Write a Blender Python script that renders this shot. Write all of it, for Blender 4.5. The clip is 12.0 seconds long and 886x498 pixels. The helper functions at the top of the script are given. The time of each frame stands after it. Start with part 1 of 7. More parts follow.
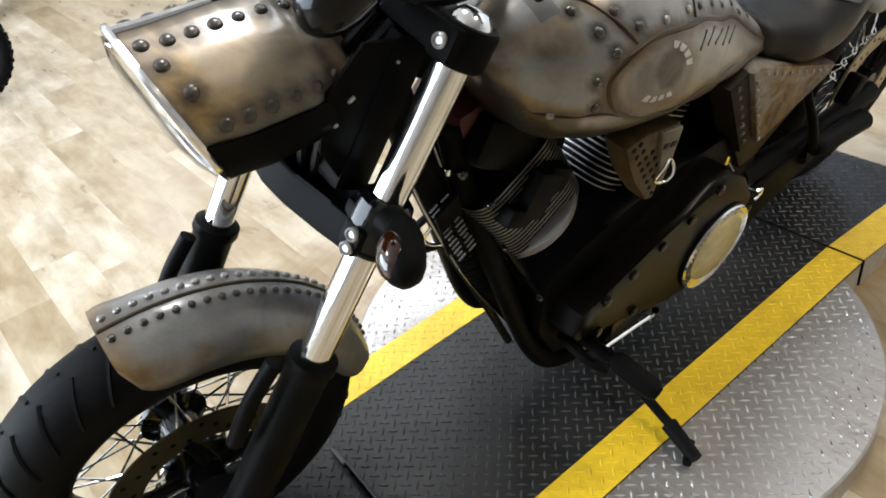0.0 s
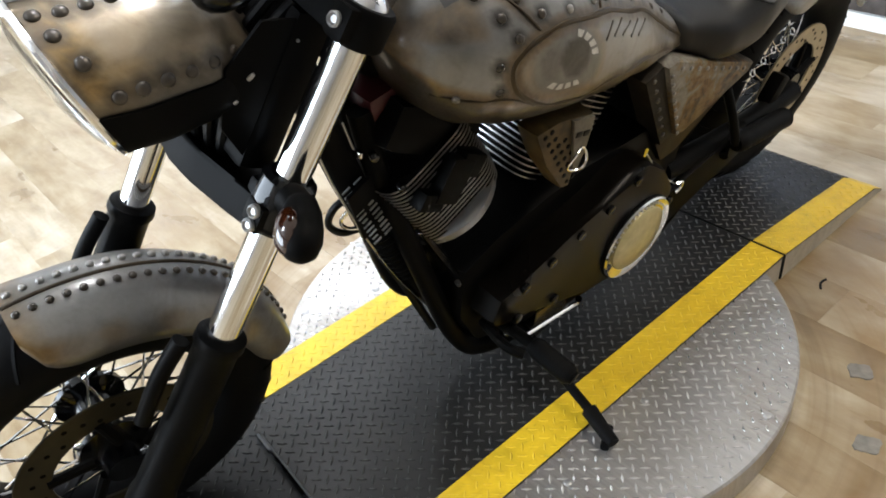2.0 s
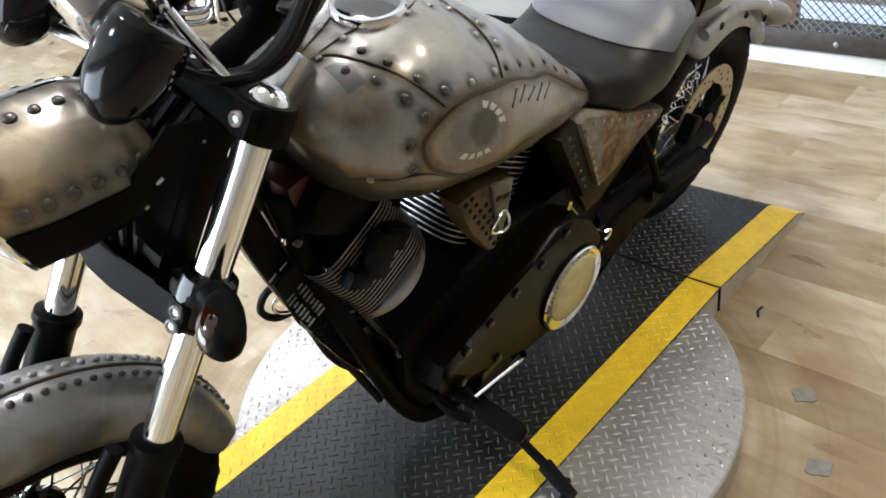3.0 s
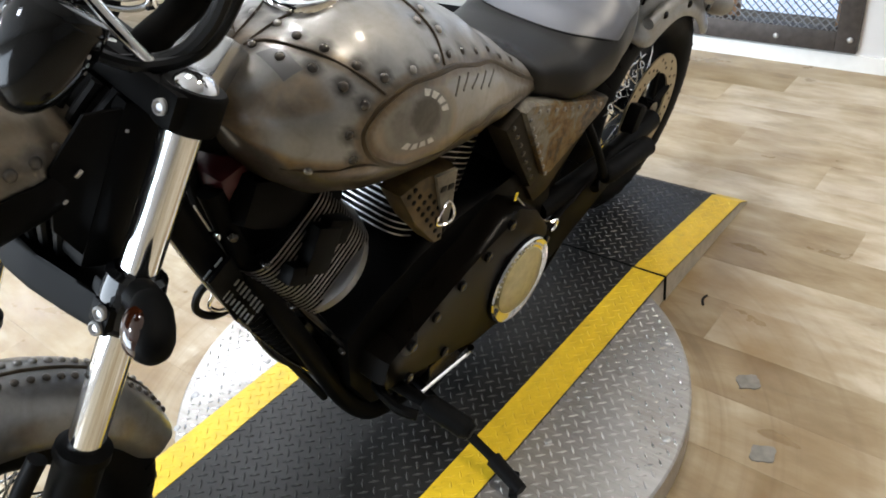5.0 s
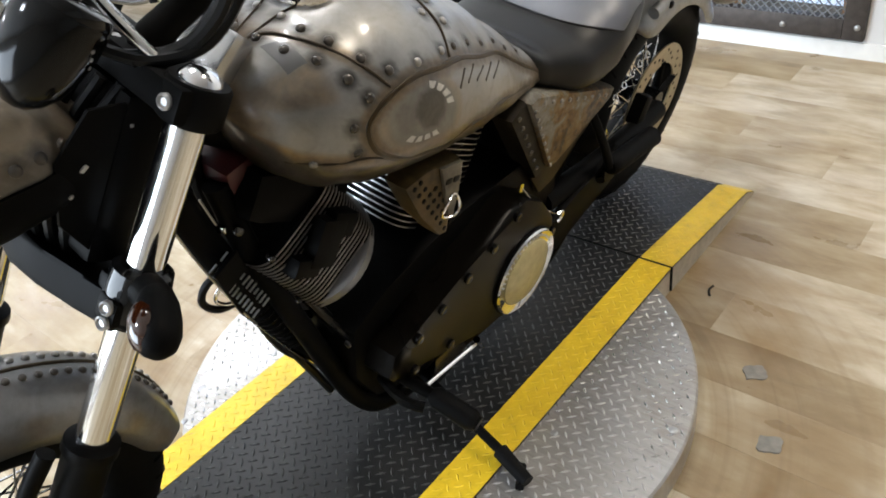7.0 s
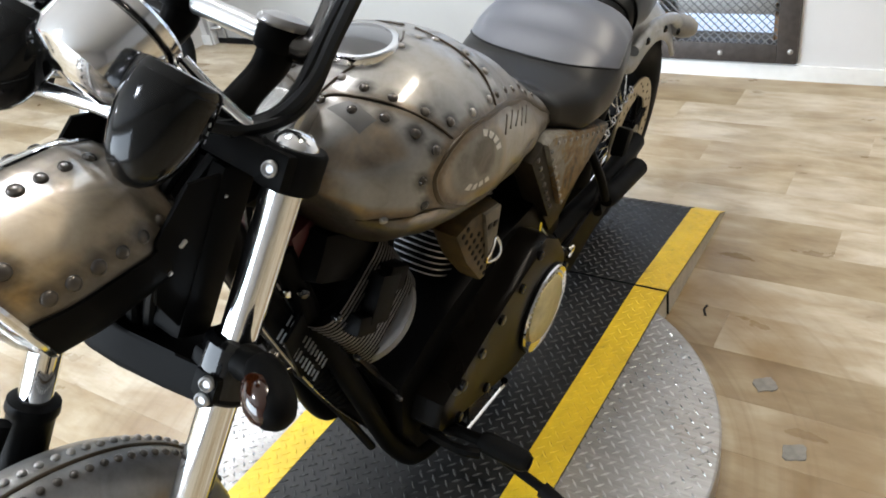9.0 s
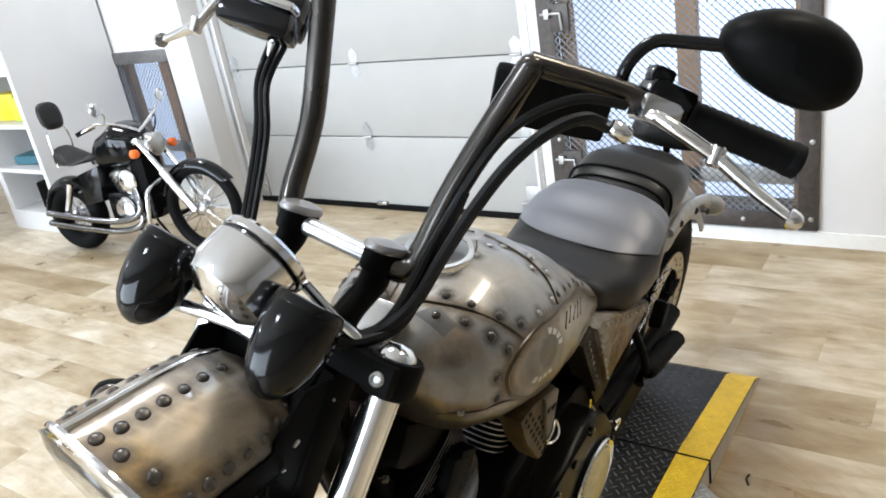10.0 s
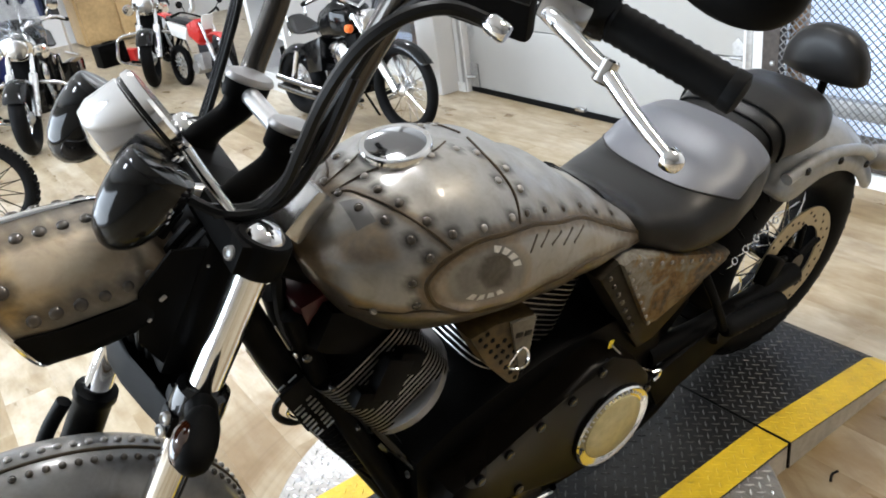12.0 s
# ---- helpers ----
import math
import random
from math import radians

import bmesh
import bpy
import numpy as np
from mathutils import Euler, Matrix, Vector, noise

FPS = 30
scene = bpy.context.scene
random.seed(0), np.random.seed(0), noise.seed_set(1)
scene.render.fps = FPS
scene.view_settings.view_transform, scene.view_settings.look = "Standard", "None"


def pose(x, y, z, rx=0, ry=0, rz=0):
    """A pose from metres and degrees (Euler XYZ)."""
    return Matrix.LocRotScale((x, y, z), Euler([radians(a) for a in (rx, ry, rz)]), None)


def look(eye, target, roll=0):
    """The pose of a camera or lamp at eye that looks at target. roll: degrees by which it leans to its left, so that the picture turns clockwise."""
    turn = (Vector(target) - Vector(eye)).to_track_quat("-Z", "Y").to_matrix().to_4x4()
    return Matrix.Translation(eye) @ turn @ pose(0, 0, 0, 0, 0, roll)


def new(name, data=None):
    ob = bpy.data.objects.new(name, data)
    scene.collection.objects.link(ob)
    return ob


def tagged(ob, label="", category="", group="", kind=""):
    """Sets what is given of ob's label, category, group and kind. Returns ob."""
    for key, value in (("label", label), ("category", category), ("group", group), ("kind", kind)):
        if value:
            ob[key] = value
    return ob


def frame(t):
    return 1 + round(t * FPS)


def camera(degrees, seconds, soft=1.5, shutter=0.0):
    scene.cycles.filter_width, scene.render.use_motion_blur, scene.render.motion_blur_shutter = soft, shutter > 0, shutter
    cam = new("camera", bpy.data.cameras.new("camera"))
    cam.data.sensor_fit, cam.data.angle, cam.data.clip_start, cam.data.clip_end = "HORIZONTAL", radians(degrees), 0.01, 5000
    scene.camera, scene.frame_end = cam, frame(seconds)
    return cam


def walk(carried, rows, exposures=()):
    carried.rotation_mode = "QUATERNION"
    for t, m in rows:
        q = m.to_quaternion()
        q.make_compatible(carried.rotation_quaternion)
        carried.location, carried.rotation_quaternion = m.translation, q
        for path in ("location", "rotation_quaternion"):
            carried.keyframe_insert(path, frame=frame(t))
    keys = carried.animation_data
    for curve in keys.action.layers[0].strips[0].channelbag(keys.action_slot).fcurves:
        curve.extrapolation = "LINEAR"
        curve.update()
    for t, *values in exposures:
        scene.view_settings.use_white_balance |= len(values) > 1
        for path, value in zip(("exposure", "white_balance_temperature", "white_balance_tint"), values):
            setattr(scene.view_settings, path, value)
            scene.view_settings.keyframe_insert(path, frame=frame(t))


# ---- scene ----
cam = camera(58.8, 12.0, soft=1.8)
PATH = [
    (0, (-0.252, -0.901, 1.283), (0.656, 0.434, 0.103), -9.5),
    (0.5, (-0.186, -0.95, 1.292), (0.901, 0.29, 0.16), -13.7),
    (1, (-0.141, -0.967, 1.291), (1.056, 0.128, 0.121), -12.0),
    (1.5, (-0.177, -0.975, 1.279), (0.915, 0.25, 0.136), -11.2),
    (2, (-0.218, -0.968, 1.265), (0.76, 0.308, 0.076), -6.9),
    (2.5, (-0.22, -0.979, 1.266), (0.773, 0.282, 0.073), -8.3),
    (3, (-0.184, -0.995, 1.287), (0.936, 0.253, 0.198), -10.3),
    (3.5, (-0.162, -0.985, 1.284), (1.024, 0.19, 0.183), -9.6),
    (3.7, (-0.16, -0.981, 1.28), (1.04, 0.172, 0.17), -8.7),
    (5.5, (-0.158, -0.981, 1.271), (1.031, 0.165, 0.143), -8.6),
    (6, (-0.163, -0.981, 1.273), (1.022, 0.174, 0.151), -8.4),
    (6.5, (-0.156, -0.98, 1.269), (1.02, 0.163, 0.124), -8.7),
    (6.7, (-0.156, -0.98, 1.271), (1.011, 0.174, 0.129), -9.2),
    (8.3, (-0.191, -0.907, 1.273), (1.074, 0.117, 0.111), -12.8),
    (8.5, (-0.214, -0.883, 1.271), (1.069, 0.123, 0.112), -13.9),
    (9, (-0.264, -0.842, 1.305), (1.072, 0.186, 0.229), -10.7),
    (9.5, (-0.327, -0.844, 1.37), (1.124, 0.165, 0.435), -10.0),
    (10, (-0.346, -0.833, 1.435), (1.129, 0.283, 0.675), -10.0),
    (10.5, (-0.33, -0.837, 1.419), (1.116, 0.324, 0.671), -8.8),
    (11, (-0.252, -0.859, 1.351), (0.993, 0.459, 0.507), -5.3),
    (11.2, (-0.184, -0.925, 1.335), (0.984, 0.397, 0.392), -5.9),
    (11.5, (-0.117, -1.014, 1.358), (0.791, 0.489, 0.4), -4.7),
    (11.7, (-0.092, -1.067, 1.358), (0.758, 0.482, 0.421), -10.8),
    (12, (-0.029, -1.097, 1.346), (0.914, 0.43, 0.463), -8.4),
]
walk(cam, [(t, look(eye, target, roll)) for t, eye, target, roll in PATH])

# ---- world and lights ----
world = bpy.data.worlds.new("world")
scene.world = world
world.use_nodes = True
_sky = world.node_tree.nodes.new("ShaderNodeTexSky")
_sky.sky_type, _sky.sun_disc, _sky.sun_elevation, _sky.sun_rotation = "NISHITA", False, radians(35), radians(120)
world.node_tree.links.new(_sky.outputs[0], world.node_tree.nodes["Background"].inputs[0])
world.node_tree.nodes["Background"].inputs[1].default_value = 0.15

CEIL = 3.4


def area_lamp(name, at, size, power, color):
    data = bpy.data.lights.new(name, "AREA")
    data.shape, data.size, data.size_y, data.energy, data.color = "RECTANGLE", size[0], size[1], power, color
    ob = new(name, data)
    ob.matrix_basis = pose(*at)
    return ob


# unseen ceiling lamps, warm by the turntable, cooler over the back of the shop
WARM, COOL = (1.0, 0.89, 0.74), (0.89, 0.93, 1.0)
# the cool lamp at (-1.7, 0.9) is added fill that whitens the left floor
LAMPS = [(1.65, -1.5, 42, WARM), (0.9, 0.4, 32, (0.96, 0.97, 1.0)), (-1.7, 0.9, 58, (0.80, 0.87, 1.0)), (2.1, 3.7, 46, COOL), (1.6, 6.7, 46, COOL), (-1.8, 6.6, 46, COOL)]
for _x, _y, _p, _c in LAMPS:
    area_lamp("ceiling_or_fill_lamp", (_x, _y, CEIL - 0.12), (0.42, 0.42), _p, _c)
# area lamp standing in for daylight from an unseen window in the west wall
SHOP_Y0, SHOP_Y1, SHOP_Z0, SHOP_Z1 = 0.0, 7.6, 0.35, 2.75
_w = area_lamp("shop_window_stand_in", (-4.24, (SHOP_Y0 + SHOP_Y1) / 2, (SHOP_Z0 + SHOP_Z1) / 2), (SHOP_Y1 - SHOP_Y0, SHOP_Z1 - SHOP_Z0), 730, (0.76, 0.87, 1.0))
_w.matrix_basis = pose(-4.24, (SHOP_Y0 + SHOP_Y1) / 2, (SHOP_Z0 + SHOP_Z1) / 2, 90, 0, -90)


# ---- materials ----
def nodes_of(name, rough=0.5, metal=0.0, color=(0.5, 0.5, 0.5), coat=0.0, spec=0.5):
    m = bpy.data.materials.new(name)
    m.use_nodes = True
    b = m.node_tree.nodes["Principled BSDF"]
    b.inputs["Base Color"].default_value = (*color, 1)
    b.inputs["Roughness"].default_value = rough
    b.inputs["Metallic"].default_value = metal
    b.inputs["Coat Weight"].default_value = coat
    b.inputs["Specular IOR Level"].default_value = spec
    return m, m.node_tree, b


def put(tree, kind, **inputs):
    n = tree.nodes.new(kind)
    for k, v in inputs.items():
        n.inputs[k.replace("_", " ")].default_value = v
    return n


def ramp(tree, src, stops):
    r = tree.nodes.new("ShaderNodeValToRGB")
    e = r.color_ramp.elements
    while len(e) < len(stops):
        e.new(0.5)
    for el, (p, c) in zip(e, stops):
        el.position, el.color = p, (*c, 1) if len(c) == 3 else c
    tree.links.new(src, r.inputs[0])
    return r.outputs[0]


def grey(v):
    return (v, v, v)


def coords(tree, scale=(1, 1, 1), which="Object"):
    tc = tree.nodes.new("ShaderNodeTexCoord")
    mp = tree.nodes.new("ShaderNodeMapping")
    mp.inputs["Scale"].default_value = scale
    tree.links.new(tc.outputs[which], mp.inputs[0])
    return mp.outputs[0]


def noise_tex(tree, vec, scale, detail=4, rough=0.55, distort=0.0):
    n = put(tree, "ShaderNodeTexNoise", Scale=scale, Detail=detail, Roughness=rough, Distortion=distort)
    tree.links.new(vec, n.inputs["Vector"])
    return n.outputs["Fac"]


def mix(tree, fac, a, b, mode="MIX"):
    m = tree.nodes.new("ShaderNodeMix")
    m.data_type, m.blend_type = "RGBA", mode
    for sock, v in ((m.inputs[0], fac), (m.inputs[6], a), (m.inputs[7], b)):
        if isinstance(v, (int, float)):
            sock.default_value = v
        elif isinstance(v, tuple):
            sock.default_value = (*v, 1)
        else:
            tree.links.new(v, sock)
    return m.outputs[2]


def bump(tree, bsdf, height, strength=0.2, dist=0.002):
    b = put(tree, "ShaderNodeBump", Strength=strength, Distance=dist)
    tree.links.new(height, b.inputs["Height"])
    tree.links.new(b.outputs[0], bsdf.inputs["Normal"])


def simple(name, color, rough=0.5, metal=0.0, coat=0.0, vary=0.25, scale=30, bumpy=0.0, spec=0.5, sheen=1.0):
    """A plain finish with uneven tone, uneven gloss and fine relief."""
    m, t, b = nodes_of(name, rough, metal, color, coat, spec)
    v = coords(t)
    n1 = noise_tex(t, v, scale)
    n2 = noise_tex(t, v, scale * 0.14, 3)
    dark = tuple(c * (1 - vary) for c in color)
    light = tuple(min(1, c * (1 + vary * 0.6)) for c in color)
    c = mix(t, 0.5, ramp(t, n1, [(0.3, dark), (0.7, light)]), ramp(t, n2, [(0.3, dark), (0.7, light)]))
    t.links.new(c, b.inputs["Base Color"])
    r = ramp(t, n2, [(0.3, grey(max(0.02, rough - 0.08 * sheen))), (0.7, grey(min(1, rough + 0.1 * sheen)))])
    t.links.new(r, b.inputs["Roughness"])
    if bumpy:
        bump(t, b, n1, bumpy)
    return m


def attr(tree, name):
    n = tree.nodes.new("ShaderNodeUVMap")
    n.uv_map = "airbrush"
    q = tree.nodes.new("ShaderNodeSeparateXYZ")
    tree.links.new(n.outputs[0], q.inputs[0])
    return q.outputs[0 if name == "scorch" else 1]


def aged_paint(name="aged_metal_paint", metal=0.45, golds=((0.10, 0.055, 0.012), (0.17, 0.098, 0.025), (0.26, 0.16, 0.055))):
    """Airbrushed bare-metal look: grey and tan clouds; 'scorch' and 'smoke' hold the airbrushed gold and dark strokes."""
    m, t, b = nodes_of(name, 0.30, metal, (0.4, 0.37, 0.33), 0.5)
    b.inputs["Coat Roughness"].default_value = 0.09
    v = coords(t)
    big = noise_tex(t, v, 7, 3, 0.5, 0.5)
    mid = noise_tex(t, v, 19, 5, 0.6, 1.0)
    fine = noise_tex(t, v, 150, 3)
    c = ramp(t, big, [(0.30, (0.125, 0.126, 0.126)), (0.45, (0.19, 0.19, 0.19)), (0.58, (0.235, 0.225, 0.205)), (0.72, (0.215, 0.18, 0.135))])
    c = mix(t, 0.28, c, ramp(t, mid, [(0.30, (0.16, 0.13, 0.095)), (0.48, (0.30, 0.29, 0.275)), (0.7, (0.36, 0.35, 0.33))]))
    gold = ramp(t, mid, [(0.32, golds[0]), (0.5, golds[1]), (0.7, golds[2])])
    m1 = t.nodes.new("ShaderNodeMath")
    m1.operation = "MULTIPLY_ADD"
    t.links.new(mid, m1.inputs[0])
    m1.inputs[1].default_value = 0.3
    m1.inputs[2].default_value = -0.15
    m2 = t.nodes.new("ShaderNodeMath")
    m2.operation, m2.use_clamp = "MULTIPLY_ADD", True
    t.links.new(attr(t, "scorch"), m2.inputs[0])
    m2.inputs[1].default_value = 1.0
    m2.inputs[2].default_value = 0.0
    m3 = t.nodes.new("ShaderNodeMath")
    m3.operation, m3.use_clamp = "ADD", True
    t.links.new(m1.outputs[0], m3.inputs[0])
    t.links.new(m2.outputs[0], m3.inputs[1])
    m4 = t.nodes.new("ShaderNodeMath")
    m4.operation, m4.use_clamp = "MULTIPLY", True
    m5 = t.nodes.new("ShaderNodeMath")
    m5.operation, m5.use_clamp = "MULTIPLY", True
    t.links.new(m2.outputs[0], m5.inputs[0])
    m5.inputs[1].default_value = 3.0
    t.links.new(m3.outputs[0], m4.inputs[0])
    t.links.new(m5.outputs[0], m4.inputs[1])
    c = mix(t, m4.outputs[0], c, gold)
    c = mix(t, attr(t, "smoke"), c, ramp(t, mid, [(0.3, (0.010, 0.008, 0.005)), (0.7, (0.034, 0.030, 0.024))]))
    c = mix(t, 0.04, c, ramp(t, fine, [(0.35, grey(0.1)), (0.65, grey(0.5))]))
    t.links.new(c, b.inputs["Base Color"])
    t.links.new(ramp(t, mid, [(0.3, grey(0.46)), (0.7, grey(0.36))]), b.inputs["Roughness"])
    return m


def airbrush(ob, amounts):
    """Keeps the two airbrush amounts of each vertex of a painted part as its second map."""
    uv = ob.data.uv_layers.new(name="airbrush")
    for lp, d in zip(ob.data.loops, uv.data):
        d.uv = [min(0.999, max(0.001, v)) for v in amounts[lp.vertex_index]]


def band(x, a, b):
    """0 below a, 1 above b (or the other way round), smooth between."""
    k = min(1.0, max(0.0, (x - a) / (b - a)))
    return k * k * (3 - 2 * k)


RUST_SPAN = (-0.85, -0.40, -0.22, 0.10)


def rust_paint():
    m, t, b = nodes_of("rusty_camo_paint", 0.45, 0.1, (0.3, 0.25, 0.2), 0.06, 0.2)
    v = coords(t)
    big = noise_tex(t, v, 20, 6, 0.66, 0.8)
    fine = noise_tex(t, v, 90, 4)
    # rust has crept in from the lower rear edge
    lean = t.nodes.new("ShaderNodeVectorMath")
    lean.operation = "DOT_PRODUCT"
    lean.inputs[1].default_value = (-1.2, 0.0, 1.0)
    t.links.new(v, lean.inputs[0])
    k = t.nodes.new("ShaderNodeMath")
    k.operation = "ADD"
    t.links.new(big, k.inputs[0])
    q = t.nodes.new("ShaderNodeMapRange")
    for sock, val in zip(q.inputs[1:5], RUST_SPAN):
        sock.default_value = val
    t.links.new(lean.outputs["Value"], q.inputs[0])
    t.links.new(q.outputs[0], k.inputs[1])
    c = ramp(t, k.outputs[0], [(0.30, (0.014, 0.009, 0.003)), (0.40, (0.13, 0.062, 0.008)), (0.47, (0.15, 0.088, 0.018)), (0.53, (0.14, 0.125, 0.10)), (0.68, (0.23, 0.22, 0.195))])
    c = mix(t, 0.2, c, ramp(t, fine, [(0.4, (0.05, 0.03, 0.012)), (0.6, (0.28, 0.26, 0.22))]))
    t.links.new(c, b.inputs["Base Color"])
    bump(t, b, fine, 0.08)
    return m


def wood_floor():
    m, t, b = nodes_of("wood_plank", 0.38)
    v = coords(t, (1, 1, 1))
    info = t.nodes.new("ShaderNodeObjectInfo")
    add = t.nodes.new("ShaderNodeVectorMath")
    add.operation = "ADD"
    scl = t.nodes.new("ShaderNodeVectorMath")
    scl.operation = "SCALE"
    scl.inputs[0].default_value = (37.0, 91.0, 13.0)
    t.links.new(info.outputs["Random"], scl.inputs["Scale"])
    t.links.new(v, add.inputs[0])
    t.links.new(scl.outputs[0], add.inputs[1])
    st = t.nodes.new("ShaderNodeMapping")
    st.inputs["Scale"].default_value = (7.5, 1.9, 1)
    t.links.new(add.outputs[0], st.inputs[0])
    grain = noise_tex(t, st.outputs[0], 2.6, 6, 0.6, 0.35)
    st2 = t.nodes.new("ShaderNodeMapping")
    st2.inputs["Scale"].default_value = (3.4, 1.9, 1)
    t.links.new(add.outputs[0], st2.inputs[0])
    cloud = noise_tex(t, st2.outputs[0], 2.3, 5, 0.55, 0.3)
    c1 = ramp(t, grain, [(0.32, (0.24, 0.18, 0.11)), (0.43, (0.36, 0.285, 0.185)), (0.56, (0.48, 0.415, 0.305)), (0.68, (0.58, 0.53, 0.435))])
    c2 = ramp(t, cloud, [(0.32, (0.27, 0.205, 0.13)), (0.44, (0.37, 0.295, 0.19)), (0.55, (0.48, 0.42, 0.315)), (0.68, (0.62, 0.575, 0.485))])
    c = mix(t, 0.5, c1, c2)
    # worn ring where the turntable's wheels have run
    geo = t.nodes.new("ShaderNodeNewGeometry")
    off = t.nodes.new("ShaderNodeVectorMath")
    off.operation = "SUBTRACT"
    off.inputs[1].default_value = (0.73, -0.025, 0.0)
    t.links.new(geo.outputs["Position"], off.inputs[0])
    dist = t.nodes.new("ShaderNodeVectorMath")
    dist.operation = "LENGTH"
    t.links.new(off.outputs[0], dist.inputs[0])
    worn = ramp(t, dist.outputs["Value"], [(0.57, grey(0)), (0.60, grey(0.7)), (0.66, grey(0.45)), (0.71, grey(1)), (0.82, grey(0.75)), (0.97, grey(0))])
    wm = mix(t, 1.0, worn, ramp(t, noise_tex(t, geo.outputs["Position"], 4.0, 4), [(0.35, grey(0.4)), (0.65, grey(0.95))]), "MULTIPLY")
    c = mix(t, wm, c, (0.20, 0.122, 0.042))
    # fine scuffed arcs round the turntable
    arc = t.nodes.new("ShaderNodeCombineXYZ")
    t.links.new(dist.outputs["Value"], arc.inputs[0])
    at = t.nodes.new("ShaderNodeMapping")
    at.inputs["Scale"].default_value = (30, 1, 1)
    t.links.new(arc.outputs[0], at.inputs[0])
    sway = t.nodes.new("ShaderNodeVectorMath")
    sway.operation = "ADD"
    t.links.new(at.outputs[0], sway.inputs[0])
    t.links.new(geo.outputs["Position"], sway.inputs[1])
    lines = ramp(t, noise_tex(t, sway.outputs[0], 1.6, 3), [(0.50, grey(0)), (0.66, grey(0.32))])
    reach = ramp(t, dist.outputs["Value"], [(0.56, grey(1)), (0.9, grey(0.55)), (1.0, grey(0.2))])
    c = mix(t, mix(t, 1.0, lines, reach, "MULTIPLY"), c, (0.17, 0.11, 0.05))
    tone = ramp(t, info.outputs["Random"], [(0.0, (0.66, 0.58, 0.45)), (0.3, (0.88, 0.83, 0.74)), (0.6, (0.99, 0.98, 0.965)), (1.0, (1.08, 1.08, 1.09))])
    c = mix(t, 1.0, c, tone, "MULTIPLY")
    t.links.new(c, b.inputs["Base Color"])
    t.links.new(ramp(t, cloud, [(0.3, grey(0.26)), (0.7, grey(0.42))]), b.inputs["Roughness"])
    bump(t, b, grain, 0.05)
    return m


def steel_plate():
    m, t, b = nodes_of("steel_tread_plate", 0.36, 0.75, (0.55, 0.53, 0.50))
    v = coords(t)
    big = noise_tex(t, v, 4, 5, 0.65, 0.8)
    sc = coords(t, (90, 6, 6))
    scr = noise_tex(t, sc, 2.0, 4)
    c = ramp(t, big, [(0.3, (0.28, 0.25, 0.215)), (0.55, (0.43, 0.41, 0.385)), (0.75, (0.50, 0.485, 0.465))])
    c = mix(t, 0.2, c, ramp(t, scr, [(0.35, grey(0.3)), (0.65, grey(0.8))]))
    t.links.new(c, b.inputs["Base Color"])
    t.links.new(ramp(t, big, [(0.3, grey(0.5)), (0.7, grey(0.3))]), b.inputs["Roughness"])
    bump(t, b, scr, 0.05)
    return m


def worn_yellow():
    m, t, b = nodes_of("worn_yellow_paint", 0.42)
    v = coords(t)
    n = noise_tex(t, v, 26, 6, 0.7, 0.6)
    f = noise_tex(t, v, 6, 3)
    c = ramp(t, n, [(0.30, (0.16, 0.11, 0.02)), (0.37, (0.62, 0.40, 0.012)), (0.6, (0.80, 0.54, 0.02))])
    c = mix(t, 0.35, c, ramp(t, f, [(0.35, (0.55, 0.35, 0.02)), (0.65, (0.85, 0.6, 0.03))]))
    t.links.new(c, b.inputs["Base Color"])
    bump(t, b, n, 0.1)
    return m


def glass_mat(name, color, rough=0.02, alpha=0.25):
    m, t, b = nodes_of(name, rough, 0.0, color)
    b.inputs["Transmission Weight"].default_value = 1.0
    b.inputs["IOR"].default_value = 1.3
    return m


def glow(name, color, strength):
    m, t, b = nodes_of(name, 0.5, 0, (0.8, 0.8, 0.8))
    b.inputs["Emission Color"].default_value = (*color, 1)
    b.inputs["Emission Strength"].default_value = strength
    return m


PAINT, RUST = aged_paint(), rust_paint()
TAN_PAINT = aged_paint("tan_aged_metal_paint", 0.35, ((0.24, 0.132, 0.028), (0.37, 0.23, 0.07), (0.45, 0.325, 0.16)))
WOOD, STEEL, YELLOW = wood_floor(), steel_plate(), worn_yellow()
CHROME = simple("chrome", (0.75, 0.75, 0.76), 0.08, 1.0, vary=0.05)
DULL_CHROME = simple("dull_chrome", (0.55, 0.55, 0.55), 0.28, 1.0, vary=0.15)
BLACK_GLOSS = simple("black_gloss_paint", (0.004, 0.004, 0.0042), 0.09, 0.0, 0.0, vary=0.2, spec=0.30)
BLACK_SATIN = simple("black_satin_paint", (0.0035, 0.0034, 0.0033), 0.46, 0.0, vary=0.4, bumpy=0.05, spec=0.04)
BLACK_ENGINE = simple("black_engine_enamel", (0.0022, 0.0021, 0.002), 0.45, 0.0, vary=0.5, scale=60, bumpy=0.15, spec=0.06)
BRONZE_BLACK = simple("bronze_black_cover", (0.0032, 0.0025, 0.0017), 0.30, 0.0, vary=0.6, scale=18, spec=0.08)
GUN = simple("gunmetal_bar", (0.072, 0.067, 0.062), 0.20, 0.95, vary=0.25)
RUBBER = simple("tyre_rubber", (0.0042, 0.0042, 0.0044), 0.6, 0.0, vary=0.4, scale=60, bumpy=0.2, spec=0.08)
CABLE = simple("cable_rubber", (0.005, 0.005, 0.005), 0.38, vary=0.2, spec=0.14)
LEATHER = simple("grey_black_leather", (0.012, 0.0115, 0.011), 0.36, 0.0, vary=0.2, scale=260, bumpy=0.06, spec=0.22, sheen=0.2)
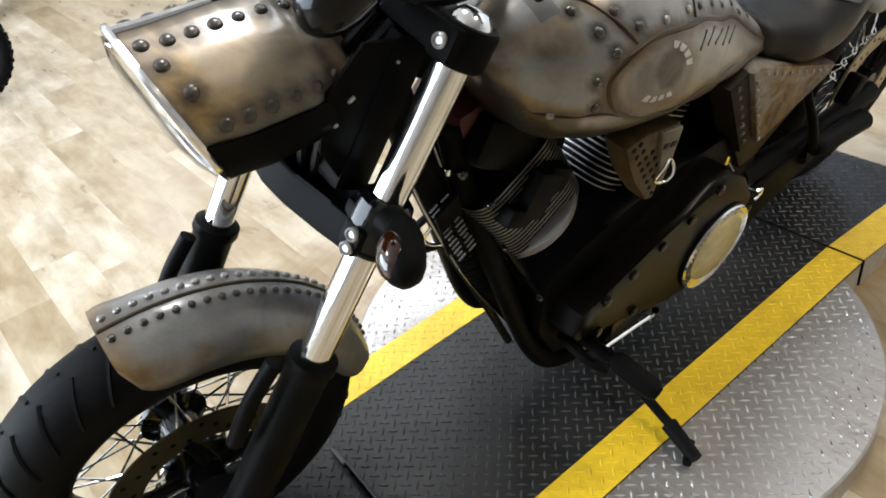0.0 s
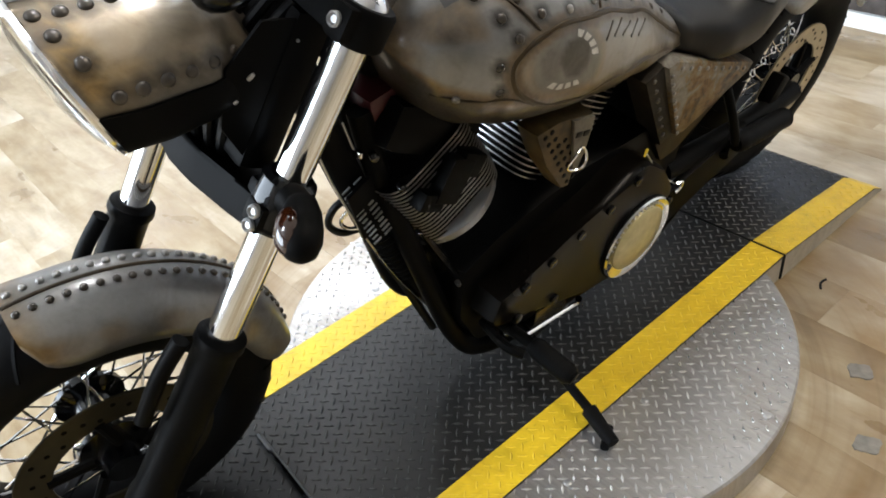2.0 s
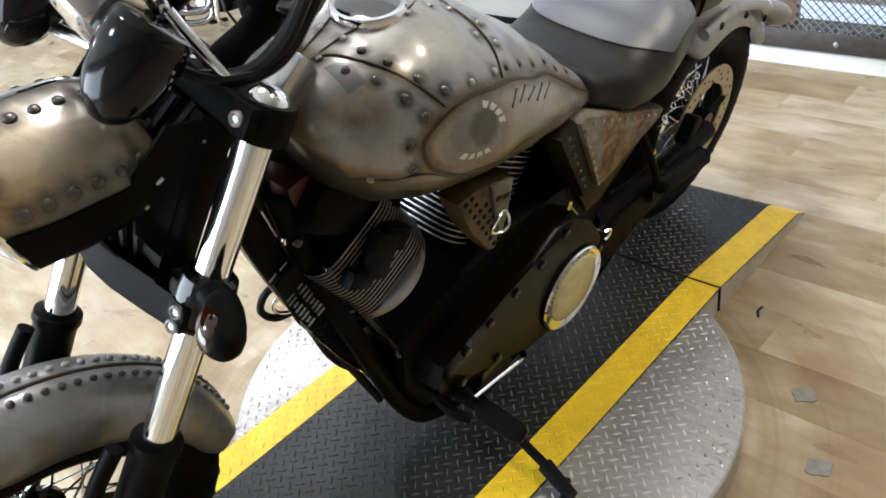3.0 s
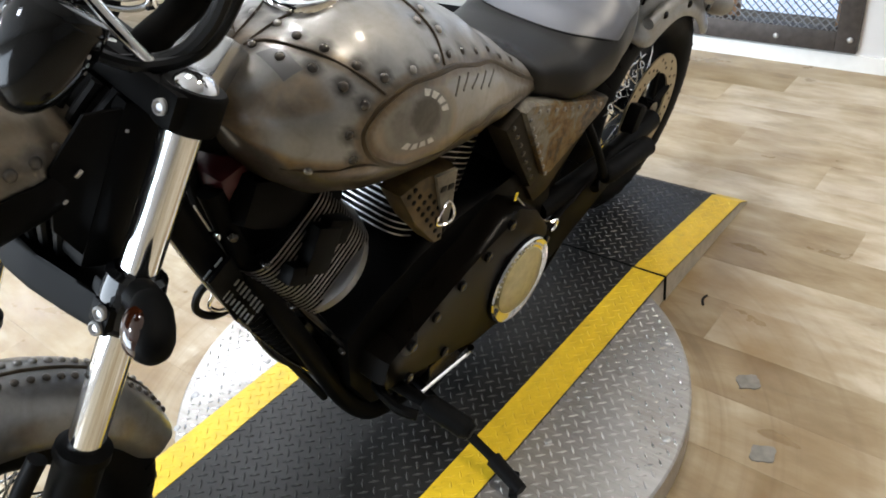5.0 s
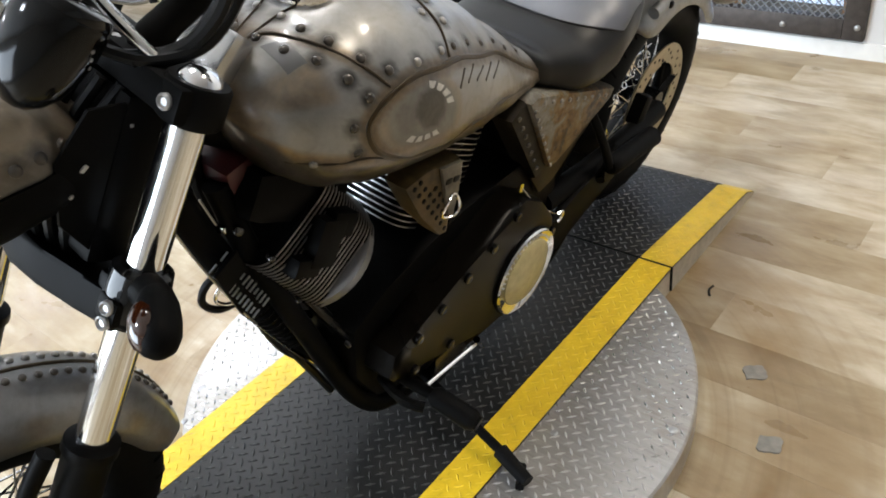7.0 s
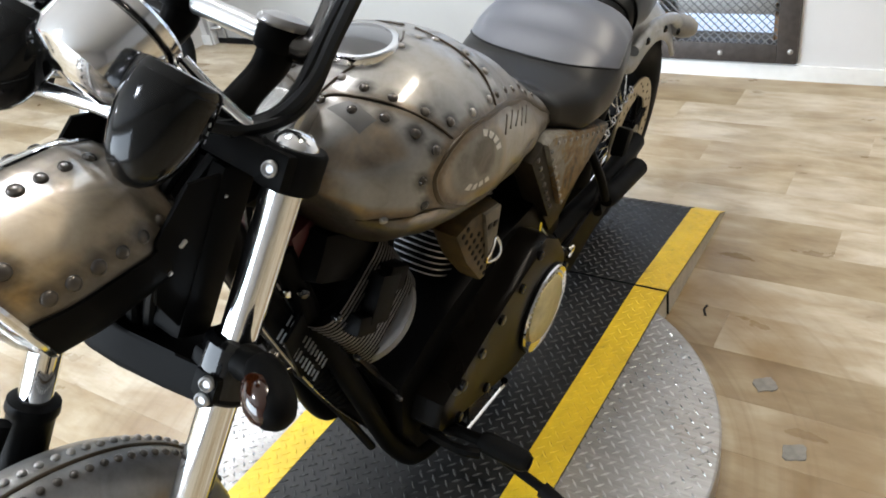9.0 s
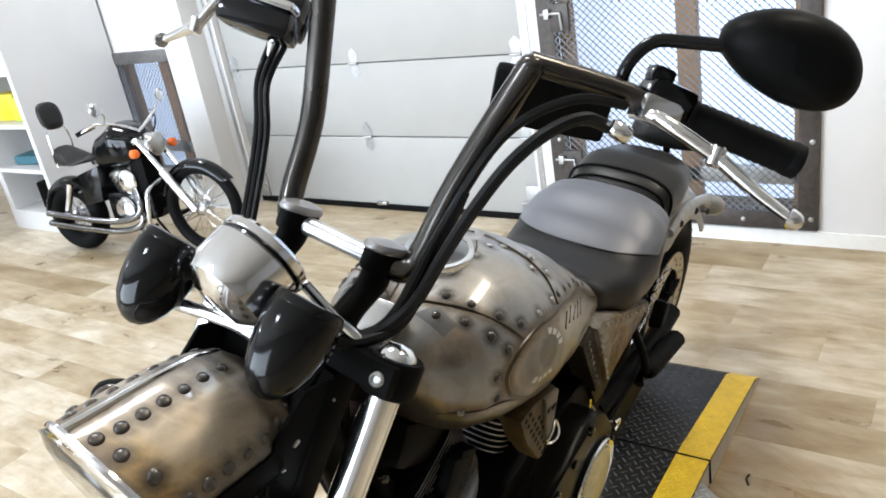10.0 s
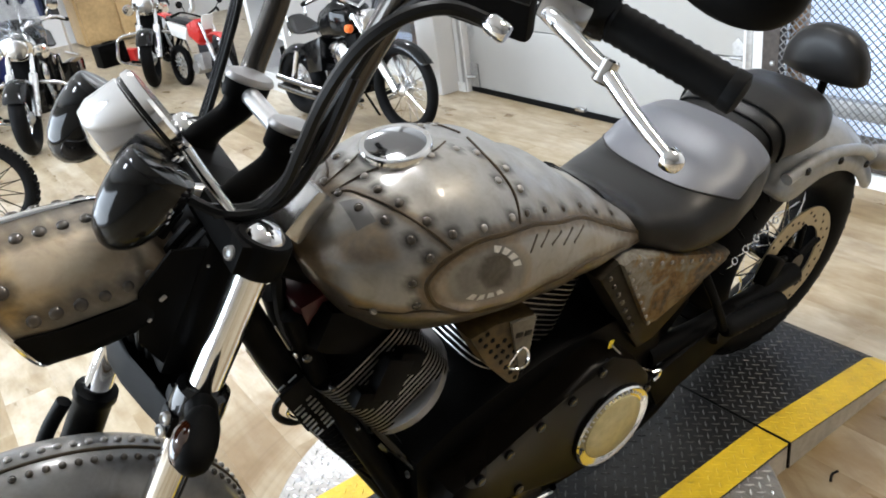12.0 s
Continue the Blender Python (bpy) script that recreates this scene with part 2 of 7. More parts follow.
# raised panel's leather, paled and blued for the window's reflection on it
LEATHER_SHEEN = simple("window_sheen_leather", (0.10, 0.104, 0.120), 0.40, 0.0, vary=0.05, scale=260, bumpy=0.05, sheen=0.2)
RIVET = simple("dark_rivet_paint", (0.060, 0.050, 0.040), 0.28, 0.4, 0.3, vary=0.4)
RIVET_LIGHT = simple("grey_rivet_paint", (0.26, 0.245, 0.225), 0.3, 0.4, 0.5, vary=0.3)
SEAM = simple("brown_seam_paint", (0.040, 0.026, 0.012), 0.45, 0.0, 0.08, vary=0.5, spec=0.25)
SLASH = simple("brown_slash_paint", (0.045, 0.036, 0.024), 0.45, 0.0, 0.0, vary=0.6, scale=50, spec=0.2)
SWOOSH_PAINT = simple("gold_brown_line_paint", (0.050, 0.030, 0.007), 0.42, 0.0, 0.08, vary=0.8, scale=24, spec=0.25)
POLISHED = simple("polished_tread_steel", (0.72, 0.71, 0.69), 0.25, 0.85, vary=0.2)
FIN = simple("machined_fin_edge", (0.33, 0.325, 0.32), 0.35, 0.9, vary=0.15)
DISC = simple("brake_disc_steel", (0.40, 0.34, 0.23), 0.4, 0.8, vary=0.2)
DARK_DISC = simple("dark_brake_disc", (0.045, 0.038, 0.022), 0.42, 0.6, vary=0.4)
DECK = simple("black_tread_plate", (0.013, 0.0127, 0.0122), 0.42, 0.0, vary=0.6, scale=22, bumpy=0.1, spec=0.34)
# lighter than the plate: the glints on the bars are put into their colour
DECK_BAR = simple("glinting_black_tread_bar", (0.046, 0.045, 0.043), 0.36, 0.0, vary=0.6, scale=30, spec=0.42)
DECK_EDGE = simple("bare_ramp_edge", (0.42, 0.38, 0.31), 0.45, 0.0, vary=0.4, scale=40, bumpy=0.2)
WALL = simple("white_wall_paint", (0.66, 0.655, 0.65), 0.6, vary=0.05, scale=5)
DOORPAINT = simple("white_door_paint", (0.37, 0.365, 0.35), 0.45, vary=0.06, scale=6)
MESH = simple("dull_mesh_steel", (0.20, 0.20, 0.20), 0.5, 0.5, vary=0.3, scale=60)
GALV = simple("galvanised_steel", (0.45, 0.45, 0.45), 0.4, 0.8, vary=0.3, scale=60)
GATE = simple("rusty_black_gate_steel", (0.075, 0.065, 0.06), 0.5, 0.5, vary=0.5, scale=35, bumpy=0.1)
BROWNWOOD = simple("brown_window_frame", (0.30, 0.16, 0.075), 0.5, vary=0.3)
AMBER = simple("amber_smoked_lens", (0.020, 0.005, 0.0015), 0.06, 0.0, 0.5, vary=0.2)
CREAM = simple("cream_enamel_face", (0.50, 0.44, 0.24), 0.32, 0.3, vary=0.35, scale=40)
DARK_RED = simple("dark_red_enamel", (0.06, 0.004, 0.006), 0.4, vary=0.3)
RED = simple("red_plastic", (0.55, 0.03, 0.025), 0.3, vary=0.15)
ORANGE = simple("orange_plastic", (0.75, 0.14, 0.015), 0.3, vary=0.15)
BLUE = simple("deep_blue_paint", (0.02, 0.03, 0.16), 0.2, 0.0, 0.5, vary=0.2)
WHITEP = simple("white_plastic", (0.8, 0.8, 0.78), 0.35, vary=0.08)
YELLOWP = simple("yellow_plastic", (0.80, 0.62, 0.03), 0.4, vary=0.15)
LABEL_GREY = simple("grey_label_print", (0.26, 0.26, 0.25), 0.45, vary=0.5, scale=120)
LETTER = simple("pale_airbrush_paint", (0.52, 0.51, 0.48), 0.4, vary=0.5, scale=160)
DUSK = simple("dusky_grey_paint", (0.12, 0.116, 0.11), 0.36, 0.4, 0.5, vary=0.3, scale=20)
SMOKED_CHROME = simple("smoked_chrome", (0.24, 0.24, 0.245), 0.06, 1.0, vary=0.1)
DARK_CHROME = simple("dark_chrome", (0.07, 0.07, 0.072), 0.10, 1.0, vary=0.1)
SATIN_SILVER = simple("satin_silver", (0.34, 0.34, 0.345), 0.34, 0.8, vary=0.15)
POD_BLACK = simple("black_pod_paint", (0.004, 0.004, 0.004), 0.08, 0.0, 0.0, vary=0.25, spec=0.20)
PALE_METAL = simple("pale_polished_metal", (0.46, 0.455, 0.45), 0.2, 0.8, 0.4, vary=0.3, scale=14)
TAN = simple("tan_wood", (0.45, 0.30, 0.14), 0.45, vary=0.3)
CLOTH = simple("dark_cloth", (0.03, 0.03, 0.035), 0.85, vary=0.4)


# ---- mesh helpers ----
def V(*a):
    return Vector(a)


def finish(name, bm, mat, smooth=38):
    me = bpy.data.meshes.new(name)
    bmesh.ops.recalc_face_normals(bm, faces=bm.faces)
    bm.to_mesh(me)
    bm.free()
    me.materials.append(mat)
    if smooth:
        me.polygons.foreach_set("use_smooth", [True] * len(me.polygons))
        me.set_sharp_from_angle(angle=radians(smooth))
    return me


def part(name, bm, mat, parent=None, label="", at=None, smooth=38):
    ob = new(name, finish(name, bm, mat, smooth))
    if parent is not None:
        ob.parent = parent
    if at is not None:
        ob.matrix_basis = at
    if label:
        ob["label"] = label
    return ob


def thing(name, at, label, category, group="", kind=""):
    ob = new(name)
    ob.empty_display_size = 0.1
    ob.matrix_basis = at
    return tagged(ob, label, category, group, kind)


def B():
    return bmesh.new()


def box(bm, c, s, rot=(0, 0, 0), bevel=0.0, m=None):
    r = bmesh.ops.create_cube(bm, size=1.0)
    M = Matrix.Translation(c) @ Euler([radians(a) for a in rot]).to_matrix().to_4x4() @ Matrix.Diagonal((*s, 1))
    if m is not None:
        M = m @ M
    bmesh.ops.transform(bm, matrix=M, verts=r["verts"])
    if bevel:
        es = list({e for v in r["verts"] for e in v.link_edges})
        bmesh.ops.bevel(bm, geom=es, offset=bevel, segments=2, affect="EDGES", profile=0.6)
    return bm


def smooth_path(pts, sub=6):
    pts = [Vector(p) for p in pts]
    if sub <= 1 or len(pts) < 3:
        return pts
    out = []
    for i in range(len(pts) - 1):
        p0, p1, p2, p3 = pts[max(i - 1, 0)], pts[i], pts[i + 1], pts[min(i + 2, len(pts) - 1)]
        for k in range(sub):
            t = k / sub
            out.append(0.5 * ((2 * p1) + (p2 - p0) * t + (2 * p0 - 5 * p1 + 4 * p2 - p3) * t * t + (3 * p1 - p0 - 3 * p2 + p3) * t ** 3))
    out.append(pts[-1])
    return out


def rings(bm, loops, cap=True, close=False):
    vs = [[bm.verts.new(p) for p in lp] for lp in loops]
    n = len(vs[0])
    pairs = list(zip(vs, vs[1:])) + ([(vs[-1], vs[0])] if close else [])
    for a, b in pairs:
        for i in range(n):
            j = (i + 1) % n
            bm.faces.new((a[i], a[j], b[j], b[i]))
    if cap and not close:
        bm.faces.new(list(reversed(vs[0])))
        bm.faces.new(vs[-1])
    return bm


def tube(bm, pts, r, seg=12, sub=6, cap=True, close=False):
    """A round tube along the points; r is one radius or one for each end."""
    path = smooth_path(pts, sub)
    n = len(path)
    up = V(0, 0, 1) if abs((path[1] - path[0]).normalized().z) < 0.9 else V(1, 0, 0)
    loops = []
    side = None
    for i, p in enumerate(path):
        if close:
            d = (path[(i + 1) % n] - path[i - 1]).normalized()
        else:
            d = (path[min(i + 1, n - 1)] - path[max(i - 1, 0)]).normalized()
        if side is None:
            side = d.cross(up).normalized()
        side = (side - d * side.dot(d)).normalized()
        b = d.cross(side)
        rr = r if isinstance(r, (int, float)) else r[0] + (r[1] - r[0]) * i / (n - 1)
        loops.append([p + (side * math.cos(2 * math.pi * k / seg) + b * math.sin(2 * math.pi * k / seg)) * rr for k in range(seg)])
    return rings(bm, loops, cap, close)


def axis_frame(o, d):
    d = Vector(d).normalized()
    a = d.cross(V(0, 0, 1) if abs(d.z) < 0.9 else V(1, 0, 0)).normalized()
    return Vector(o), d, a, d.cross(a)


def lathe(bm, prof, o=(0, 0, 0), d=(0, 1, 0), seg=32, close=False):
    """Turns a profile of (radius, way along the axis d)."""
    o, d, a, b = axis_frame(o, d)
    loops = [[o + d * h + (a * math.cos(2 * math.pi * k / seg) + b * math.sin(2 * math.pi * k / seg)) * max(r, 1e-4) for k in range(seg)] for r, h in prof]
    return rings(bm, loops, True, close)


def dome(bm, p, nrm, r, h=None, seg=12):
    h = h or r * 0.6
    return lathe(bm, [(r, -h * 0.3), (r, 0.0), (r * 0.92, h * 0.45), (r * 0.65, h * 0.85), (r * 0.3, h), (0.0005, h * 1.02)], p, nrm, seg)


def prism(bm, outline, y0, y1, bevel=0.0, m=None):
    """A plate: outline of (x, z) pushed from y0 to y1."""
    a = [bm.verts.new((x, y0, z)) for x, z in outline]
    b = [bm.verts.new((x, y1, z)) for x, z in outline]
    n = len(a)
    fs = [bm.faces.new(a), bm.faces.new(list(reversed(b)))]
    for i in range(n):
        fs.append(bm.faces.new((a[i], b[i], b[(i + 1) % n], a[(i + 1) % n])))
    if bevel:
        es = list({e for f in fs[:2] for e in f.edges})
        bmesh.ops.bevel(bm, geom=es, offset=bevel, segments=2, affect="EDGES", profile=0.6)
    if m is not None:
        bmesh.ops.transform(bm, matrix=m, verts=bm.verts)
    return bm


def lerp(tab, x):
    """Smooth value from a table of (x, value)."""
    if x <= tab[0][0]:
        return tab[0][1]
    for (a, p), (b, q) in zip(tab, tab[1:]):
        if x <= b:
            k = (x - a) / (b - a)
            k = k * k * (3 - 2 * k) * 0.5 + k * 0.5
            return p + (q - p) * k
    return tab[-1][1]


# ---- setting ----
WX = 2.82      # inner face of the wall with the roller door
XN, YS, YN, XW = 4.6, -9.0, 9.0, -4.2


def wall(name, boxes, label):
    bm = B()
    for c, s in boxes:
        box(bm, c, s)
    ob = part(name, bm, WALL, smooth=0)
    return tagged(ob, label, "wall", kind="structure")


# floor slab under the planks
bm = B()
box(bm, (0.2, 0.0, -0.06), (9.6, 18.6, 0.1))
floor = tagged(part("floor", bm, simple("dark_subfloor", (0.10, 0.075, 0.045), 0.7), smooth=0), "light oak plank floor with dark joints", "floor", kind="structure")

GATE_Y0, GATE_Y1, GATE_Z0, GATE_Z1 = -0.312, 0.825, 0.070, 2.05
DOOR_Y0, DOOR_Y1, DOOR_Z1 = 0.93, 2.93, 2.05
WIN_Y0, WIN_Y1, WIN_Z0, WIN_Z1 = 3.19, 4.07, 0.14, 0.99
WT = 0.16
H = CEIL
wx = WX + WT / 2
wall("wall_east", [
    ((wx, (YS + GATE_Y0) / 2, H / 2), (WT, GATE_Y0 - YS, H)),
    ((wx, (GATE_Y0 + GATE_Y1) / 2, GATE_Z0 / 2), (WT, GATE_Y1 - GATE_Y0, GATE_Z0)),
    ((wx, (GATE_Y0 + GATE_Y1) / 2, (GATE_Z1 + H) / 2), (WT, GATE_Y1 - GATE_Y0, H - GATE_Z1)),
    ((wx, (GATE_Y1 + DOOR_Y0) / 2, H / 2), (WT, DOOR_Y0 - GATE_Y1, H)),
    ((wx, (DOOR_Y0 + DOOR_Y1) / 2, (DOOR_Z1 + H) / 2), (WT, DOOR_Y1 - DOOR_Y0, H - DOOR_Z1)),
    ((wx, (DOOR_Y1 + WIN_Y0) / 2, H / 2), (WT, WIN_Y0 - DOOR_Y1, H)),
    ((wx, (WIN_Y0 + WIN_Y1) / 2, WIN_Z0 / 2), (WT, WIN_Y1 - WIN_Y0, WIN_Z0)),
    ((wx, (WIN_Y0 + WIN_Y1) / 2, (WIN_Z1 + H) / 2), (WT, WIN_Y1 - WIN_Y0, H - WIN_Z1)),
    ((wx, (WIN_Y1 + 5.9) / 2, H / 2), (WT, 5.9 - WIN_Y1, H)),
], "smooth white painted showroom wall")
wall("wall_east_far", [((XN + 0.08, 7.4, H / 2), (0.16, 3.6, H)), (((XN + WX + WT) / 2, 5.82, H / 2), (XN - WX - WT, 0.16, H))], "white painted wall behind the parked motorcycles")
wall("wall_north", [((0.2, YN + 0.08, H / 2), (9.0, 0.16, H))], "white painted far wall")
# unseen wall, set far back so the bike's near side reflects less white
wall("wall_south", [((-0.7, YS - 0.08, H / 2), (7.2, 0.16, H))], "white painted wall")
wall("wall_west", [((XW - 0.08, (YS + SHOP_Y0) / 2, H / 2), (0.16, SHOP_Y0 - YS, H)), ((XW - 0.08, (SHOP_Y1 + YN) / 2, H / 2), (0.16, YN - SHOP_Y1, H)),
                   ((XW - 0.08, (SHOP_Y0 + SHOP_Y1) / 2, SHOP_Z0 / 2), (0.16, SHOP_Y1 - SHOP_Y0, SHOP_Z0)), ((XW - 0.08, (SHOP_Y0 + SHOP_Y1) / 2, (SHOP_Z1 + H) / 2), (0.16, SHOP_Y1 - SHOP_Y0, H - SHOP_Z1))], "white painted wall with an unseen wide opening for window light")
bm = B()
box(bm, (0.2, 0.0, CEIL + 0.08), (9.2, 18.4, 0.12))
for yb in (6.4, 7.6, 8.6):
    box(bm, (2.6, yb, CEIL - 0.35), (4.2, 0.16, 0.22), (0, 24, 0))
tagged(part("ceiling", bm, WALL, smooth=0), "white ceiling with sloping beams", "ceiling", kind="structure")
# a fixture for each lamp, the added fill lamp too
for _x, _y, _p, _c in LAMPS:
    fx = thing("ceiling_or_fill_light", pose(_x, _y, CEIL - 0.05), "square white fixture of an unseen ceiling or fill lamp", "light", "ceiling lights")
    bm = B()
    box(bm, (0, 0, 0.035), (0.72, 0.72, 0.05), bevel=0.006)
    part("housing", bm, WHITEP, fx)
    bm = B()
    box(bm, (0, 0, 0), (0.64, 0.64, 0.02))
    part("diffuser", bm, glow("lamp_diffuser", _c, 6.0), fx)

# baseboard
bm = B()
for y0, y1 in ((YS, DOOR_Y0 - 0.02), (DOOR_Y1 + 0.02, 5.7)):
    box(bm, (WX - 0.006, (y0 + y1) / 2, 0.03), (0.012, y1 - y0, 0.06))
tagged(part("baseboard", bm, WHITEP, smooth=0), "low white skirting along the wall", "baseboard", kind="structure")

# outside
bm = B()
box(bm, (9.0, 2.0, -0.2), (12, 30, 0.1))
tagged(part("ground", bm, simple("pale_concrete", (0.45, 0.45, 0.46), 0.8), smooth=0), "pale concrete yard outside", "ground", kind="structure")
bm = B()
box(bm, (3.4, 1.6, 1.5), (0.1, 8.0, 3.5))
tagged(part("backdrop", bm, glow("overcast_sky_glow", (0.62, 0.75, 1.0), 1.0), smooth=0), "pale blue overcast sky", "backdrop", kind="structure")


# roller door
def sectional_door():
    d = thing("door_1", pose(WX + 0.06, 0, 0), "closed white sectional garage door with metal hinges", "garage door", kind="structure")
    n, h = 5, 0.40
    yc, wy = (DOOR_Y0 + DOOR_Y1) / 2, DOOR_Y1 - DOOR_Y0
    for i in range(n):
        bm = B()
        box(bm, (0, yc, 0.025 + h * (i + 0.5)), (0.045, wy - 0.01, h - 0.006), bevel=0.004)
        part("panel", bm, DOORPAINT, d)
    bm = B()
    box(bm, (-0.005, yc, 0.0175), (0.05, wy, 0.033), bevel=0.004)
    part("rubber_seal", bm, RUBBER, d, "black rubber bottom seal")
    for yy in (DOOR_Y0 + 0.05, 1.957, DOOR_Y1 - 0.05):
        for i in range(1, n):
            bm = B()
            z = 0.025 + h * i
            prism(bm, [(-0.032, -0.055), (0, -0.085), (0.032, -0.055), (0.02, 0), (0.032, 0.055), (0, 0.085), (-0.032, 0.055), (-0.02, 0)], -0.004, 0.0, 0, pose(-0.024, yy, z, 0, 0, 90))
            tube(bm, [(-0.034, yy - 0.03, z), (-0.034, yy + 0.03, z)], 0.008, 8, 1)
            part("hinge", bm, GALV, d)
    bm = B()
    for yy in (DOOR_Y0 + 0.05, DOOR_Y1 - 0.05):
        box(bm, (-0.03, yy, 0.11), (0.01, 0.07, 0.15), bevel=0.003)
        tube(bm, [(-0.034, yy - 0.02, 0.1), (-0.06, yy + 0.05, 0.1)], 0.012, 10, 1)
    part("bottom_bracket", bm, GALV, d)
    bm = B()
    tube(bm, [(-0.03, 1.957, 0.49), (-0.075, 1.957, 0.505), (-0.08, 1.957, 0.545), (-0.075, 1.962, 0.59), (-0.03, 1.965, 0.615)], 0.009, 8)
    prism(bm, [(-0.03, -0.03), (0, -0.07), (0.03, -0.03), (0, 0.03)], 0, 0.004, 0, pose(-0.024, 1.957, 0.475, 0, 0, 90))
    part("handle", bm, GALV, d)
    bm = B()
    box(bm, (-0.03, 1.945, 0.04), (0.03, 0.07, 0.02), bevel=0.004)
    part("foot_pull", bm, DULL_CHROME, d)
    for yy, nm in ((DOOR_Y0 - 0.03, "track"), (DOOR_Y1 + 0.03, "track")):
        bm = B()
        box(bm, (-0.04, yy, 1.1), (0.05, 0.03, 2.2), bevel=0.004)
        part(nm, bm, GALV, d)
    return d


sectional_door()
bm = B()
box(bm, (WX - 0.07, DOOR_Y1 + 0.2, CEIL / 2), (0.14, 0.22, CEIL), bevel=0.006)
tagged(part("trim", bm, WALL), "white boxed post beside the garage door", "trim", kind="structure")


def mesh_gate(name, y0, y1, z0, z1, label, mullion=True, r=0.0016, metal=GATE):
    """Steel security gate: angle frame with expanded-metal mesh in front of a glazed door."""
    g = thing(name, pose(WX, 0, 0), label, "window", kind="structure")
    w = 0.075
    for nm, c, s in (("frame_post", (0.0, y0 + w / 2, (z0 + z1) / 2), (0.05, w, z1 - z0)), ("frame_post", (0.0, y1 - w / 2, (z0 + z1) / 2), (0.05, w, z1 - z0)),
                     ("frame_rail", (0.0, (y0 + y1) / 2, z0 + w / 2), (0.052, y1 - y0 - 2 * w, w)), ("frame_rail", (0.0, (y0 + y1) / 2, z1 - w / 2), (0.052, y1 - y0 - 2 * w, w))):
        bm = B()
        box(bm, c, s, bevel=0.004)
        part(nm, bm, metal, g)
    bm = B()
    a0, a1, b0, b1 = y0 + w - 0.005, y1 - w + 0.005, z0 + w - 0.005, z1 - w + 0.005
    pw, ph = 0.032, 0.0155
    ny, nz = int((a1 - a0) / pw) + 1, int((b1 - b0) / ph) + 1

    def strand(p, q):
        t = ((q - p).cross(V(1, 0, 0))).normalized() * r
        o = V(0.003, 0, 0)
        vs = [bm.verts.new(k) for k in (p + t - o, p - t - o, q - t - o, q + t - o, p + t + o, p - t + o, q - t + o, q + t + o)]
        for f in ((0, 1, 2, 3), (4, 7, 6, 5), (0, 3, 7, 4), (1, 5, 6, 2)):
            bm.faces.new([vs[k] for k in f])
    for i in range(nz):
        for j in range(ny):
            zc, yc = b0 + i * ph, a0 + j * pw + (pw / 2 if i % 2 else 0)
            for sgn in (-1, 1):
                p, q = V(-0.02, yc, zc), V(-0.02, yc + sgn * pw / 2, zc + ph)
                if min(p.y, q.y) >= a0 - 0.01 and max(p.y, q.y) <= a1 + 0.01 and q.z <= b1 + 0.01:
                    strand(p, q)
    me = bpy.data.meshes.new("mesh_screen")
    bm.to_mesh(me)
    bm.free()
    me.materials.append(MESH)
    sc = new("mesh_screen", me)
    sc.parent = g
    sc["label"] = "diamond expanded-metal mesh"
    for k in range(3):
        for yy in (y0 + w / 2, y1 - w / 2):
            bm = B()
            dome(bm, (-0.027, yy - 0.012, z0 + 0.05 + k * 0.32), (-1, 0, 0), 0.011, 0.006)
            part("bolt", bm, GALV, g)
    for yy in (y0 + 0.25 * (y1 - y0), y0 + 0.62 * (y1 - y0)):
        bm = B()
        dome(bm, (-0.027, yy, z0 + 0.035), (-1, 0, 0), 0.011, 0.006)
        part("bolt", bm, GALV, g)
    # glazing behind
    bm = B()
    box(bm, (0.11, (y0 + y1) / 2, (z0 + z1) / 2), (0.006, y1 - y0, z1 - z0))
    pane = part("pane", bm, glass_mat("window_glass", (0.9, 0.95, 1.0)), g, "clear glass pane", smooth=0)
    pane.visible_shadow = False
    if mullion:
        for nm, c, s in (("mullion", (0.10, y0 + 0.46 * (y1 - y0), (z0 + z1) / 2), (0.05, 0.085, z1 - z0)), ("sill_rail", (0.10, (y0 + y1) / 2, z0 + 0.19), (0.05, y1 - y0, 0.07)),
                         ("mullion", (0.10, y0 + 0.08, (z0 + z1) / 2), (0.05, 0.06, z1 - z0)), ("mullion", (0.10, y1 - 0.08, (z0 + z1) / 2), (0.05, 0.06, z1 - z0))):
            bm = B()
            box(bm, c, s, bevel=0.003)
            part(nm, bm, BROWNWOOD if nm == "mullion" else GALV, g)
    return g


gate = mesh_gate("window_1", GATE_Y0, GATE_Y1, GATE_Z0, GATE_Z1, "glazed opening behind a dark rusty steel mesh gate")
for zz in (0.33, 0.98):
    bm = B()
    box(bm, (-0.03, GATE_Y1 - 0.11, zz), (0.012, 0.09, 0.12), bevel=0.003)
    lt = part("latch_plate", bm, GATE, gate)
    bm = B()
    tube(bm, [(-0.045, GATE_Y1 - 0.03, zz + 0.02), (-0.045, GATE_Y1 - 0.12, zz + 0.02), (-0.045, GATE_Y1 - 0.125, zz - 0.05)], 0.006, 8, 1)
    box(bm, (-0.04, GATE_Y1 - 0.06, zz + 0.02), (0.03, 0.025, 0.04), bevel=0.003)
    part("bolt_rod", bm, GALV, gate)
mesh_gate("window_2", WIN_Y0, WIN_Y1, WIN_Z0, WIN_Z1, "small window behind a grey steel mesh guard", True, 0.0006, simple("grey_window_steel", (0.16, 0.155, 0.15), 0.5, 0.5, vary=0.4, scale=35))


# ---- turntable and deck ----
DK = 0.073     # height of the deck's tread
CX, CY, CR = 0.73, -0.025, 0.562
DY0, DY1 = -0.322, 0.288
DX0, DX1 = -0.62, 1.28     # deck proper; the ramps go on at both ends
RX1 = 1.80


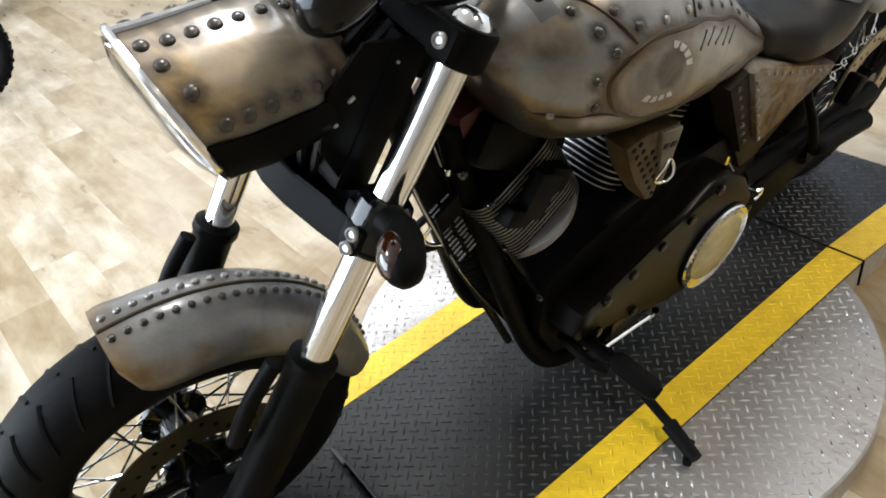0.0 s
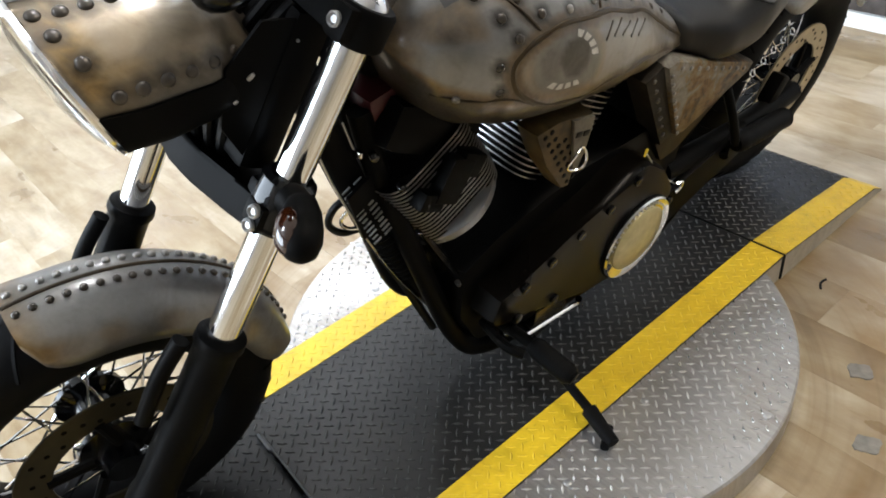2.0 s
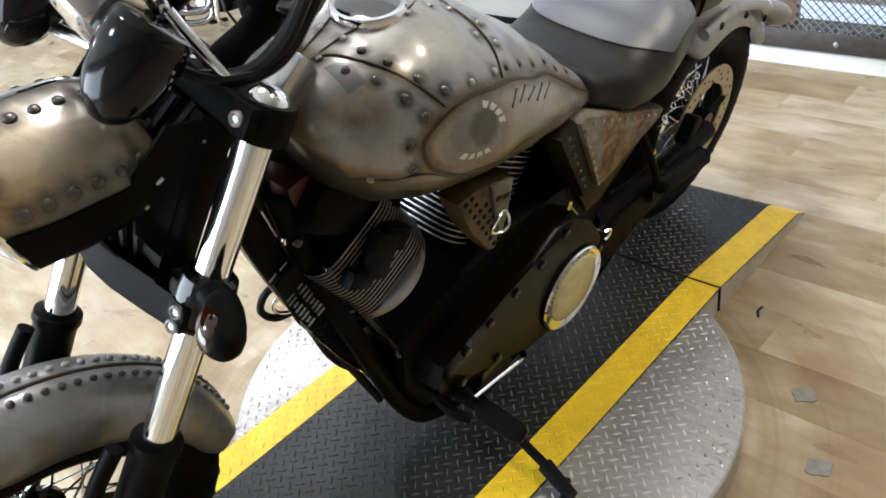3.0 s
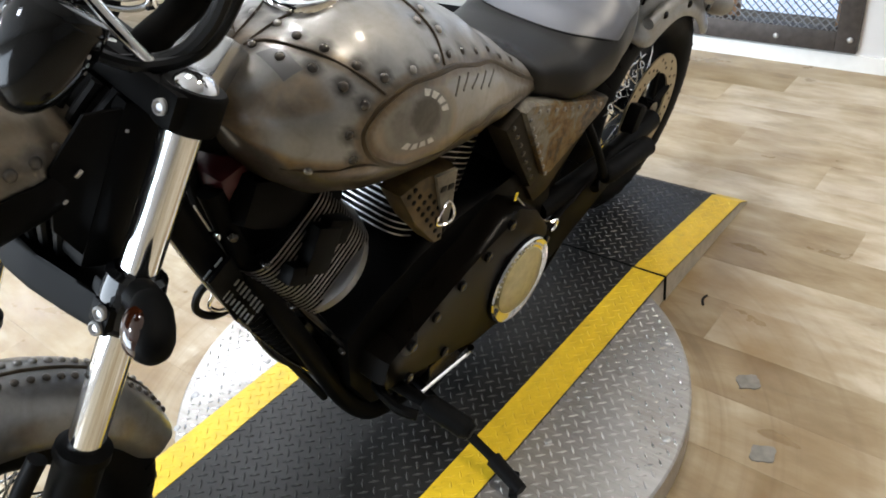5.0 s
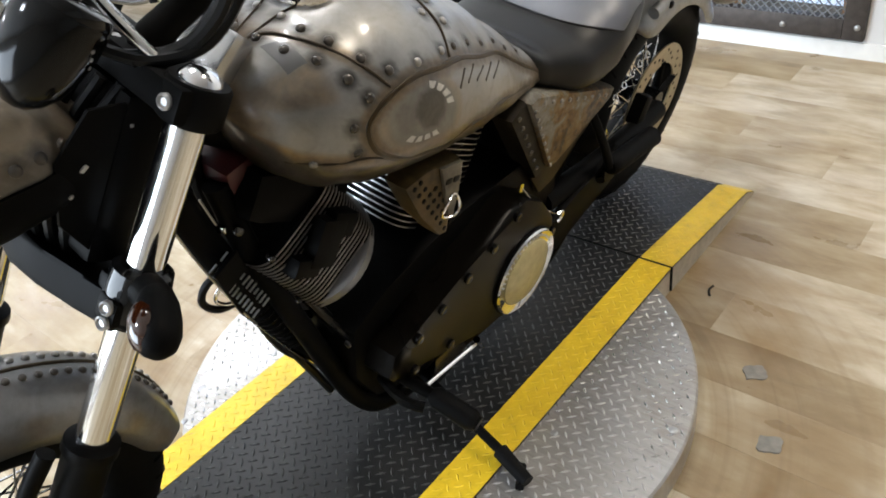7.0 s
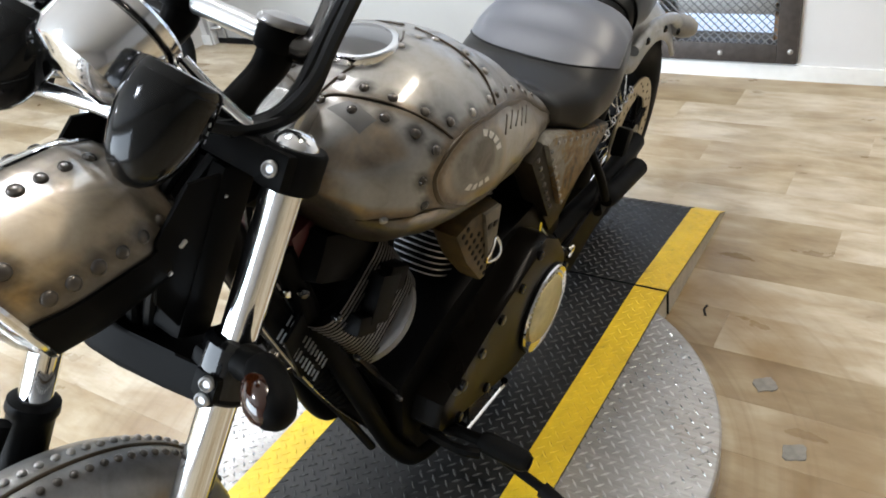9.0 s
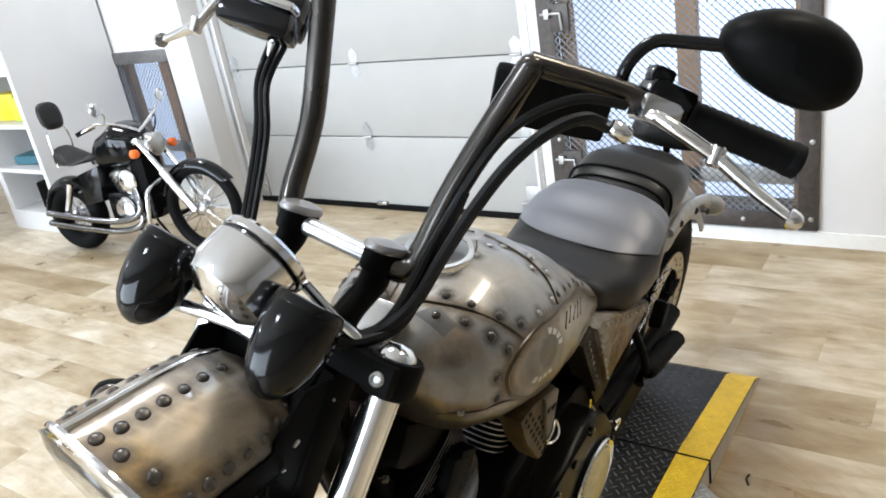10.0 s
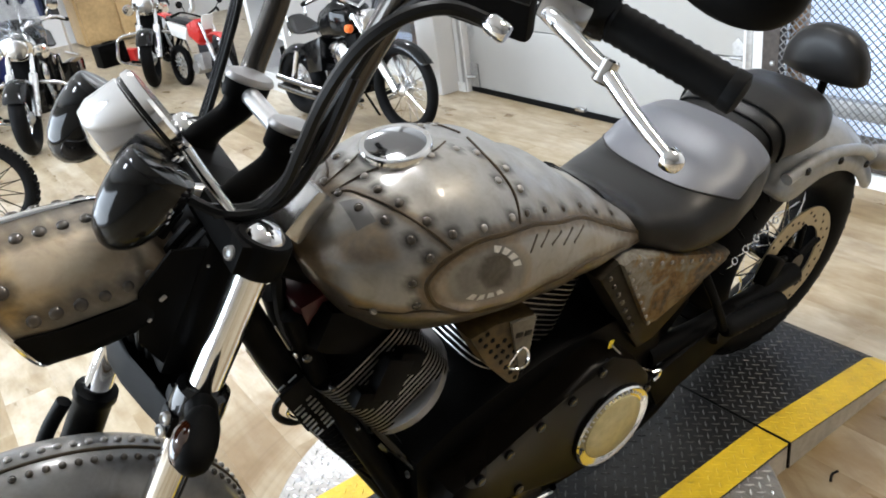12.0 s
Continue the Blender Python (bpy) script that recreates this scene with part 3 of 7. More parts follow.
def treads(spots, z_of, ln, wd, ht):
    """Raised lozenges of tread plate as one mesh."""
    vs, fs = [], []
    for x, y, ang in spots:
        c, s = math.cos(ang), math.sin(ang)
        k = len(vs)
        for a, b, h in ((-ln, 0, 0), (0, -wd, 0), (ln, 0, 0), (0, wd, 0), (-ln * 0.55, 0, ht), (ln * 0.55, 0, ht)):
            X, Y = x + a * c - b * s, y + a * s + b * c
            vs.append((X, Y, z_of(X, Y) + h))
        fs += [(k, k + 1, k + 4), (k + 1, k + 5, k + 4), (k + 1, k + 2, k + 5), (k + 2, k + 3, k + 5), (k + 3, k + 4, k + 5), (k + 3, k, k + 4)]
    me = bpy.data.meshes.new("tread")
    me.from_pydata(vs, [], fs)
    return me


def tread_object(me, mat, parent, label):
    me.materials.append(mat)
    ob = new("tread", me)
    ob.parent = parent
    return tagged(ob, label, kind="stuff")


def lattice(x0, x1, y0, y1, pitch, keep=lambda x, y: True):
    """Tread plate: each bar points at the middle of the bar that crosses its line."""
    q = pitch / math.sqrt(2)
    out = []
    for i in range(int((x1 - x0) / q)):
        for j in range(int((y1 - y0) / (2 * q)) + 1):
            x, y = x0 + (i + 0.5) * q, y0 + (2 * j + 0.5 + i % 2) * q
            if y < y1 - 0.3 * q and keep(x, y):
                out.append((x, y, radians(45 if i % 2 else -45)))
    return out


tt = thing("turntable", pose(0, 0, 0), "round steel tread-plate turntable lying on the floor", "turntable")
bm = B()
lathe(bm, [(CR - 0.004, 0.0), (CR, 0.004), (CR, 0.062), (CR - 0.004, 0.066)], (CX, CY, 0), (0, 0, 1), 128)
disc = part("disc", bm, STEEL, tt)
tread_object(treads(lattice(CX - CR, CX + CR, CY - CR, CY + CR, 0.0215, lambda x, y: (x - CX) ** 2 + (y - CY) ** 2 < (CR - 0.012) ** 2 and (y < DY0 + 0.01 or y > DY1 - 0.01)),
                    lambda x, y: 0.066, 0.0118, 0.0029, 0.0022), POLISHED, disc, "raised tread bars")
for k in range(12):
    a = 2 * math.pi * (k + 0.35) / 12
    bm = B()
    dome(bm, (CX + (CR - 0.03) * math.cos(a), CY + (CR - 0.03) * math.sin(a), 0.066), (0, 0, 1), 0.009, 0.003)
    part("screw", bm, GALV, disc)
for x, y in ((0.936, -0.337), (0.70, -0.36), (0.45, -0.38), (0.55, 0.32), (0.3, 0.33), (0.85, 0.32)):
    bm = B()
    dome(bm, (x, y, 0.066), (0, 0, 1), 0.008, 0.003)
    part("screw", bm, GALV, disc)


def deck_z(x, y):
    if x > DX1:
        return DK - (x - DX1) / (RX1 - 0.05 - DX1) * 0.045 if x < RX1 - 0.05 else 0.003 + (RX1 - x) / 0.05 * (DK - 0.048)
    return DK


dk = thing("display_deck", pose(0, 0, 0), "black tread-plate display deck with worn yellow edges", "deck")


def slab(x0, x1, y0, y1, lift=0.0, thick=None):
    bm = B()
    if x1 > RX1 - 0.04 and x0 < RX1 - 0.05:
        xs = (x0, RX1 - 0.05, x1)
        rings(bm, [[V(x, y0, deck_z(x, y0) + lift), V(x, y1, deck_z(x, y0) + lift), V(x, y1, max(0.0005, deck_z(x, y0) - (thick or 1))), V(x, y0, max(0.0005, deck_z(x, y0) - (thick or 1)))] for x in xs])
        return bm
    top = [(x0, y0), (x1, y0), (x1, y1), (x0, y1)]
    tv = [bm.verts.new((x, y, deck_z(x, y) + lift)) for x, y in top]
    bv = [bm.verts.new((x, y, (0.0665 if thick is None else deck_z(x, y) - thick) if x <= DX1 and thick is None else max(0.0005, deck_z(x, y) - (thick or 1)))) for x, y in top]
    bm.faces.new(tv)
    bm.faces.new(list(reversed(bv)))
    for i in range(4):
        bm.faces.new((tv[i], bv[i], bv[(i + 1) % 4], tv[(i + 1) % 4]))
    return bm


SW = 0.084
main = part("plate", slab(DX0, DX1 - 0.002, DY0, DY1), DECK, dk, smooth=0)
rampp = part("ramp_plate", slab(DX1 + 0.007, RX1, DY0, DY1), DECK, dk, smooth=0)
tread_object(treads(lattice(DX0 + 0.01, DX1, DY0 + SW, DY1 - SW, 0.0215), deck_z, 0.0118, 0.0030, 0.0024), DECK_BAR, main, "raised black tread bars")
tread_object(treads(lattice(DX1 + 0.006, RX1 - 0.01, DY0 + SW, DY1 - SW, 0.0215), deck_z, 0.0118, 0.0030, 0.0024), DECK_BAR, rampp, "raised black tread bars")
for y0, y1 in ((DY0, DY0 + SW), (DY1 - SW, DY1)):
    st = part("yellow_strip", slab(DX0, DX1 - 0.002, y0, y1, 0.0012, 0.001), YELLOW, dk, "worn yellow painted tread strip", smooth=0)
    tread_object(treads(lattice(DX0 + 0.01, DX1 - 0.01, y0, y1, 0.0209), lambda x, y: deck_z(x, y) + 0.0012, 0.0110, 0.0028, 0.0014), YELLOW, st, "raised yellow tread bars")
    st = part("yellow_strip", slab(DX1 + 0.007, RX1, y0, y1, 0.0012, 0.001), YELLOW, dk, "worn yellow painted tread strip", smooth=0)
    tread_object(treads(lattice(DX1 + 0.008, RX1 - 0.06, y0, y1, 0.0209), lambda x, y: deck_z(x, y) + 0.0012, 0.0110, 0.0028, 0.0014), YELLOW, st, "raised yellow tread bars")
for y in (DY0 - 0.002, DY1 + 0.002):
    bm = B()
    a = [bm.verts.new(p) for p in ((DX1 + 0.007, y, 0.001), (RX1, y, 0.001), (RX1, y, 0.003), (RX1 - 0.05, y, deck_z(RX1 - 0.05, 0) - 0.001), (DX1 + 0.007, y, DK - 0.001))]
    bm.faces.new(a)
    part("ramp_side", bm, DECK_EDGE, dk, "bare scuffed metal ramp edge", smooth=0)

bm = B()
box(bm, (DX1 + 0.0025, (DY0 + DY1) / 2, DK / 2 + 0.0015), (0.006, DY1 - DY0 + 0.006, DK - 0.001), bevel=0.001)
part("joint_seal", bm, RUBBER, dk, "black rubber joint between plates")

for y0, y1 in ((DY0 + 0.001, DY0 + 0.02), (DY1 - 0.02, DY1 - 0.001)):
    bm = B()
    box(bm, (DX1 - 0.038, (y0 + y1) / 2, 0.033), (0.072, y1 - y0, 0.066))
    part("end_block", bm, DECK_EDGE, dk, "bare metal block under the deck end", smooth=0)

# ---- the motorcycle ----
BIKE = pose(0, 0.02, DK) @ pose(0, 0, 0, 12, 0, 0)
bike = thing("motorcycle", BIKE, "custom cruiser in riveted aged-metal paint leaning on its stand", "motorcycle")
# steering frame: x forward square to the stem, y to the right, z down the stem
RAKE = 28.0
FK = Matrix(((-0.88043, 0.08055, -0.46728, 0.23179), (0.04431, 0.99513, 0.08804, 0.01409), (0.47209, 0.05681, -0.87972, 0.96094), (0, 0, 0, 1)))


def bp(name, bm, mat, parent=None, label="", smooth=38):
    return part(name, bm, mat, parent or bike, label, None, smooth)


def fp(name, bm, mat, label="", smooth=38):
    return part(name, bm, mat, bike, label, FK, smooth)


# tank: cross-sections along its length
T_TOP = [(0.300, 0.880), (0.315, 0.905), (0.34, 0.925), (0.38, 0.941), (0.42, 0.953), (0.47, 0.964), (0.52, 0.962), (0.60, 0.938), (0.70, 0.876), (0.80, 0.800), (0.88, 0.738), (0.95, 0.686)]
T_BOT = [(0.300, 0.855), (0.315, 0.81), (0.34, 0.765), (0.38, 0.732), (0.45, 0.708), (0.55, 0.690), (0.65, 0.675), (0.75, 0.662), (0.85, 0.652), (0.95, 0.645)]
T_HW = [(0.300, 0.030), (0.315, 0.072), (0.335, 0.104), (0.36, 0.125), (0.39, 0.140), (0.43, 0.153), (0.49, 0.162), (0.56, 0.162), (0.65, 0.150), (0.75, 0.128), (0.85, 0.103), (0.95, 0.078)]
T_MID = [(0.300, 0.868), (0.34, 0.852), (0.41, 0.838), (0.50, 0.818), (0.60, 0.785), (0.70, 0.742), (0.82, 0.695), (0.95, 0.660)]
T_Y = -0.028


def tank_pt(x, a):
    """Point of the tank's left (a > 0) or right (a < 0) flank; a: 0 top, 90 widest, 180 underneath."""
    top, bot, hw, mid = lerp(T_TOP, x), lerp(T_BOT, x), lerp(T_HW, x), lerp(T_MID, x)
    r = radians(abs(a))
    c, s = math.cos(r), math.sin(r)
    if c >= 0:
        z = mid + (top - mid) * c ** 0.92
        y = hw * s ** 0.85
    else:
        z = mid - (mid - bot) * (-c) ** 0.8
        y = hw * s ** 0.62
    return V(x, T_Y + (-y if a > 0 else y), z)


def tank_n(x, a):
    d = 1.0
    p = tank_pt(x, a)
    n = (tank_pt(x + 0.004, a) - tank_pt(x - 0.004, a)).cross(tank_pt(x, a + d) - tank_pt(x, a - d))
    n.normalize()
    c = V(x, T_Y, lerp(T_MID, x))
    return n if n.dot(p - c) > 0 else -n


bm = B()
TN, TK = 100, 120
xs = [0.300 + (0.95 - 0.300) * (i / (TN - 1)) ** 1.15 for i in range(TN)]
TA = [-180 + 360 * k / TK + 0.001 for k in range(TK)]
loops = [[tank_pt(x, a) for a in TA] for x in xs]
rings(bm, loops)
tank = bp("tank", bm, PAINT, None, "fuel tank with riveted seams and tan scorched paint", 60)
FRONT_SEAM = [(0.362, 3), (0.378, 9), (0.391, 19), (0.408, 34), (0.434, 54), (0.455, 68)]
SWOOSH = [(0.935, 82), (0.87, 66), (0.80, 58), (0.73, 57), (0.66, 60), (0.60, 63), (0.555, 65), (0.50, 67), (0.462, 71), (0.43, 78), (0.414, 89), (0.43, 102), (0.481, 114), (0.553, 115), (0.617, 106), (0.68, 97), (0.75, 91), (0.83, 90), (0.91, 93)]
LOW_LINE = [(0.33, 122), (0.352, 112), (0.375, 108), (0.419, 105), (0.46, 112)]
STROKES = [(p, 0.014) for p in smooth_path([tank_pt(x, a) for x, a in SWOOSH], 4)] + [(p, 0.010) for p in smooth_path([tank_pt(x, a) for x, a in LOW_LINE], 4)]
SEAM_PTS = smooth_path([tank_pt(x, a) for x, a in FRONT_SEAM], 4)


def tank_brush(x, a):
    """Airbrushed gold along the lower edge, the swoosh and the front seam; dark smoke beside them; darker towards the
    underside.
    """
    p = tank_pt(x, a)
    a = abs(a)
    if p.y > T_Y:
        p = V(p.x, 2 * T_Y - p.y, p.z)
    low = band(a, 96, 106)
    stroke = max(band((p - q).length, r * 1.5, r * 0.35) for q, r in STROKES)
    near = max(band((p - q).length, 0.016, 0.003) for q in SEAM_PTS)
    tail = band(x, 0.86, 0.94) * 0.7
    head = band(x, 0.335, 0.306) * 0.8 + band(x, 0.40, 0.36) * band(a, 14, 4) * 0.8
    ring = math.hypot((x - 0.507) / 0.072, (a - 87) / 19)
    gold = max(low * 0.9, stroke * 0.95, tail, near * 0.55, head, band(abs(ring - 1), 0.25, 0.05) * 0.4)
    tan = band(a, 26, 42) * band(a, 74, 60) * band(x, 0.405, 0.375) * 0.55
    dark = max(band(a, 103, 117) * 0.85, near * 0.5, stroke * 0.70, band(ring, 1.05, 0.8) * 0.38, band(math.hypot((x - 0.474) / 0.022, (a - 87) / 9), 1.2, 0.7) * 0.55, band(math.hypot((x - 0.518) / 0.034, (a - 85) / 11), 1.12, 0.75) * 0.97, band(math.hypot((x - 0.352) / 0.03, (a - 112) / 8), 1.0, 0.3) * 0.7)
    return max(gold, tan), dark


RIVETS = []


def on_tank(pts, r, name, mat, lift=0.001, label=""):
    bm = B()
    tube(bm, [tank_pt(x, a) + tank_n(x, a) * lift for x, a in pts], r, 8, 8)
    return part(name, bm, mat, tank, label)


def tank_rivets(pts, r, mat):
    for x, a in pts:
        RIVETS.append((tank_pt(x, a), r))
        bm = B()
        dome(bm, tank_pt(x, a), tank_n(x, a), r, r * 0.55)
        part("rivet", bm, mat, tank)


for s in (1, -1):
    on_tank([(x, a * s) for x, a in FRONT_SEAM], 0.0019, "seam", SEAM)
    on_tank([(0.585, 2 * s), (0.578, 16 * s), (0.581, 30 * s), (0.583, 45 * s), (0.574, 61 * s)], 0.0019, "seam", SEAM)
    on_tank([(0.362, 3 * s), (0.41, 5 * s), (0.449, 9 * s), (0.50, 11 * s), (0.535, 6 * s)], 0.0014, "seam", SEAM)
    on_tank([(x, a * s) for x, a in SWOOSH], 0.0056, "swoosh_line", SWOOSH_PAINT, -0.0036)
    on_tank([(x, a * s) for x, a in LOW_LINE], 0.0022, "lower_seam", SEAM, -0.0006)
    # two rows along the front seam, the flank's column, then the seam behind the filler and the row over the swoosh
    tank_rivets([(0.367, 6 * s), (0.406, 18 * s), (0.417, 32 * s), (0.436, 48 * s), (0.462, 60 * s)], 0.0064, RIVET)
    tank_rivets([(0.373, 23 * s), (0.391, 38 * s), (0.408, 56 * s), (0.423, 70 * s), (0.397, 86 * s), (0.401, 100 * s)], 0.0066, RIVET)
    tank_rivets([(0.352, 112 * s), (0.406, 6 * s), (0.445, 11 * s), (0.496, 13 * s), (0.540, 12 * s)], 0.0058, RIVET_LIGHT)
    tank_rivets([(0.569, 15 * s), (0.568, 35 * s), (0.562, 57 * s), (0.509, 61 * s), (0.596, 28 * s), (0.599, 42 * s)], 0.0060, RIVET_LIGHT)
    tank_rivets([(0.594, 56 * s), (0.635, 54 * s), (0.685, 50 * s), (0.735, 47 * s), (0.785, 45 * s), (0.835, 45 * s)], 0.0056, RIVET)
    # dusky airbrushed square under the first rivet
    corners = [(0.360, 12), (0.381, 18), (0.381, 37), (0.356, 38)]
    bm = B()
    grid = []
    for i in range(9):
        row = []
        for k in range(11):
            u, v = i / 8, k / 10
            x = (1 - u) * ((1 - v) * corners[0][0] + v * corners[3][0]) + u * ((1 - v) * corners[1][0] + v * corners[2][0])
            a = s * ((1 - u) * ((1 - v) * corners[0][1] + v * corners[3][1]) + u * ((1 - v) * corners[1][1] + v * corners[2][1]))
            row.append(bm.verts.new(tank_pt(x, a) + tank_n(x, a) * 0.0007))
        grid.append(row)
    for g0, g1 in zip(grid, grid[1:]):
        for k in range(10):
            bm.faces.new((g0[k], g0[k + 1], g1[k + 1], g1[k]))
    part("paint_patch", bm, DUSK, tank, "dusky grey airbrushed square", smooth=80)
    # pale lettering round the airbrushed ball, shown as bars
    cx, ca = 0.507, 86
    for ang0, ang1, count in ((16, 72, 4), (236, 292, 4)):
        for k in range(count):
            mid = ang0 + (ang1 - ang0) * k / (count - 1)
            bm = B()
            quad = []
            for da, f in ((-6, 0.66), (6, 0.66), (6.5, 0.88), (-6.5, 0.88)):
                r = radians(mid + da)
                x, a = cx + 0.066 * f * math.cos(r), (ca - 17 * f * math.sin(r)) * s
                quad.append(bm.verts.new(tank_pt(x, a) + tank_n(x, a) * 0.0012))
            bm.faces.new(quad if s > 0 else quad[::-1])
            part("letter_bar", bm, LETTER, tank)
    for x0, a0, x1, a1 in ((0.585, 78, 0.604, 69), (0.608, 77, 0.632, 67), (0.634, 76, 0.662, 66), (0.662, 75, 0.694, 64), (0.692, 74, 0.726, 64)):
        on_tank([(x0, a0 * s), (x1, a1 * s)], 0.0032, "slash_mark", SLASH, -0.0018)


def halo(p, spots):
    """Dark airbrushed ring round the rivets."""
    return max(band((p - q).length, r * 2.6, r * 1.15) for q, r in spots)


_b = []
for x in xs:
    for a in TA:
        g, k = tank_brush(x, a)
        _b.append((g, max(k, 0.9 * halo(tank_pt(x, a), RIVETS))))
airbrush(tank, _b)
# filler cap
o = tank_pt(0.470, 0)
nn = tank_n(0.470, 1)
bm = B()
lathe(bm, [(0.051, -0.012), (0.051, 0.002), (0.0495, 0.0050), (0.0465, 0.0045)], o, nn, 40)
cap = bp("filler_cap", bm, CHROME, None, "round polished chrome filler cap")
bm = B()
lathe(bm, [(0.046, -0.004), (0.046, 0.0035), (0.036, 0.0065), (0.018, 0.0085), (0.001, 0.009)], o, nn, 40)
part("cap_disc", bm, SMOKED_CHROME, cap)
bm = B()
box(bm, (0.318, -0.012, 0.922), (0.075, 0.095, 0.035), (0, -38, 0), 0.010)
bp("dash_panel", bm, PALE_METAL, None, "polished head panel before the tank")

# seat: rider's pad, pillion pad
S_HW = [(0.81, 0.030), (0.85, 0.068), (0.92, 0.125), (1.02, 0.162), (1.12, 0.168), (1.20, 0.155), (1.25, 0.135)]
S_TOP = [(0.81, 0.795), (0.86, 0.755), (0.93, 0.718), (1.02, 0.715), (1.10, 0.742), (1.17, 0.775), (1.22, 0.775), (1.25, 0.75)]
S_BOT = [(0.81, 0.765), (0.85, 0.70), (0.92, 0.63), (1.0, 0.588), (1.08, 0.572), (1.18, 0.588), (1.25, 0.63)]


def pad_loops(xa, xb, n, hwt, tot, bot, split=None):
    out = []
    for i in range(n):
        x = xa + (xb - xa) * i / (n - 1)
        hw, t, b = lerp(hwt, x), lerp(tot, x), lerp(bot, x)
        lp = []
        for k in range(40):
            a = 2 * math.pi * k / 40
            c, s = math.cos(a), math.sin(a)
            y = hw * math.copysign(abs(s) ** 0.75, s)
            z = (t + b) / 2 + (t - b) / 2 * math.copysign(abs(c) ** 0.7, c)
            lp.append((x, y, z))
        out.append(lp)
    return out


bm = rings(B(), pad_loops(0.81, 1.25, 34, S_HW, S_TOP, S_BOT))
seat = bp("seat", bm, LEATHER, None, "grey-black leather rider seat with a pale raised panel", 70)
# pale panel on the hump of the seat, its front edge a soft curve
def panel_pt(a, q, lift):
    x0 = 1.03 + 0.085 * (abs(a) / 74) ** 2
    x = x0 + (1.236 - x0) * q
    hw, t, b = lerp(S_HW, x), lerp(S_TOP, x), lerp(S_BOT, x)
    c, w = math.cos(radians(a)), math.sin(radians(a))
    return V(x, (hw + lift) * math.copysign(abs(w) ** 0.75, w), (t + b) / 2 + ((t - b) / 2 + lift) * abs(c) ** 0.7)


bm = B()
rows = [[bm.verts.new(panel_pt(-74 + 148 * k / 40, i / 30, 0.0035 * min(1, 4 * i / 30) + 0.0008 if 0 < k < 40 else 0.0)) for k in range(41)] for i in range(31)]
for r0, r1 in zip(rows, rows[1:]):
    for k in range(40):
        bm.faces.new((r0[k], r0[k + 1], r1[k + 1], r1[k]))
part("seat_panel", bm, LEATHER_SHEEN, seat, "raised leather panel with the window's pale sheen in its colour", smooth=80)
bm = B()
tube(bm, [panel_pt(-74 + 148 * k / 40, 0, 0.0006) for k in range(41)], 0.0020, 8, 1)
part("piping", bm, LEATHER, seat)
P_HW = [(1.235, 0.10), (1.29, 0.125), (1.38, 0.128), (1.48, 0.112), (1.545, 0.075), (1.57, 0.03)]
P_TOP = [(1.235, 0.742), (1.29, 0.79), (1.36, 0.806), (1.46, 0.79), (1.54, 0.742), (1.57, 0.70)]
P_BOT = [(1.235, 0.66), (1.30, 0.665), (1.45, 0.65), (1.57, 0.64)]
bm = rings(B(), pad_loops(1.235, 1.57, 22, P_HW, P_TOP, P_BOT))
pillion = bp("pillion_seat", bm, LEATHER, None, "black leather pillion pad with piping", 70)
for xx, lift in ((1.268, 0.004), (1.29, 0.004)):
    bm = B()
    hw, t, b = lerp(P_HW, xx), lerp(P_TOP, xx), lerp(P_BOT, xx)
    tube(bm, [(xx, (hw + 0.002) * math.copysign(abs(math.sin(radians(a))) ** 0.75, a), (t + b) / 2 + ((t - b) / 2 + 0.002) * math.copysign(abs(math.cos(radians(a))) ** 0.7, 90 - abs(a))) for a in range(-110, 111, 20)], 0.003, 6, 3)
    part("piping", bm, BLACK_SATIN, pillion)


# small backrest pad behind the pillion
bm = B()
lo = []
for k, h in ((0.86, -0.022), (1.0, -0.012), (1.0, 0.010), (0.9, 0.022), (0.5, 0.027), (0.02, 0.028)):
    ring = []
    for q in range(36):
        a = 2 * math.pi * q / 36
        up = math.sin(a)
        ring.append(V(1.585 - h, -0.011 + 0.097 * k * math.copysign(abs(math.cos(a)) ** 0.85, math.cos(a)), 0.800 + k * (0.100 * up - 0.026 if up > 0 else 0.020 * up - 0.026)))
    lo.append(ring)
rings(bm, lo)
bk = bp("backrest", bm, LEATHER, None, "rounded grey-black backrest pad", 70)
bm = B()
tube(bm, [(1.605, -0.008, 0.80), (1.61, -0.005, 0.72), (1.58, 0, 0.64)], 0.010, 8)
part("post", bm, BLACK_SATIN, bk)

# wheels
def arc_fender(cx, cz, r, hw, a0, a1, skirt, thick=0.004, n=48):
    """Fender round an axle: a measured from straight up, plus to the front (-x)."""
    loops = []
    prof = [(math.sin(radians(15 * k)), -skirt * (1 - math.cos(radians(15 * k))) ** 0.92) for k in range(-6, 7)]
    for i in range(n + 1):
        k = i / n
        a = radians(a0 + (a1 - a0) * k)
        end = min(1, min(k, 1 - k) / 0.15)
        g = 0.30 + 0.70 * math.sqrt(1 - (1 - end) ** 2)
        ww = hw * (0.72 + 0.28 * math.sqrt(1 - (1 - min(1, min(k, 1 - k) / 0.06)) ** 2))
        outer = [(cx - math.sin(a) * (r + d * g), w * ww, cz + math.cos(a) * (r + d * g)) for w, d in prof]
        inner = [(cx - math.sin(a) * (r + d * g - thick), w * (ww - thick), cz + math.cos(a) * (r + d * g - thick)) for w, d in reversed(prof)]
        loops.append(outer + inner)
    return rings(B(), loops)


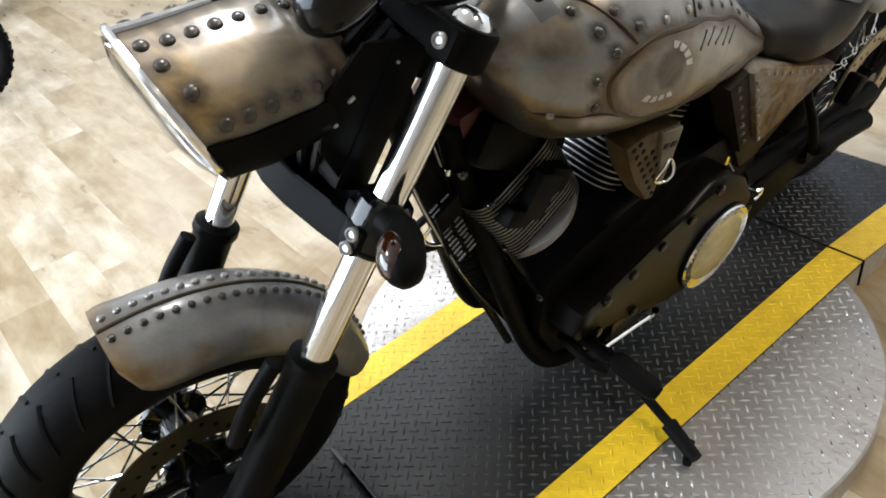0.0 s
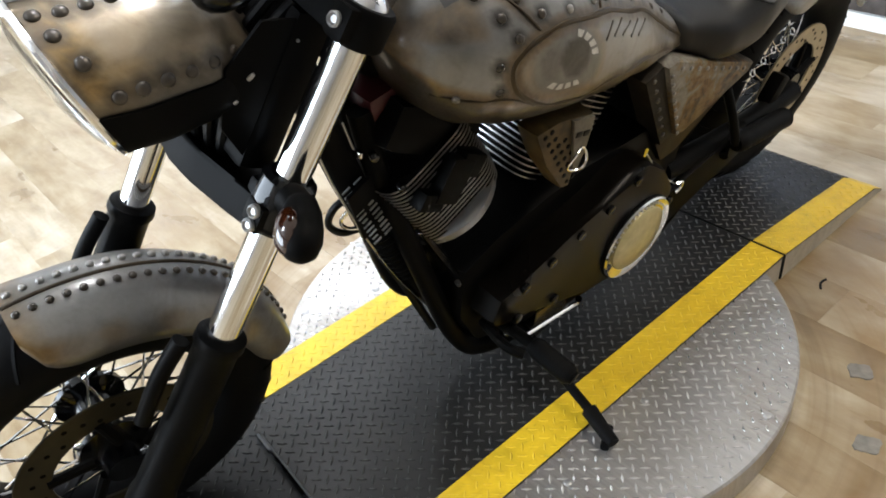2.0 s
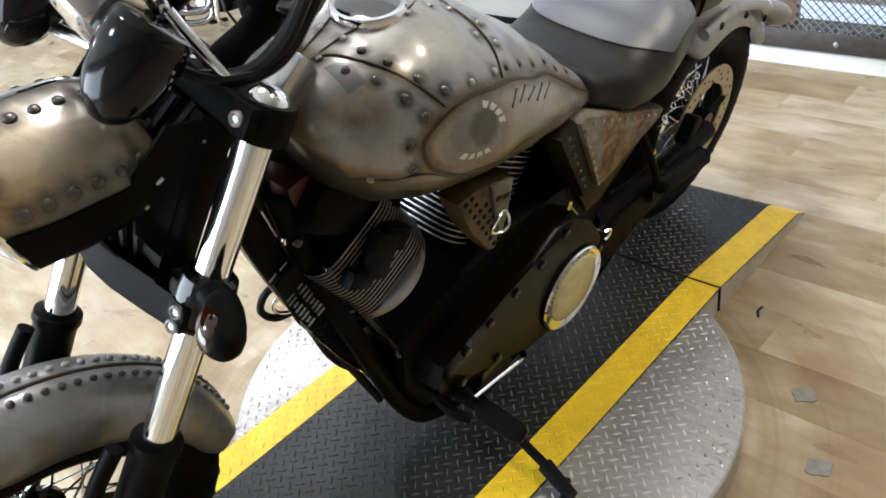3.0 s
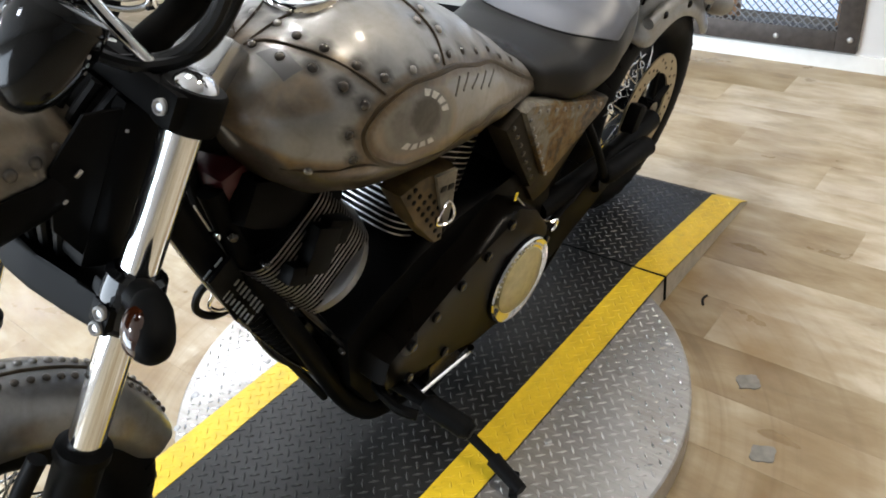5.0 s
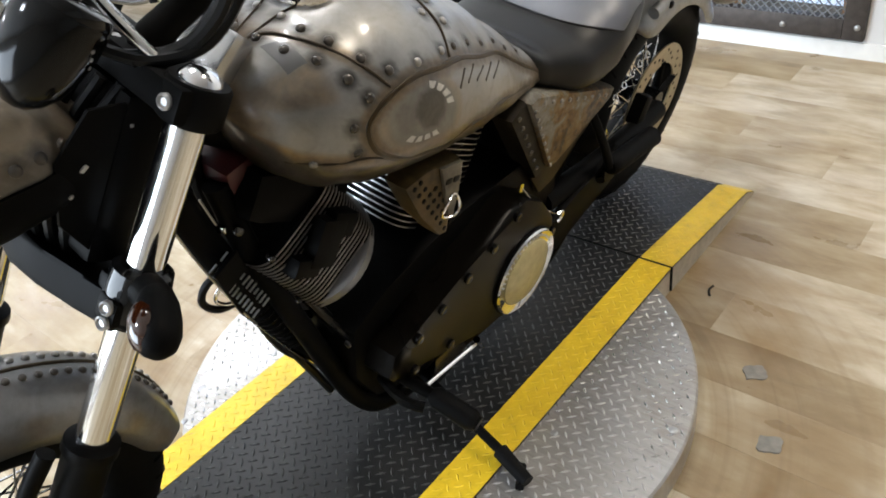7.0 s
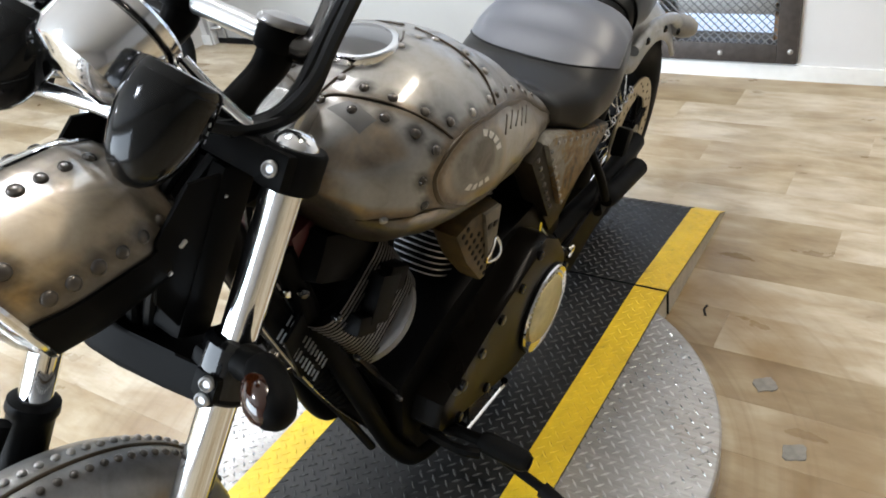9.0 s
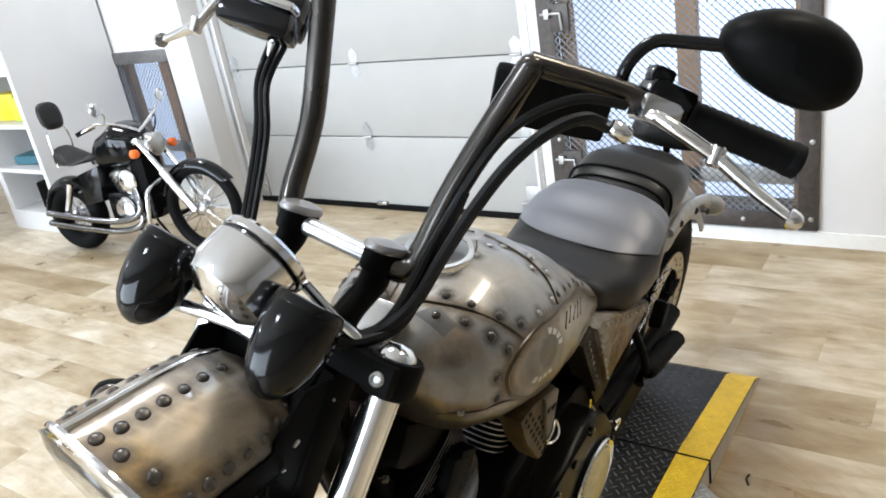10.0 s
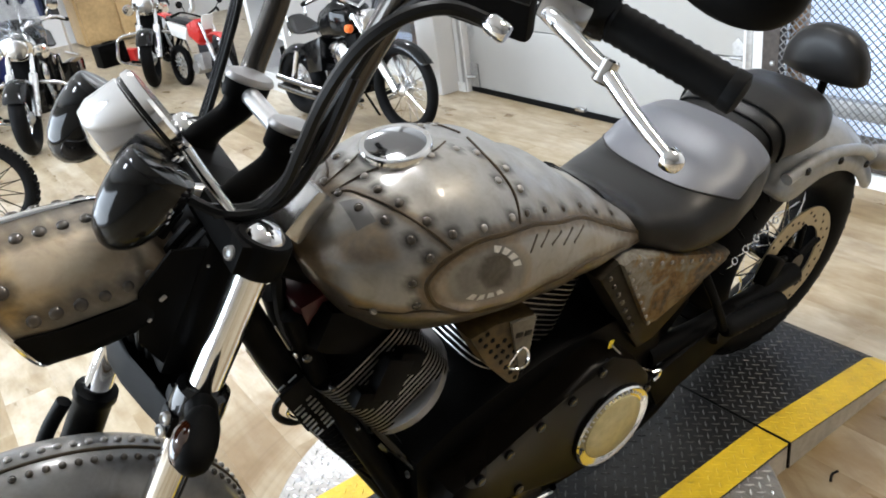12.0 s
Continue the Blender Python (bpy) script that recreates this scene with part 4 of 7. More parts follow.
def wheel(prefix_mat, at, R, sec, rimr, parent, mirror=1, spokes=40, tread=True):
    """Tyre, rim, hub and spokes as parts; axle along y, centre at the origin."""
    bm = B()
    prof = []
    for k in range(20):
        a = 2 * math.pi * k / 20
        prof.append((R - sec + sec * math.cos(a) * (1.0 if math.cos(a) > 0 else 0.9), sec * 1.0 * math.sin(a)))
    lathe_close(bm, prof, 72)
    ty = part("tyre", bm, RUBBER, parent, "black rubber tyre", at)
    if tread:
        bm = B()
        for k in range(34):
            for sgn in (1, -1):
                a = 2 * math.pi * (k + (0.25 if sgn > 0 else 0)) / 34
                pts = []
                for j in range(5):
                    t = radians(8 + j * 15)
                    rr = R - sec + (sec - 0.0008) * math.cos(t)
                    aa = a + 0.05 * j * 0.6
                    pts.append((rr * math.cos(aa), sgn * (sec - 0.0008) * math.sin(t), rr * math.sin(aa)))
                tube(bm, pts, 0.0034, 4, 1)
        part("tread_groove", bm, BLACK_ENGINE, ty)
    bm = B()
    lathe_close(bm, [(rimr + 0.018, -sec * 0.55), (rimr, -sec * 0.5), (rimr - 0.012, -sec * 0.25), (rimr - 0.014, 0), (rimr - 0.012, sec * 0.25), (rimr, sec * 0.5), (rimr + 0.018, sec * 0.55), (rimr + 0.004, 0)], 64)
    rim = part("rim", bm, prefix_mat, parent, "", at)
    bm = B()
    lathe(bm, [(0.012, -0.10), (0.028, -0.10), (0.03, -0.06), (0.055, -0.055), (0.055, -0.045), (0.032, -0.035), (0.032, 0.035), (0.055, 0.045), (0.055, 0.055), (0.03, 0.06), (0.028, 0.10), (0.012, 0.10)], (0, 0, 0), (0, 1, 0), 28)
    part("hub", bm, BLACK_GLOSS, parent, "", at)
    for k in range(spokes):
        bm = B()
        sgn = 1 if k % 2 else -1
        a = 2 * math.pi * k / spokes
        b = a + (0.55 if (k // 2) % 2 else -0.55)
        tube(bm, [(0.052 * math.cos(a), sgn * 0.05, 0.052 * math.sin(a)), ((rimr - 0.012) * math.cos(b), sgn * 0.008, (rimr - 0.012) * math.sin(b))], 0.0021, 5, 1)
        part("spoke", bm, CHROME, rim)
    return ty, rim


def lathe_close(bm, prof, seg):
    loops = [[(r * math.cos(2 * math.pi * k / seg), h, r * math.sin(2 * math.pi * k / seg)) for r, h in prof] for k in range(seg)]
    return rings(bm, loops, False, True)


def brake_disc(at, parent, r0, r1, y, mat, label):
    bm = B()
    lathe_close(bm, [(r0, y - 0.002), (r1, y - 0.002), (r1, y + 0.002), (r0, y + 0.002)], 56)
    d = part("brake_disc", bm, mat, parent, label, at)
    bm = B()
    for k in range(5):
        a = 2 * math.pi * k / 5
        tube(bm, [(0.04 * math.cos(a), y, 0.04 * math.sin(a)), ((r0 + 0.006) * math.cos(a + 0.25), y, (r0 + 0.006) * math.sin(a + 0.25))], 0.009, 8, 1)
    part("disc_carrier", bm, BLACK_SATIN, d)
    for k in range(36):
        bm = B()
        a = 2 * math.pi * k / 36
        rr = r0 + (r1 - r0) * (0.28 + 0.44 * (k % 3) / 2)
        lathe(bm, [(0.0042, -0.0027), (0.0042, 0.0027)], (rr * math.cos(a), y, rr * math.sin(a)), (0, 1, 0), 8)
        part("drill_hole", bm, BLACK_SATIN, d)
    return d


FC = 0.0
FAX = (0.002, 0.030, 0.786)
FW = FK @ Matrix.Translation(FAX)
wheel(BLACK_GLOSS, FW, 0.292, 0.062, 0.198, bike)
brake_disc(FW, bike, 0.10, 0.152, -0.075, DARK_DISC, "dark drilled brake disc")
RAX = V(1.55, 0.0, 0.312)
RW = Matrix.Translation(RAX)
wheel(BLACK_GLOSS, RW, 0.314, 0.076, 0.205, bike)
brake_disc(RW, bike, 0.10, 0.150, -0.085, DISC, "drilled steel brake disc")

# front fender, in the steering frame turned upright
FUP = FK @ Matrix.Translation(FAX) @ Matrix.Rotation(radians(-RAKE), 4, "Y") @ Matrix(((-1, 0, 0, 0), (0, 1, 0, 0), (0, 0, -1, 0), (0, 0, 0, 1)))
ff = part("front_fender", arc_fender(0, 0, 0.326, 0.080, 9, -84, 0.072, n=40), PAINT, bike, "riveted grey front fender with pale crown", FUP, 60)
FEND_PROF = tuple(math.sin(radians(15 * k)) for k in range(-6, 7))
airbrush(ff, [(0.8 * band(abs(w), 0.70, 0.85) * band(abs(w), 0.99, 0.95) * max(band(i, 10, 0), 0.3 + 0.35 * math.sin(i * 0.9)) + band(i, 4, 0) * 0.8, max(band(abs(w), 0.16, 0.02) * 0.6, band(abs(w), 0.12, 0.26) * band(abs(w), 0.62, 0.36) * 0.45) + band(abs(w), 0.93, 1.0) * 0.6)
              for i in range(41) for w in FEND_PROF + tuple(reversed(FEND_PROF))])
# far rivets get a lighter paint for the gloss on that half
for s in (-1, 1):
    for k in range(24):
        a = radians(6.5 - 3.75 * k)
        bm = B()
        dome(bm, (-math.sin(a) * 0.3244, s * 0.0185, math.cos(a) * 0.3244), (-math.sin(a) * 0.975, s * 0.21, math.cos(a) * 0.975), 0.0058, 0.0042, 10)
        part("rivet", bm, RIVET if s < 0 else RIVET_LIGHT, ff)
bm = B()
tube(bm, [(-math.sin(radians(8.6 - 3.84 * k)) * 0.3252, 0, math.cos(radians(8.6 - 3.84 * k)) * 0.3252) for k in range(25)], 0.0034, 8, 1)
part("ridge", bm, SEAM, ff, "dark ridge seam along the crown")

# rear fender
rf = part("rear_fender", arc_fender(0, 0, 0.352, 0.102, 35, -66, 0.10), PAINT, bike, "weathered grey rear fender with a rolled tail", RW, 60)
for s in (-1, 1):
    bm = B()
    tube(bm, [V(-0.18, s * 0.110, 0.31), V(-0.05, s * 0.113, 0.325), V(0.1, s * 0.113, 0.29), V(0.17, s * 0.110, 0.25)], 0.014, 10)
    part("fender_strut", bm, PAINT, rf)
    for k in range(3):
        bm = B()
        dome(bm, (-0.13 + 0.13 * k, s * 0.125, 0.318 - 0.018 * k * k), (0, s, 0), 0.009, 0.005)
        part("bolt", bm, BLACK_GLOSS, rf)
    bm = B()
    lathe(bm, [(0.001, -0.03), (0.026, -0.02), (0.032, 0.0), (0.028, 0.03), (0.02, 0.045), (0.001, 0.05)], (0.245, s * 0.10, 0.215), (0.6, s * 0.5, -0.25), 20)
    part("tail_lamp_housing", bm, PAINT, rf)

# forks and clamps
for s in (-1, 1):
    w = FC + 0.141 * s
    bm = B()
    lathe(bm, [(0.0215, -0.02), (0.0215, 0.48)], (0.0, w, 0), (0, 0, 1), 28)
    fp("fork_tube", bm, CHROME, "bright chrome fork tube")
    bm = B()
    lathe(bm, [(0.024, 0.438), (0.033, 0.442), (0.034, 0.455), (0.030, 0.462), (0.030, 0.50), (0.031, 0.74), (0.035, 0.76), (0.035, 0.80), (0.02, 0.81)], (0.0, w, 0), (0, 0, 1), 24)
    fp("fork_slider", bm, BLACK_SATIN, "black fork slider")
    bm = B()
    lathe(bm, [(0.001, -0.036), (0.014, -0.034), (0.022, -0.026), (0.024, -0.02)], (0.0, w, 0), (0, 0, 1), 24)
    fp("fork_cap", bm, CHROME)
    for u0, u1, rr in ((-0.022, 0.022, 0.034), (0.225, 0.262, 0.034)):
        bm = B()
        lathe(bm, [(rr - 0.003, u0), (rr, u0 + 0.004), (rr, u1 - 0.004), (rr - 0.003, u1)], (0.0, w, 0), (0, 0, 1), 24)
        box(bm, (0.022, w + 0.008 * s if u0 < 0.1 else w + 0.004 * s, (u0 + u1) / 2), (0.03, 0.034, u1 - u0 - 0.006), bevel=0.005)
        fp("clamp_end", bm, BLACK_SATIN)
    bm = B()
    lathe(bm, [(0.026, 0.192), (0.033, 0.198), (0.035, 0.215), (0.035, 0.245), (0.033, 0.262), (0.026, 0.266)], (0.0, w, 0), (0, 0, 1), 24)
    fp("lower_sleeve", bm, BLACK_GLOSS)
    for u in (0.0, 0.237, 0.256):
        bm = B()
        lathe(bm, [(0.0085, 0), (0.0085, 0.006), (0.006, 0.008), (0.004, 0.005), (0.0005, 0.005)], (0.036, w - 0.008 * -s if u < 0.1 else w - 0.009 * -s, u), (1, 0.25 * s, 0), 14)
        fp("clamp_bolt", bm, GALV)
    bm = B()
    tube(bm, [(0.048, w - 0.012 * s, 0.455), (0.058, w - 0.012 * s, 0.52), (0.056, w - 0.012 * s, 0.60)], 0.012, 10)
    fp("fender_bracket", bm, BLACK_SATIN, "black cast fender bracket")
    # indicator hanging from the lower clamp
    ia = V(0.42, 0.84 * s, 0.30).normalized()
    ic = V(0.034, w + 0.082 * s, 0.205)
    la = V(0.95, -0.20 * s, 0.25)
    la = (la - ia * la.dot(ia)).normalized()
    lt = la.cross(ia)
    bm = B()
    tube(bm, [(0.0, w, 0.222), (0.010, w + 0.028 * s, 0.208), ic - ia * 0.022], [0.022, 0.018], 16, 4)
    lathe(bm, [(0.010, -0.042), (0.017, -0.036), (0.0225, -0.018), (0.0242, 0.004), (0.0232, 0.020), (0.0185, 0.033), (0.0105, 0.040), (0.001, 0.042)], ic, ia, 30)
    ind = fp("indicator", bm, BLACK_SATIN, "black bullet indicator with smoked amber lens")
    lens = [[ic + ia * (0.006 + 0.031 * k * math.cos(2 * math.pi * q / 32)) + lt * (0.0225 * k * math.sin(2 * math.pi * q / 32)) + la * h for q in range(32)] for k, h in ((0.98, 0.004), (1.0, 0.010), (0.95, 0.0165), (0.80, 0.0225), (0.55, 0.0265), (0.28, 0.0285), (0.02, 0.029))]
    part("lens", rings(B(), lens), AMBER, ind, "smoked amber lens", smooth=70)
bm = B()
box(bm, (0.0, FC, 0.0), (0.075, 0.29, 0.036), bevel=0.008)
fp("upper_triple_clamp", bm, BLACK_SATIN)
bm = B()
prism(bm, [(-0.03, -0.150), (0.028, -0.152), (0.040, -0.10), (0.056, -0.045), (0.064, 0.0), (0.056, 0.045), (0.040, 0.10), (0.028, 0.152), (-0.03, 0.150), (-0.05, 0)], 0.228, 0.272, 0.006, Matrix(((1, 0, 0, 0), (0, 0, 1, 0), (0, 1, 0, 0), (0, 0, 0, 1))))
for q in (-1, 1):
    box(bm, (0.016, 0.136 * q, 0.238), (0.034, 0.044, 0.056), (0, 0, 0), 0.006)
fp("lower_triple_clamp", bm, BLACK_SATIN)
bm = B()
lathe(bm, [(0.03, -0.02), (0.034, 0.02), (0.034, 0.24), (0.03, 0.29)], (0, 0, 0), (0, 0, 1), 24)
fp("steering_stem", bm, BLACK_SATIN)
bm = B()
box(bm, (0.012, 0.0, 0.12), (0.05, 0.19, 0.20), (0, 0, 0), 0.010)
fp("stem_shroud", bm, BLACK_SATIN, "black cover over the steering head")
for q in (-1, 1):
    bm = prism(B(), [(0.0, 0.02), (0.075, 0.04), (0.095, 0.10), (0.075, 0.17), (0.02, 0.215), (-0.01, 0.20)], 0.086 * q, 0.092 * q, 0.003)
    fp("headlight_bracket", bm, BLACK_SATIN, "black headlight side bracket")

# headlight nacelle
NV, NU = 0.195, 0.186
n_ax = V(0.66, 0, 0.75).normalized()      # out of the lens, forward and down
b_ax = V(0.88, 0, 0.475).normalized()     # along the shell
n_up = V(0.75, 0, -0.66).normalized()
n_c = V(NV, 0.02, NU)
N_H = [(0.0, 0.099), (0.03, 0.098), (0.10, 0.099), (0.15, 0.097), (0.18, 0.086), (0.20, 0.058), (0.208, 0.02)]
N_L = [(0.0, 0.066), (0.05, 0.062), (0.10, 0.055), (0.15, 0.045), (0.19, 0.03), (0.208, 0.01)]
N_W = [(0.0, 0.108), (0.05, 0.115), (0.12, 0.113), (0.15, 0.105), (0.18, 0.090), (0.20, 0.060), (0.208, 0.02)]


def nac_pt(s, a):
    """s: way back from the rim; a: degrees from the crown, plus to the left."""
    r = radians(a)
    c, q = math.cos(r), math.sin(r)
    h, w = lerp(N_H if c > 0 else N_L, s), lerp(N_W, s) * (1 if q > 0 else 0.82)
    return n_c - b_ax * s + n_up * (h * math.copysign(abs(c) ** 0.8, c) + 0.006 * max(0, 1 - abs((a + 180) % 360 - 180) / 12) - (0.022 * band(-q, 0.0, 0.45) if c > 0 else 0)) + V(0, -1, 0) * (w * math.copysign(abs(q) ** 0.72, q))


def nac_n(s, a):
    n = (nac_pt(s + 0.003, a) - nac_pt(max(0, s - 0.003), a)).cross(nac_pt(s, a + 1) - nac_pt(s, a - 1)).normalized()
    c = n_c - b_ax * s
    return n if n.dot(nac_pt(s, a) - c) > 0 else -n


NK, NI = 72, 40
bm = rings(B(), [[nac_pt(0.208 * (i / NI), 360 * k / NK) for k in range(NK)] for i in range(NI + 1)])
nac = fp("headlight_nacelle", bm, TAN_PAINT, "riveted tan and grey headlight shell", 60)


def nac_brush(s, a):
    a = min(a, 360 - a)
    gold = max(band(s, 0.085, 0.02) * 0.95, band(abs(a - 62), 26, 6) * band(s, 0.15, 0.04) * 0.75, band(abs(a - 12), 16, 4) * 0.6, 0.42)
    edge = max(band(a, 7, 1), band(a, 66, 82), band(s, 0.016, 0.0))
    return gold * (1 - 0.4 * edge), max(edge * 0.75, band(s, 0.135, 0.19) * 0.75)


ROWA = lambda q: 72
NRIV = [(q, a * s) for s in (1, -1) for q, a in ((0.017, 9), (0.021, 24), (0.027, 46), (0.034, 72))] + [(0.041 + 0.0245 * k, 10 * s) for s in (1, -1) for k in range(6)] + [(0.058 + 0.0258 * k, 71 * s) for s in (1, -1) for k in range(6)]
NSP = [(nac_pt(*q), 0.009) for q in NRIV]
_b = []
for i in range(NI + 1):
    for k in range(NK):
        g, d = nac_brush(0.208 * i / NI, 360 * k / NK)
        _b.append((g, max(d, 0.75 * halo(nac_pt(0.208 * i / NI, 360 * k / NK), NSP))))
airbrush(nac, _b)
bm = B()
tube(bm, [nac_pt(0.0, 360 * k / 60) for k in range(60)], 0.005, 8, 1, False, True)
part("chrome_rim", bm, CHROME, nac, "chrome headlight rim")
bm = B()
lathe(bm, [(0.086, 0.0), (0.09, 0.006), (0.07, 0.014), (0.04, 0.02), (0.001, 0.022)], n_c + n_ax * 0.004, n_ax, 40)
part("lens", bm, glass_mat("headlight_glass", (0.85, 0.85, 0.82), 0.08), nac, "clear headlight lens")
bm = B()
lathe(bm, [(0.088, 0.0), (0.06, -0.02), (0.03, -0.035), (0.001, -0.04)], n_c + n_ax * 0.002, n_ax, 40)
part("reflector", bm, CHROME, nac)
for q, a in NRIV:
    bm = B()
    r = 0.0080 if q < 0.1 else 0.0070
    dome(bm, nac_pt(q, a), nac_n(q, a), r, r * 0.5)
    part("rivet", bm, RIVET, nac)
# tapering chrome strip built for the white reflection beside the shell's ridge
bm = B()
tube(bm, [nac_pt(0.002 + 0.18 * k / 14, 0) for k in range(15)], [0.0050, 0.0022], 8, 1)
part("ridge", bm, CHROME, nac, "chrome strip on the ridge, for the shell's bright reflection")
def belly_row(i):
    q = 0.002 + 0.195 * i / 30
    a0 = ROWA(q) + 10
    angles = [a0 + (360 - 2 * a0) * k / 40 for k in range(41)]
    return [nac_pt(q, a) + nac_n(0.006 + 0.185 * i / 30, a) * d for a, d in [(a0, -0.004)] + [(a, 0.004) for a in angles] + [(360 - a0, -0.004)]]


bm = rings(B(), [belly_row(i) for i in range(31)], False)
part("belly_panel", bm, BLACK_SATIN, nac, "dark brown-black underside")

# tiny bright chips that stand for glints behind the shell
for (v, w, u), sz, rot in (((0.068, -0.098, 0.100), (0.005, 0.003, 0.010), 25), ((0.074, -0.098, 0.132), (0.004, 0.003, 0.006), 30), ((0.03, -0.100, 0.05), (0.004, 0.003, 0.004), 0)):
    bm = B()
    box(bm, (v, w, u), sz, (0, rot, 15), 0.002)
    fp("glint_chip", bm, GALV, "tiny bright chip standing for a glint")
for k in range(4):
    bm = B()
    tube(bm, [(0.03 + 0.012 * k, -0.07 + 0.02 * k, 0.02), (0.055 + 0.006 * k, -0.06 + 0.02 * k, 0.10), (0.04 + 0.008 * k, -0.05 + 0.02 * k, 0.20), (0.0, -0.04 + 0.01 * k, 0.30)], 0.007, 8)
    fp("wire_sleeve", bm, CABLE)

# gauges
for (gv, gw, gu), mat, nm, rr in (((0.126, -0.092, -0.026), POD_BLACK, "gauge_pod", 0.041), ((0.131, 0.116, -0.018), POD_BLACK, "gauge_pod", 0.041)):
    ax = V(0.30, 0.0, 0.95).normalized()
    k = rr / 0.05
    bm = B()
    lathe(bm, [(a, h * k) for a, h in ((rr - 0.009, -0.047), (rr - 0.003, -0.042), (rr, -0.032), (rr + 0.0008, -0.012), (rr * 0.985, 0.008), (rr * 0.91, 0.030), (rr * 0.77, 0.052), (rr * 0.56, 0.069), (rr * 0.3, 0.080), (0.001, 0.084))], (gv, gw, gu), ax, 36)
    pod = fp(nm, bm, mat, "glossy black bullet gauge pod")
    bm = B()
    lathe(bm, [(rr - 0.009, -0.050 * k), (rr - 0.004, -0.048 * k), (rr - 0.001, -0.041 * k), (rr - 0.001, -0.036 * k)], (gv, gw, gu), ax, 36)
    part("bezel", bm, BLACK_GLOSS, pod)
    bm = B()
    lathe(bm, [(rr - 0.009, -0.048 * k), (0.001, -0.049 * k)], (gv, gw, gu), ax, 30)
    part("glass", bm, BLACK_GLOSS, pod)
    # three small pale dots in a slanted row on the shell
    bm = B()
    for q in range(3):
        a = 2.62 + 0.10 * q
        o, d_, e1, e2 = axis_frame((gv, gw, gu), ax)
        n1 = (e1 * math.cos(a) + e2 * math.sin(a))
        lathe(bm, [(0.0022, 0.0), (0.0022, 0.0006), (0.0005, 0.0007)], o + n1 * (rr + 0.0008) + d_ * (0.004 - 0.009 * q) * k, n1, 8)
    part("mark", bm, SATIN_SILVER, pod)
ax = V(0.60, 0.0, 0.80).normalized()
sc = V(0.112, 0.004, -0.066)
bm = B()
lathe(bm, [(0.052, -0.028), (0.056, -0.024), (0.056, -0.016), (0.053, -0.014), (0.053, -0.010), (0.056, -0.008), (0.056, 0.03), (0.05, 0.045), (0.03, 0.055), (0.001, 0.057)], sc, ax, 44)
sp = fp("speedometer", bm, CHROME, "chrome speedometer drum with twin bands")
bm = B()
lathe(bm, [(0.0535, -0.0155), (0.0545, -0.013), (0.0535, -0.0105)], sc, ax, 44)
part("band", bm, BLACK_GLOSS, sp)
bm = B()
lathe(bm, [(0.051, -0.0285), (0.001, -0.029)], sc, ax, 36)
part("dial_glass", bm, BLACK_GLOSS, sp)
bm = B()
tube(bm, [(0.112, -0.085, 0.012), (0.095, 0, 0.006), (0.115, 0.105, 0.016)], 0.008, 10)
tube(bm, [(0.02, -0.03, -0.01), (0.10, -0.02, 0.0)], 0.010, 10, 1)
tube(bm, [(0.02, 0.05, -0.01), (0.10, 0.03, 0.0)], 0.010, 10, 1)
fp("gauge_bracket", bm, DULL_CHROME)
bm = B()
tube(bm, [(0.075, -0.045, -0.066), (0.052, -0.070, -0.045), (0.022, -0.105, -0.022)], 0.0065, 12)
fp("chrome_link", bm, CHROME, "short chrome bar beside the speedometer")

# risers and handlebar
for s in (-1, 1):
    bm = B()
    lo = []
    for k in range(11):
        q = k / 10
        c = V(0.0 - 0.036 * band(q, 0.1, 0.8), 0.02 + 0.0725 * s, -0.012 - 0.092 * q)
        lo.append([c + V(0.024 * math.cos(2 * math.pi * m / 20), 0.0165 * math.sin(2 * math.pi * m / 20), 0) for m in range(20)])
    rings(bm, lo)
    fp("riser", bm, BLACK_SATIN, "black oval handlebar riser")
    bm = B()
    rings(bm, [[V(-0.037 + 0.031 * k * math.cos(q), 0.02 + 0.0725 * s + 0.0215 * k * math.sin(q), z) for q in [2 * math.pi * m / 28 for m in range(28)]] for k, z in ((0.92, -0.092), (1.0, -0.096), (1.0, -0.114), (0.95, -0.119))])
    fp("bar_clamp", bm, BLACK_SATIN)
    bm = B()
    rings(bm, [[V(-0.037 + 0.034 * k * math.cos(q), 0.02 + 0.0725 * s + 0.0240 * k * math.sin(q), z) for q in [2 * math.pi * m / 28 for m in range(28)]] for k, z in ((0.95, -0.117), (1.0, -0.119), (1.0, -0.122), (0.9, -0.127), (0.55, -0.1305), (0.05, -0.132))])
    fp("clamp_cap", bm, SATIN_SILVER, "satin silver clamp cap")
bm = B()
tube(bm, [(-0.037, -0.06, -0.104), (-0.037, 0.10, -0.104)], 0.0125, 16, 1)
fp("handlebar_crossbar", bm, DULL_CHROME)
CL = [(-0.037, -0.050, -0.104), (-0.050, -0.080, -0.104), (-0.056, -0.091, -0.130), (-0.052, -0.107, -0.225), (-0.046, -0.148, -0.374)]
CR_ = [(-0.037, 0.09, -0.104), (-0.050, 0.120, -0.106), (-0.058, 0.136, -0.14), (-0.062, 0.146, -0.23), (-0.045, 0.160, -0.33), (-0.034, 0.172, -0.40), (-0.036, 0.182, -0.425)]
BAR_END = {-1: [(-0.044, -0.146, -0.379), (-0.105, -0.215, -0.386), (-0.172, -0.295, -0.388), (-0.237, -0.409, -0.382)], 1: [(-0.036, 0.176, -0.424), (-0.07, 0.26, -0.425), (-0.10, 0.32, -0.422), (-0.15, 0.45, -0.414)]}
